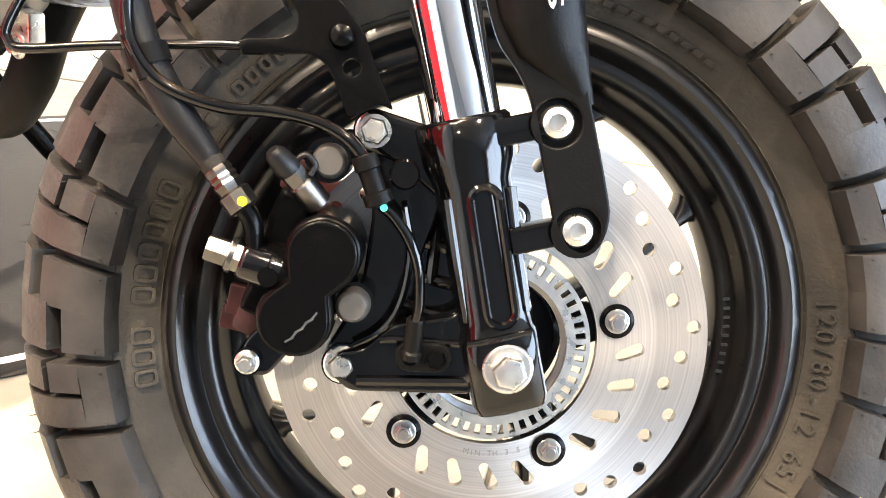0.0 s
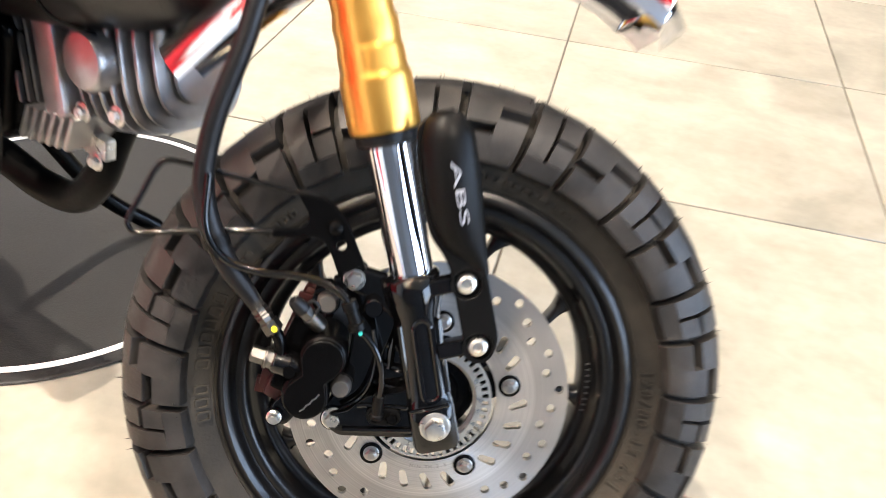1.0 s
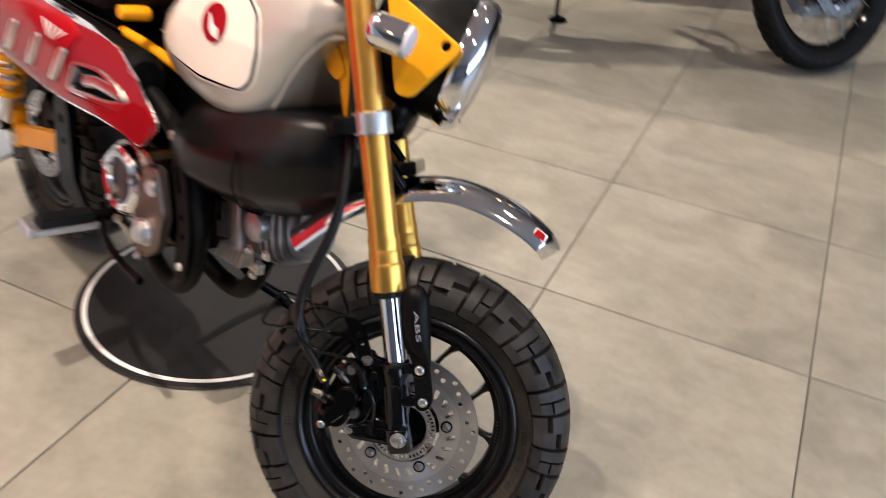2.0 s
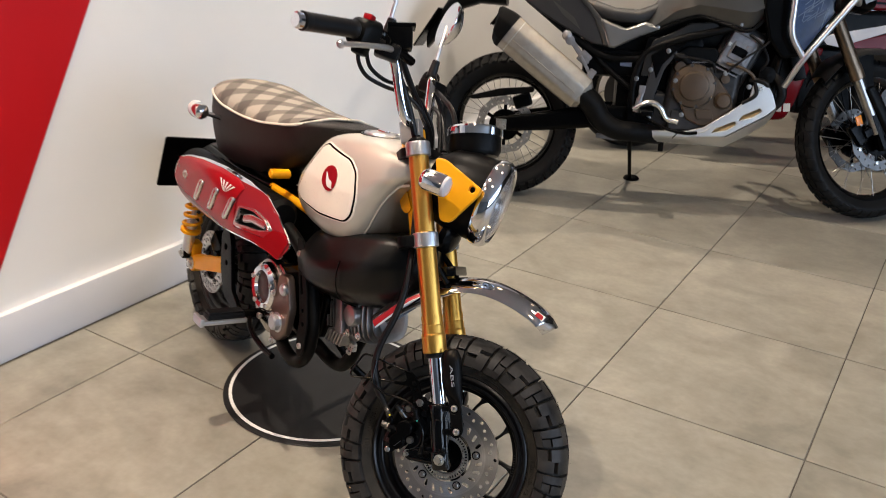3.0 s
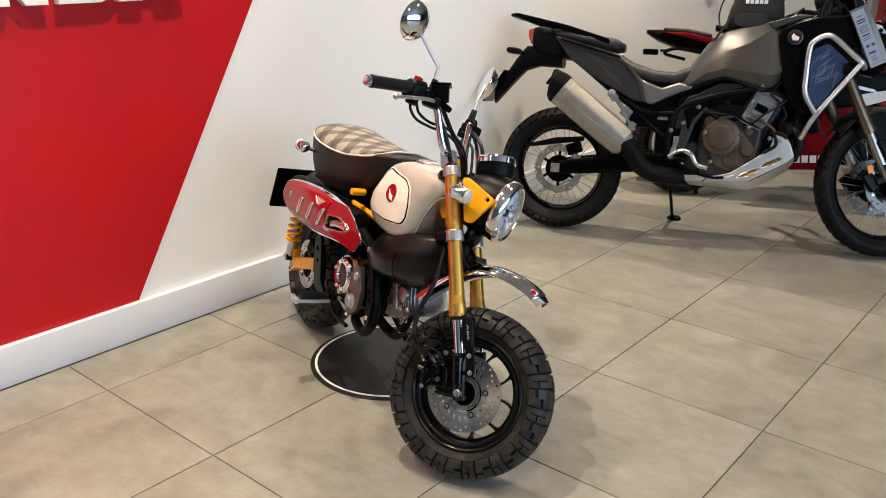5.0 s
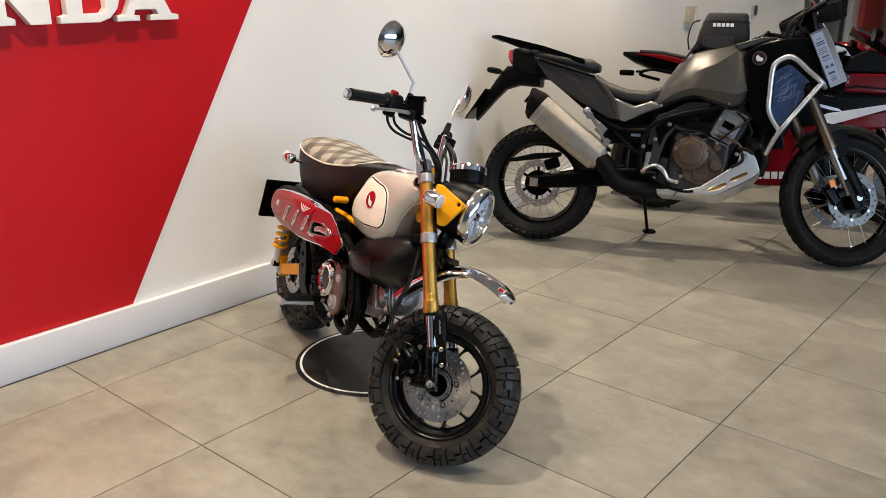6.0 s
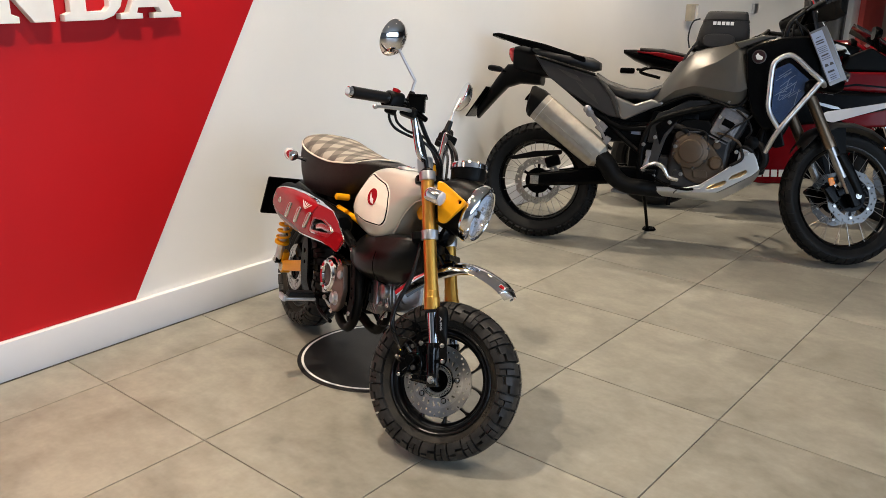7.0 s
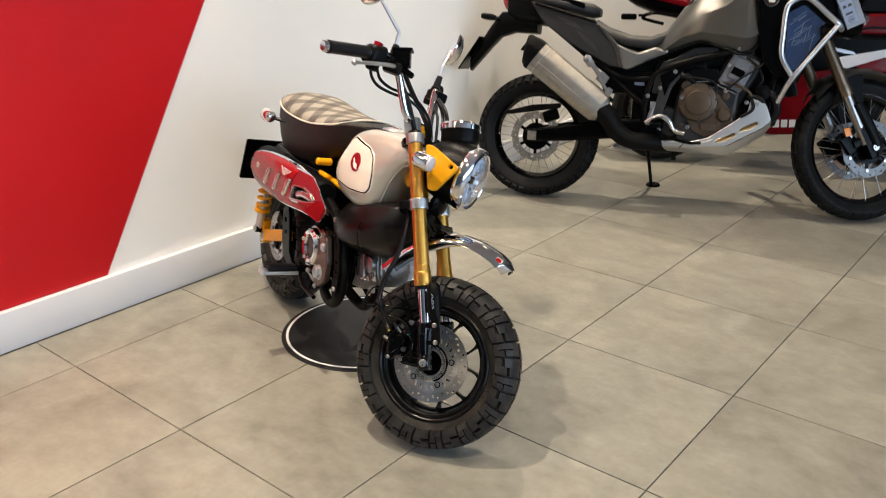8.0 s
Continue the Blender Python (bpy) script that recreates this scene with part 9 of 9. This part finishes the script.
glyph([[(-1.046, Z0), (-0.90, Z0), (-0.86, Z0 + 0.014), (-0.83, Z0 + 0.045), (-0.815, Z0 + 0.09), (-0.815, T0), (-0.875, T0), (-0.875, Z0 + 0.05), (-0.89, Z0 + 0.032), (-0.962, Z0 + 0.03), (-0.962, T0), (-1.022, T0), (-1.022, Z0 + 0.03), (-1.046, Z0 + 0.022)]])
glyph([[(-0.834, Z0), (-0.743, Z0), (-0.743, Z0 + 0.019), (-0.766, Z0 + 0.022), (-0.759, Z0 + 0.04), (-0.675, Z0 + 0.04), (-0.665, Z0 + 0.022), (-0.699, Z0 + 0.019), (-0.699, Z0), (-0.579, Z0), (-0.579, Z0 + 0.019), (-0.608, Z0 + 0.024), (-0.635, Z0 + 0.075), (-0.64, T0), (-0.77, T0), (-0.775, Z0 + 0.075), (-0.80, Z0 + 0.024), (-0.834, Z0 + 0.019)]])
sock = thing("wall_socket", "beige wall control box", "switch", pose(WEST, 4.18, 1.125))
part("body", box((0.05, 0.13, 0.13), (0.025, 0, 0), 0.006), M_BEIGE, sock)
part("cover", box((0.02, 0.05, 0.11), (0.058, 0.03, 0), 0.004), M_WHITE, sock)
sock2 = thing("wall_switch", "small grey wall switch", "switch", pose(WEST, 5.6, 1.12))
part("body", box((0.03, 0.09, 0.09), (0.015, 0, 0), 0.006), M_BRUSHED, sock2)


# ---- floor ----
floor = whole("floor", box((EAST - WEST + 0.4, LEN + 0.4, 0.1), ((EAST + WEST) / 2, MIDY, -0.0535)), M_GROUT, "grey cement-look porcelain tile floor with dark joints", "floor", "structure")


def tile_mesh(w, d):
    bm = box((w, d, 0.008), (0, 0, -0.004), 0.0012, seg=1)
    return mesh_of("tile", bm, M_TILE)


JOINT = 0.0035
full, strip = tile_mesh(0.6 - JOINT, 0.6 - JOINT), tile_mesh(0.27 - JOINT, 0.6 - JOINT)
rest = bmesh.new()
for i in range(-1, 10):
    for j in range(-11, 19):
        x0, y0 = -1.2 + 0.6 * i, 0.6 * j
        w = 0.27 if i < 0 else 0.6
        cx, cy = (x0 + 0.6 - w / 2, y0 + 0.3)
        if -7 <= j <= 14 and i <= 9:
            t = new("tile", strip if i < 0 else full)
            t.location = (cx, cy, 0)
            t.parent = floor
        else:
            b = box((w - JOINT, 0.6 - JOINT, 0.008), (cx, cy, -0.004), 0.0012, seg=1)
            rest = join(rest, b)
tagged(part("far_tiles", rest, M_TILE, floor), kind="stuff")
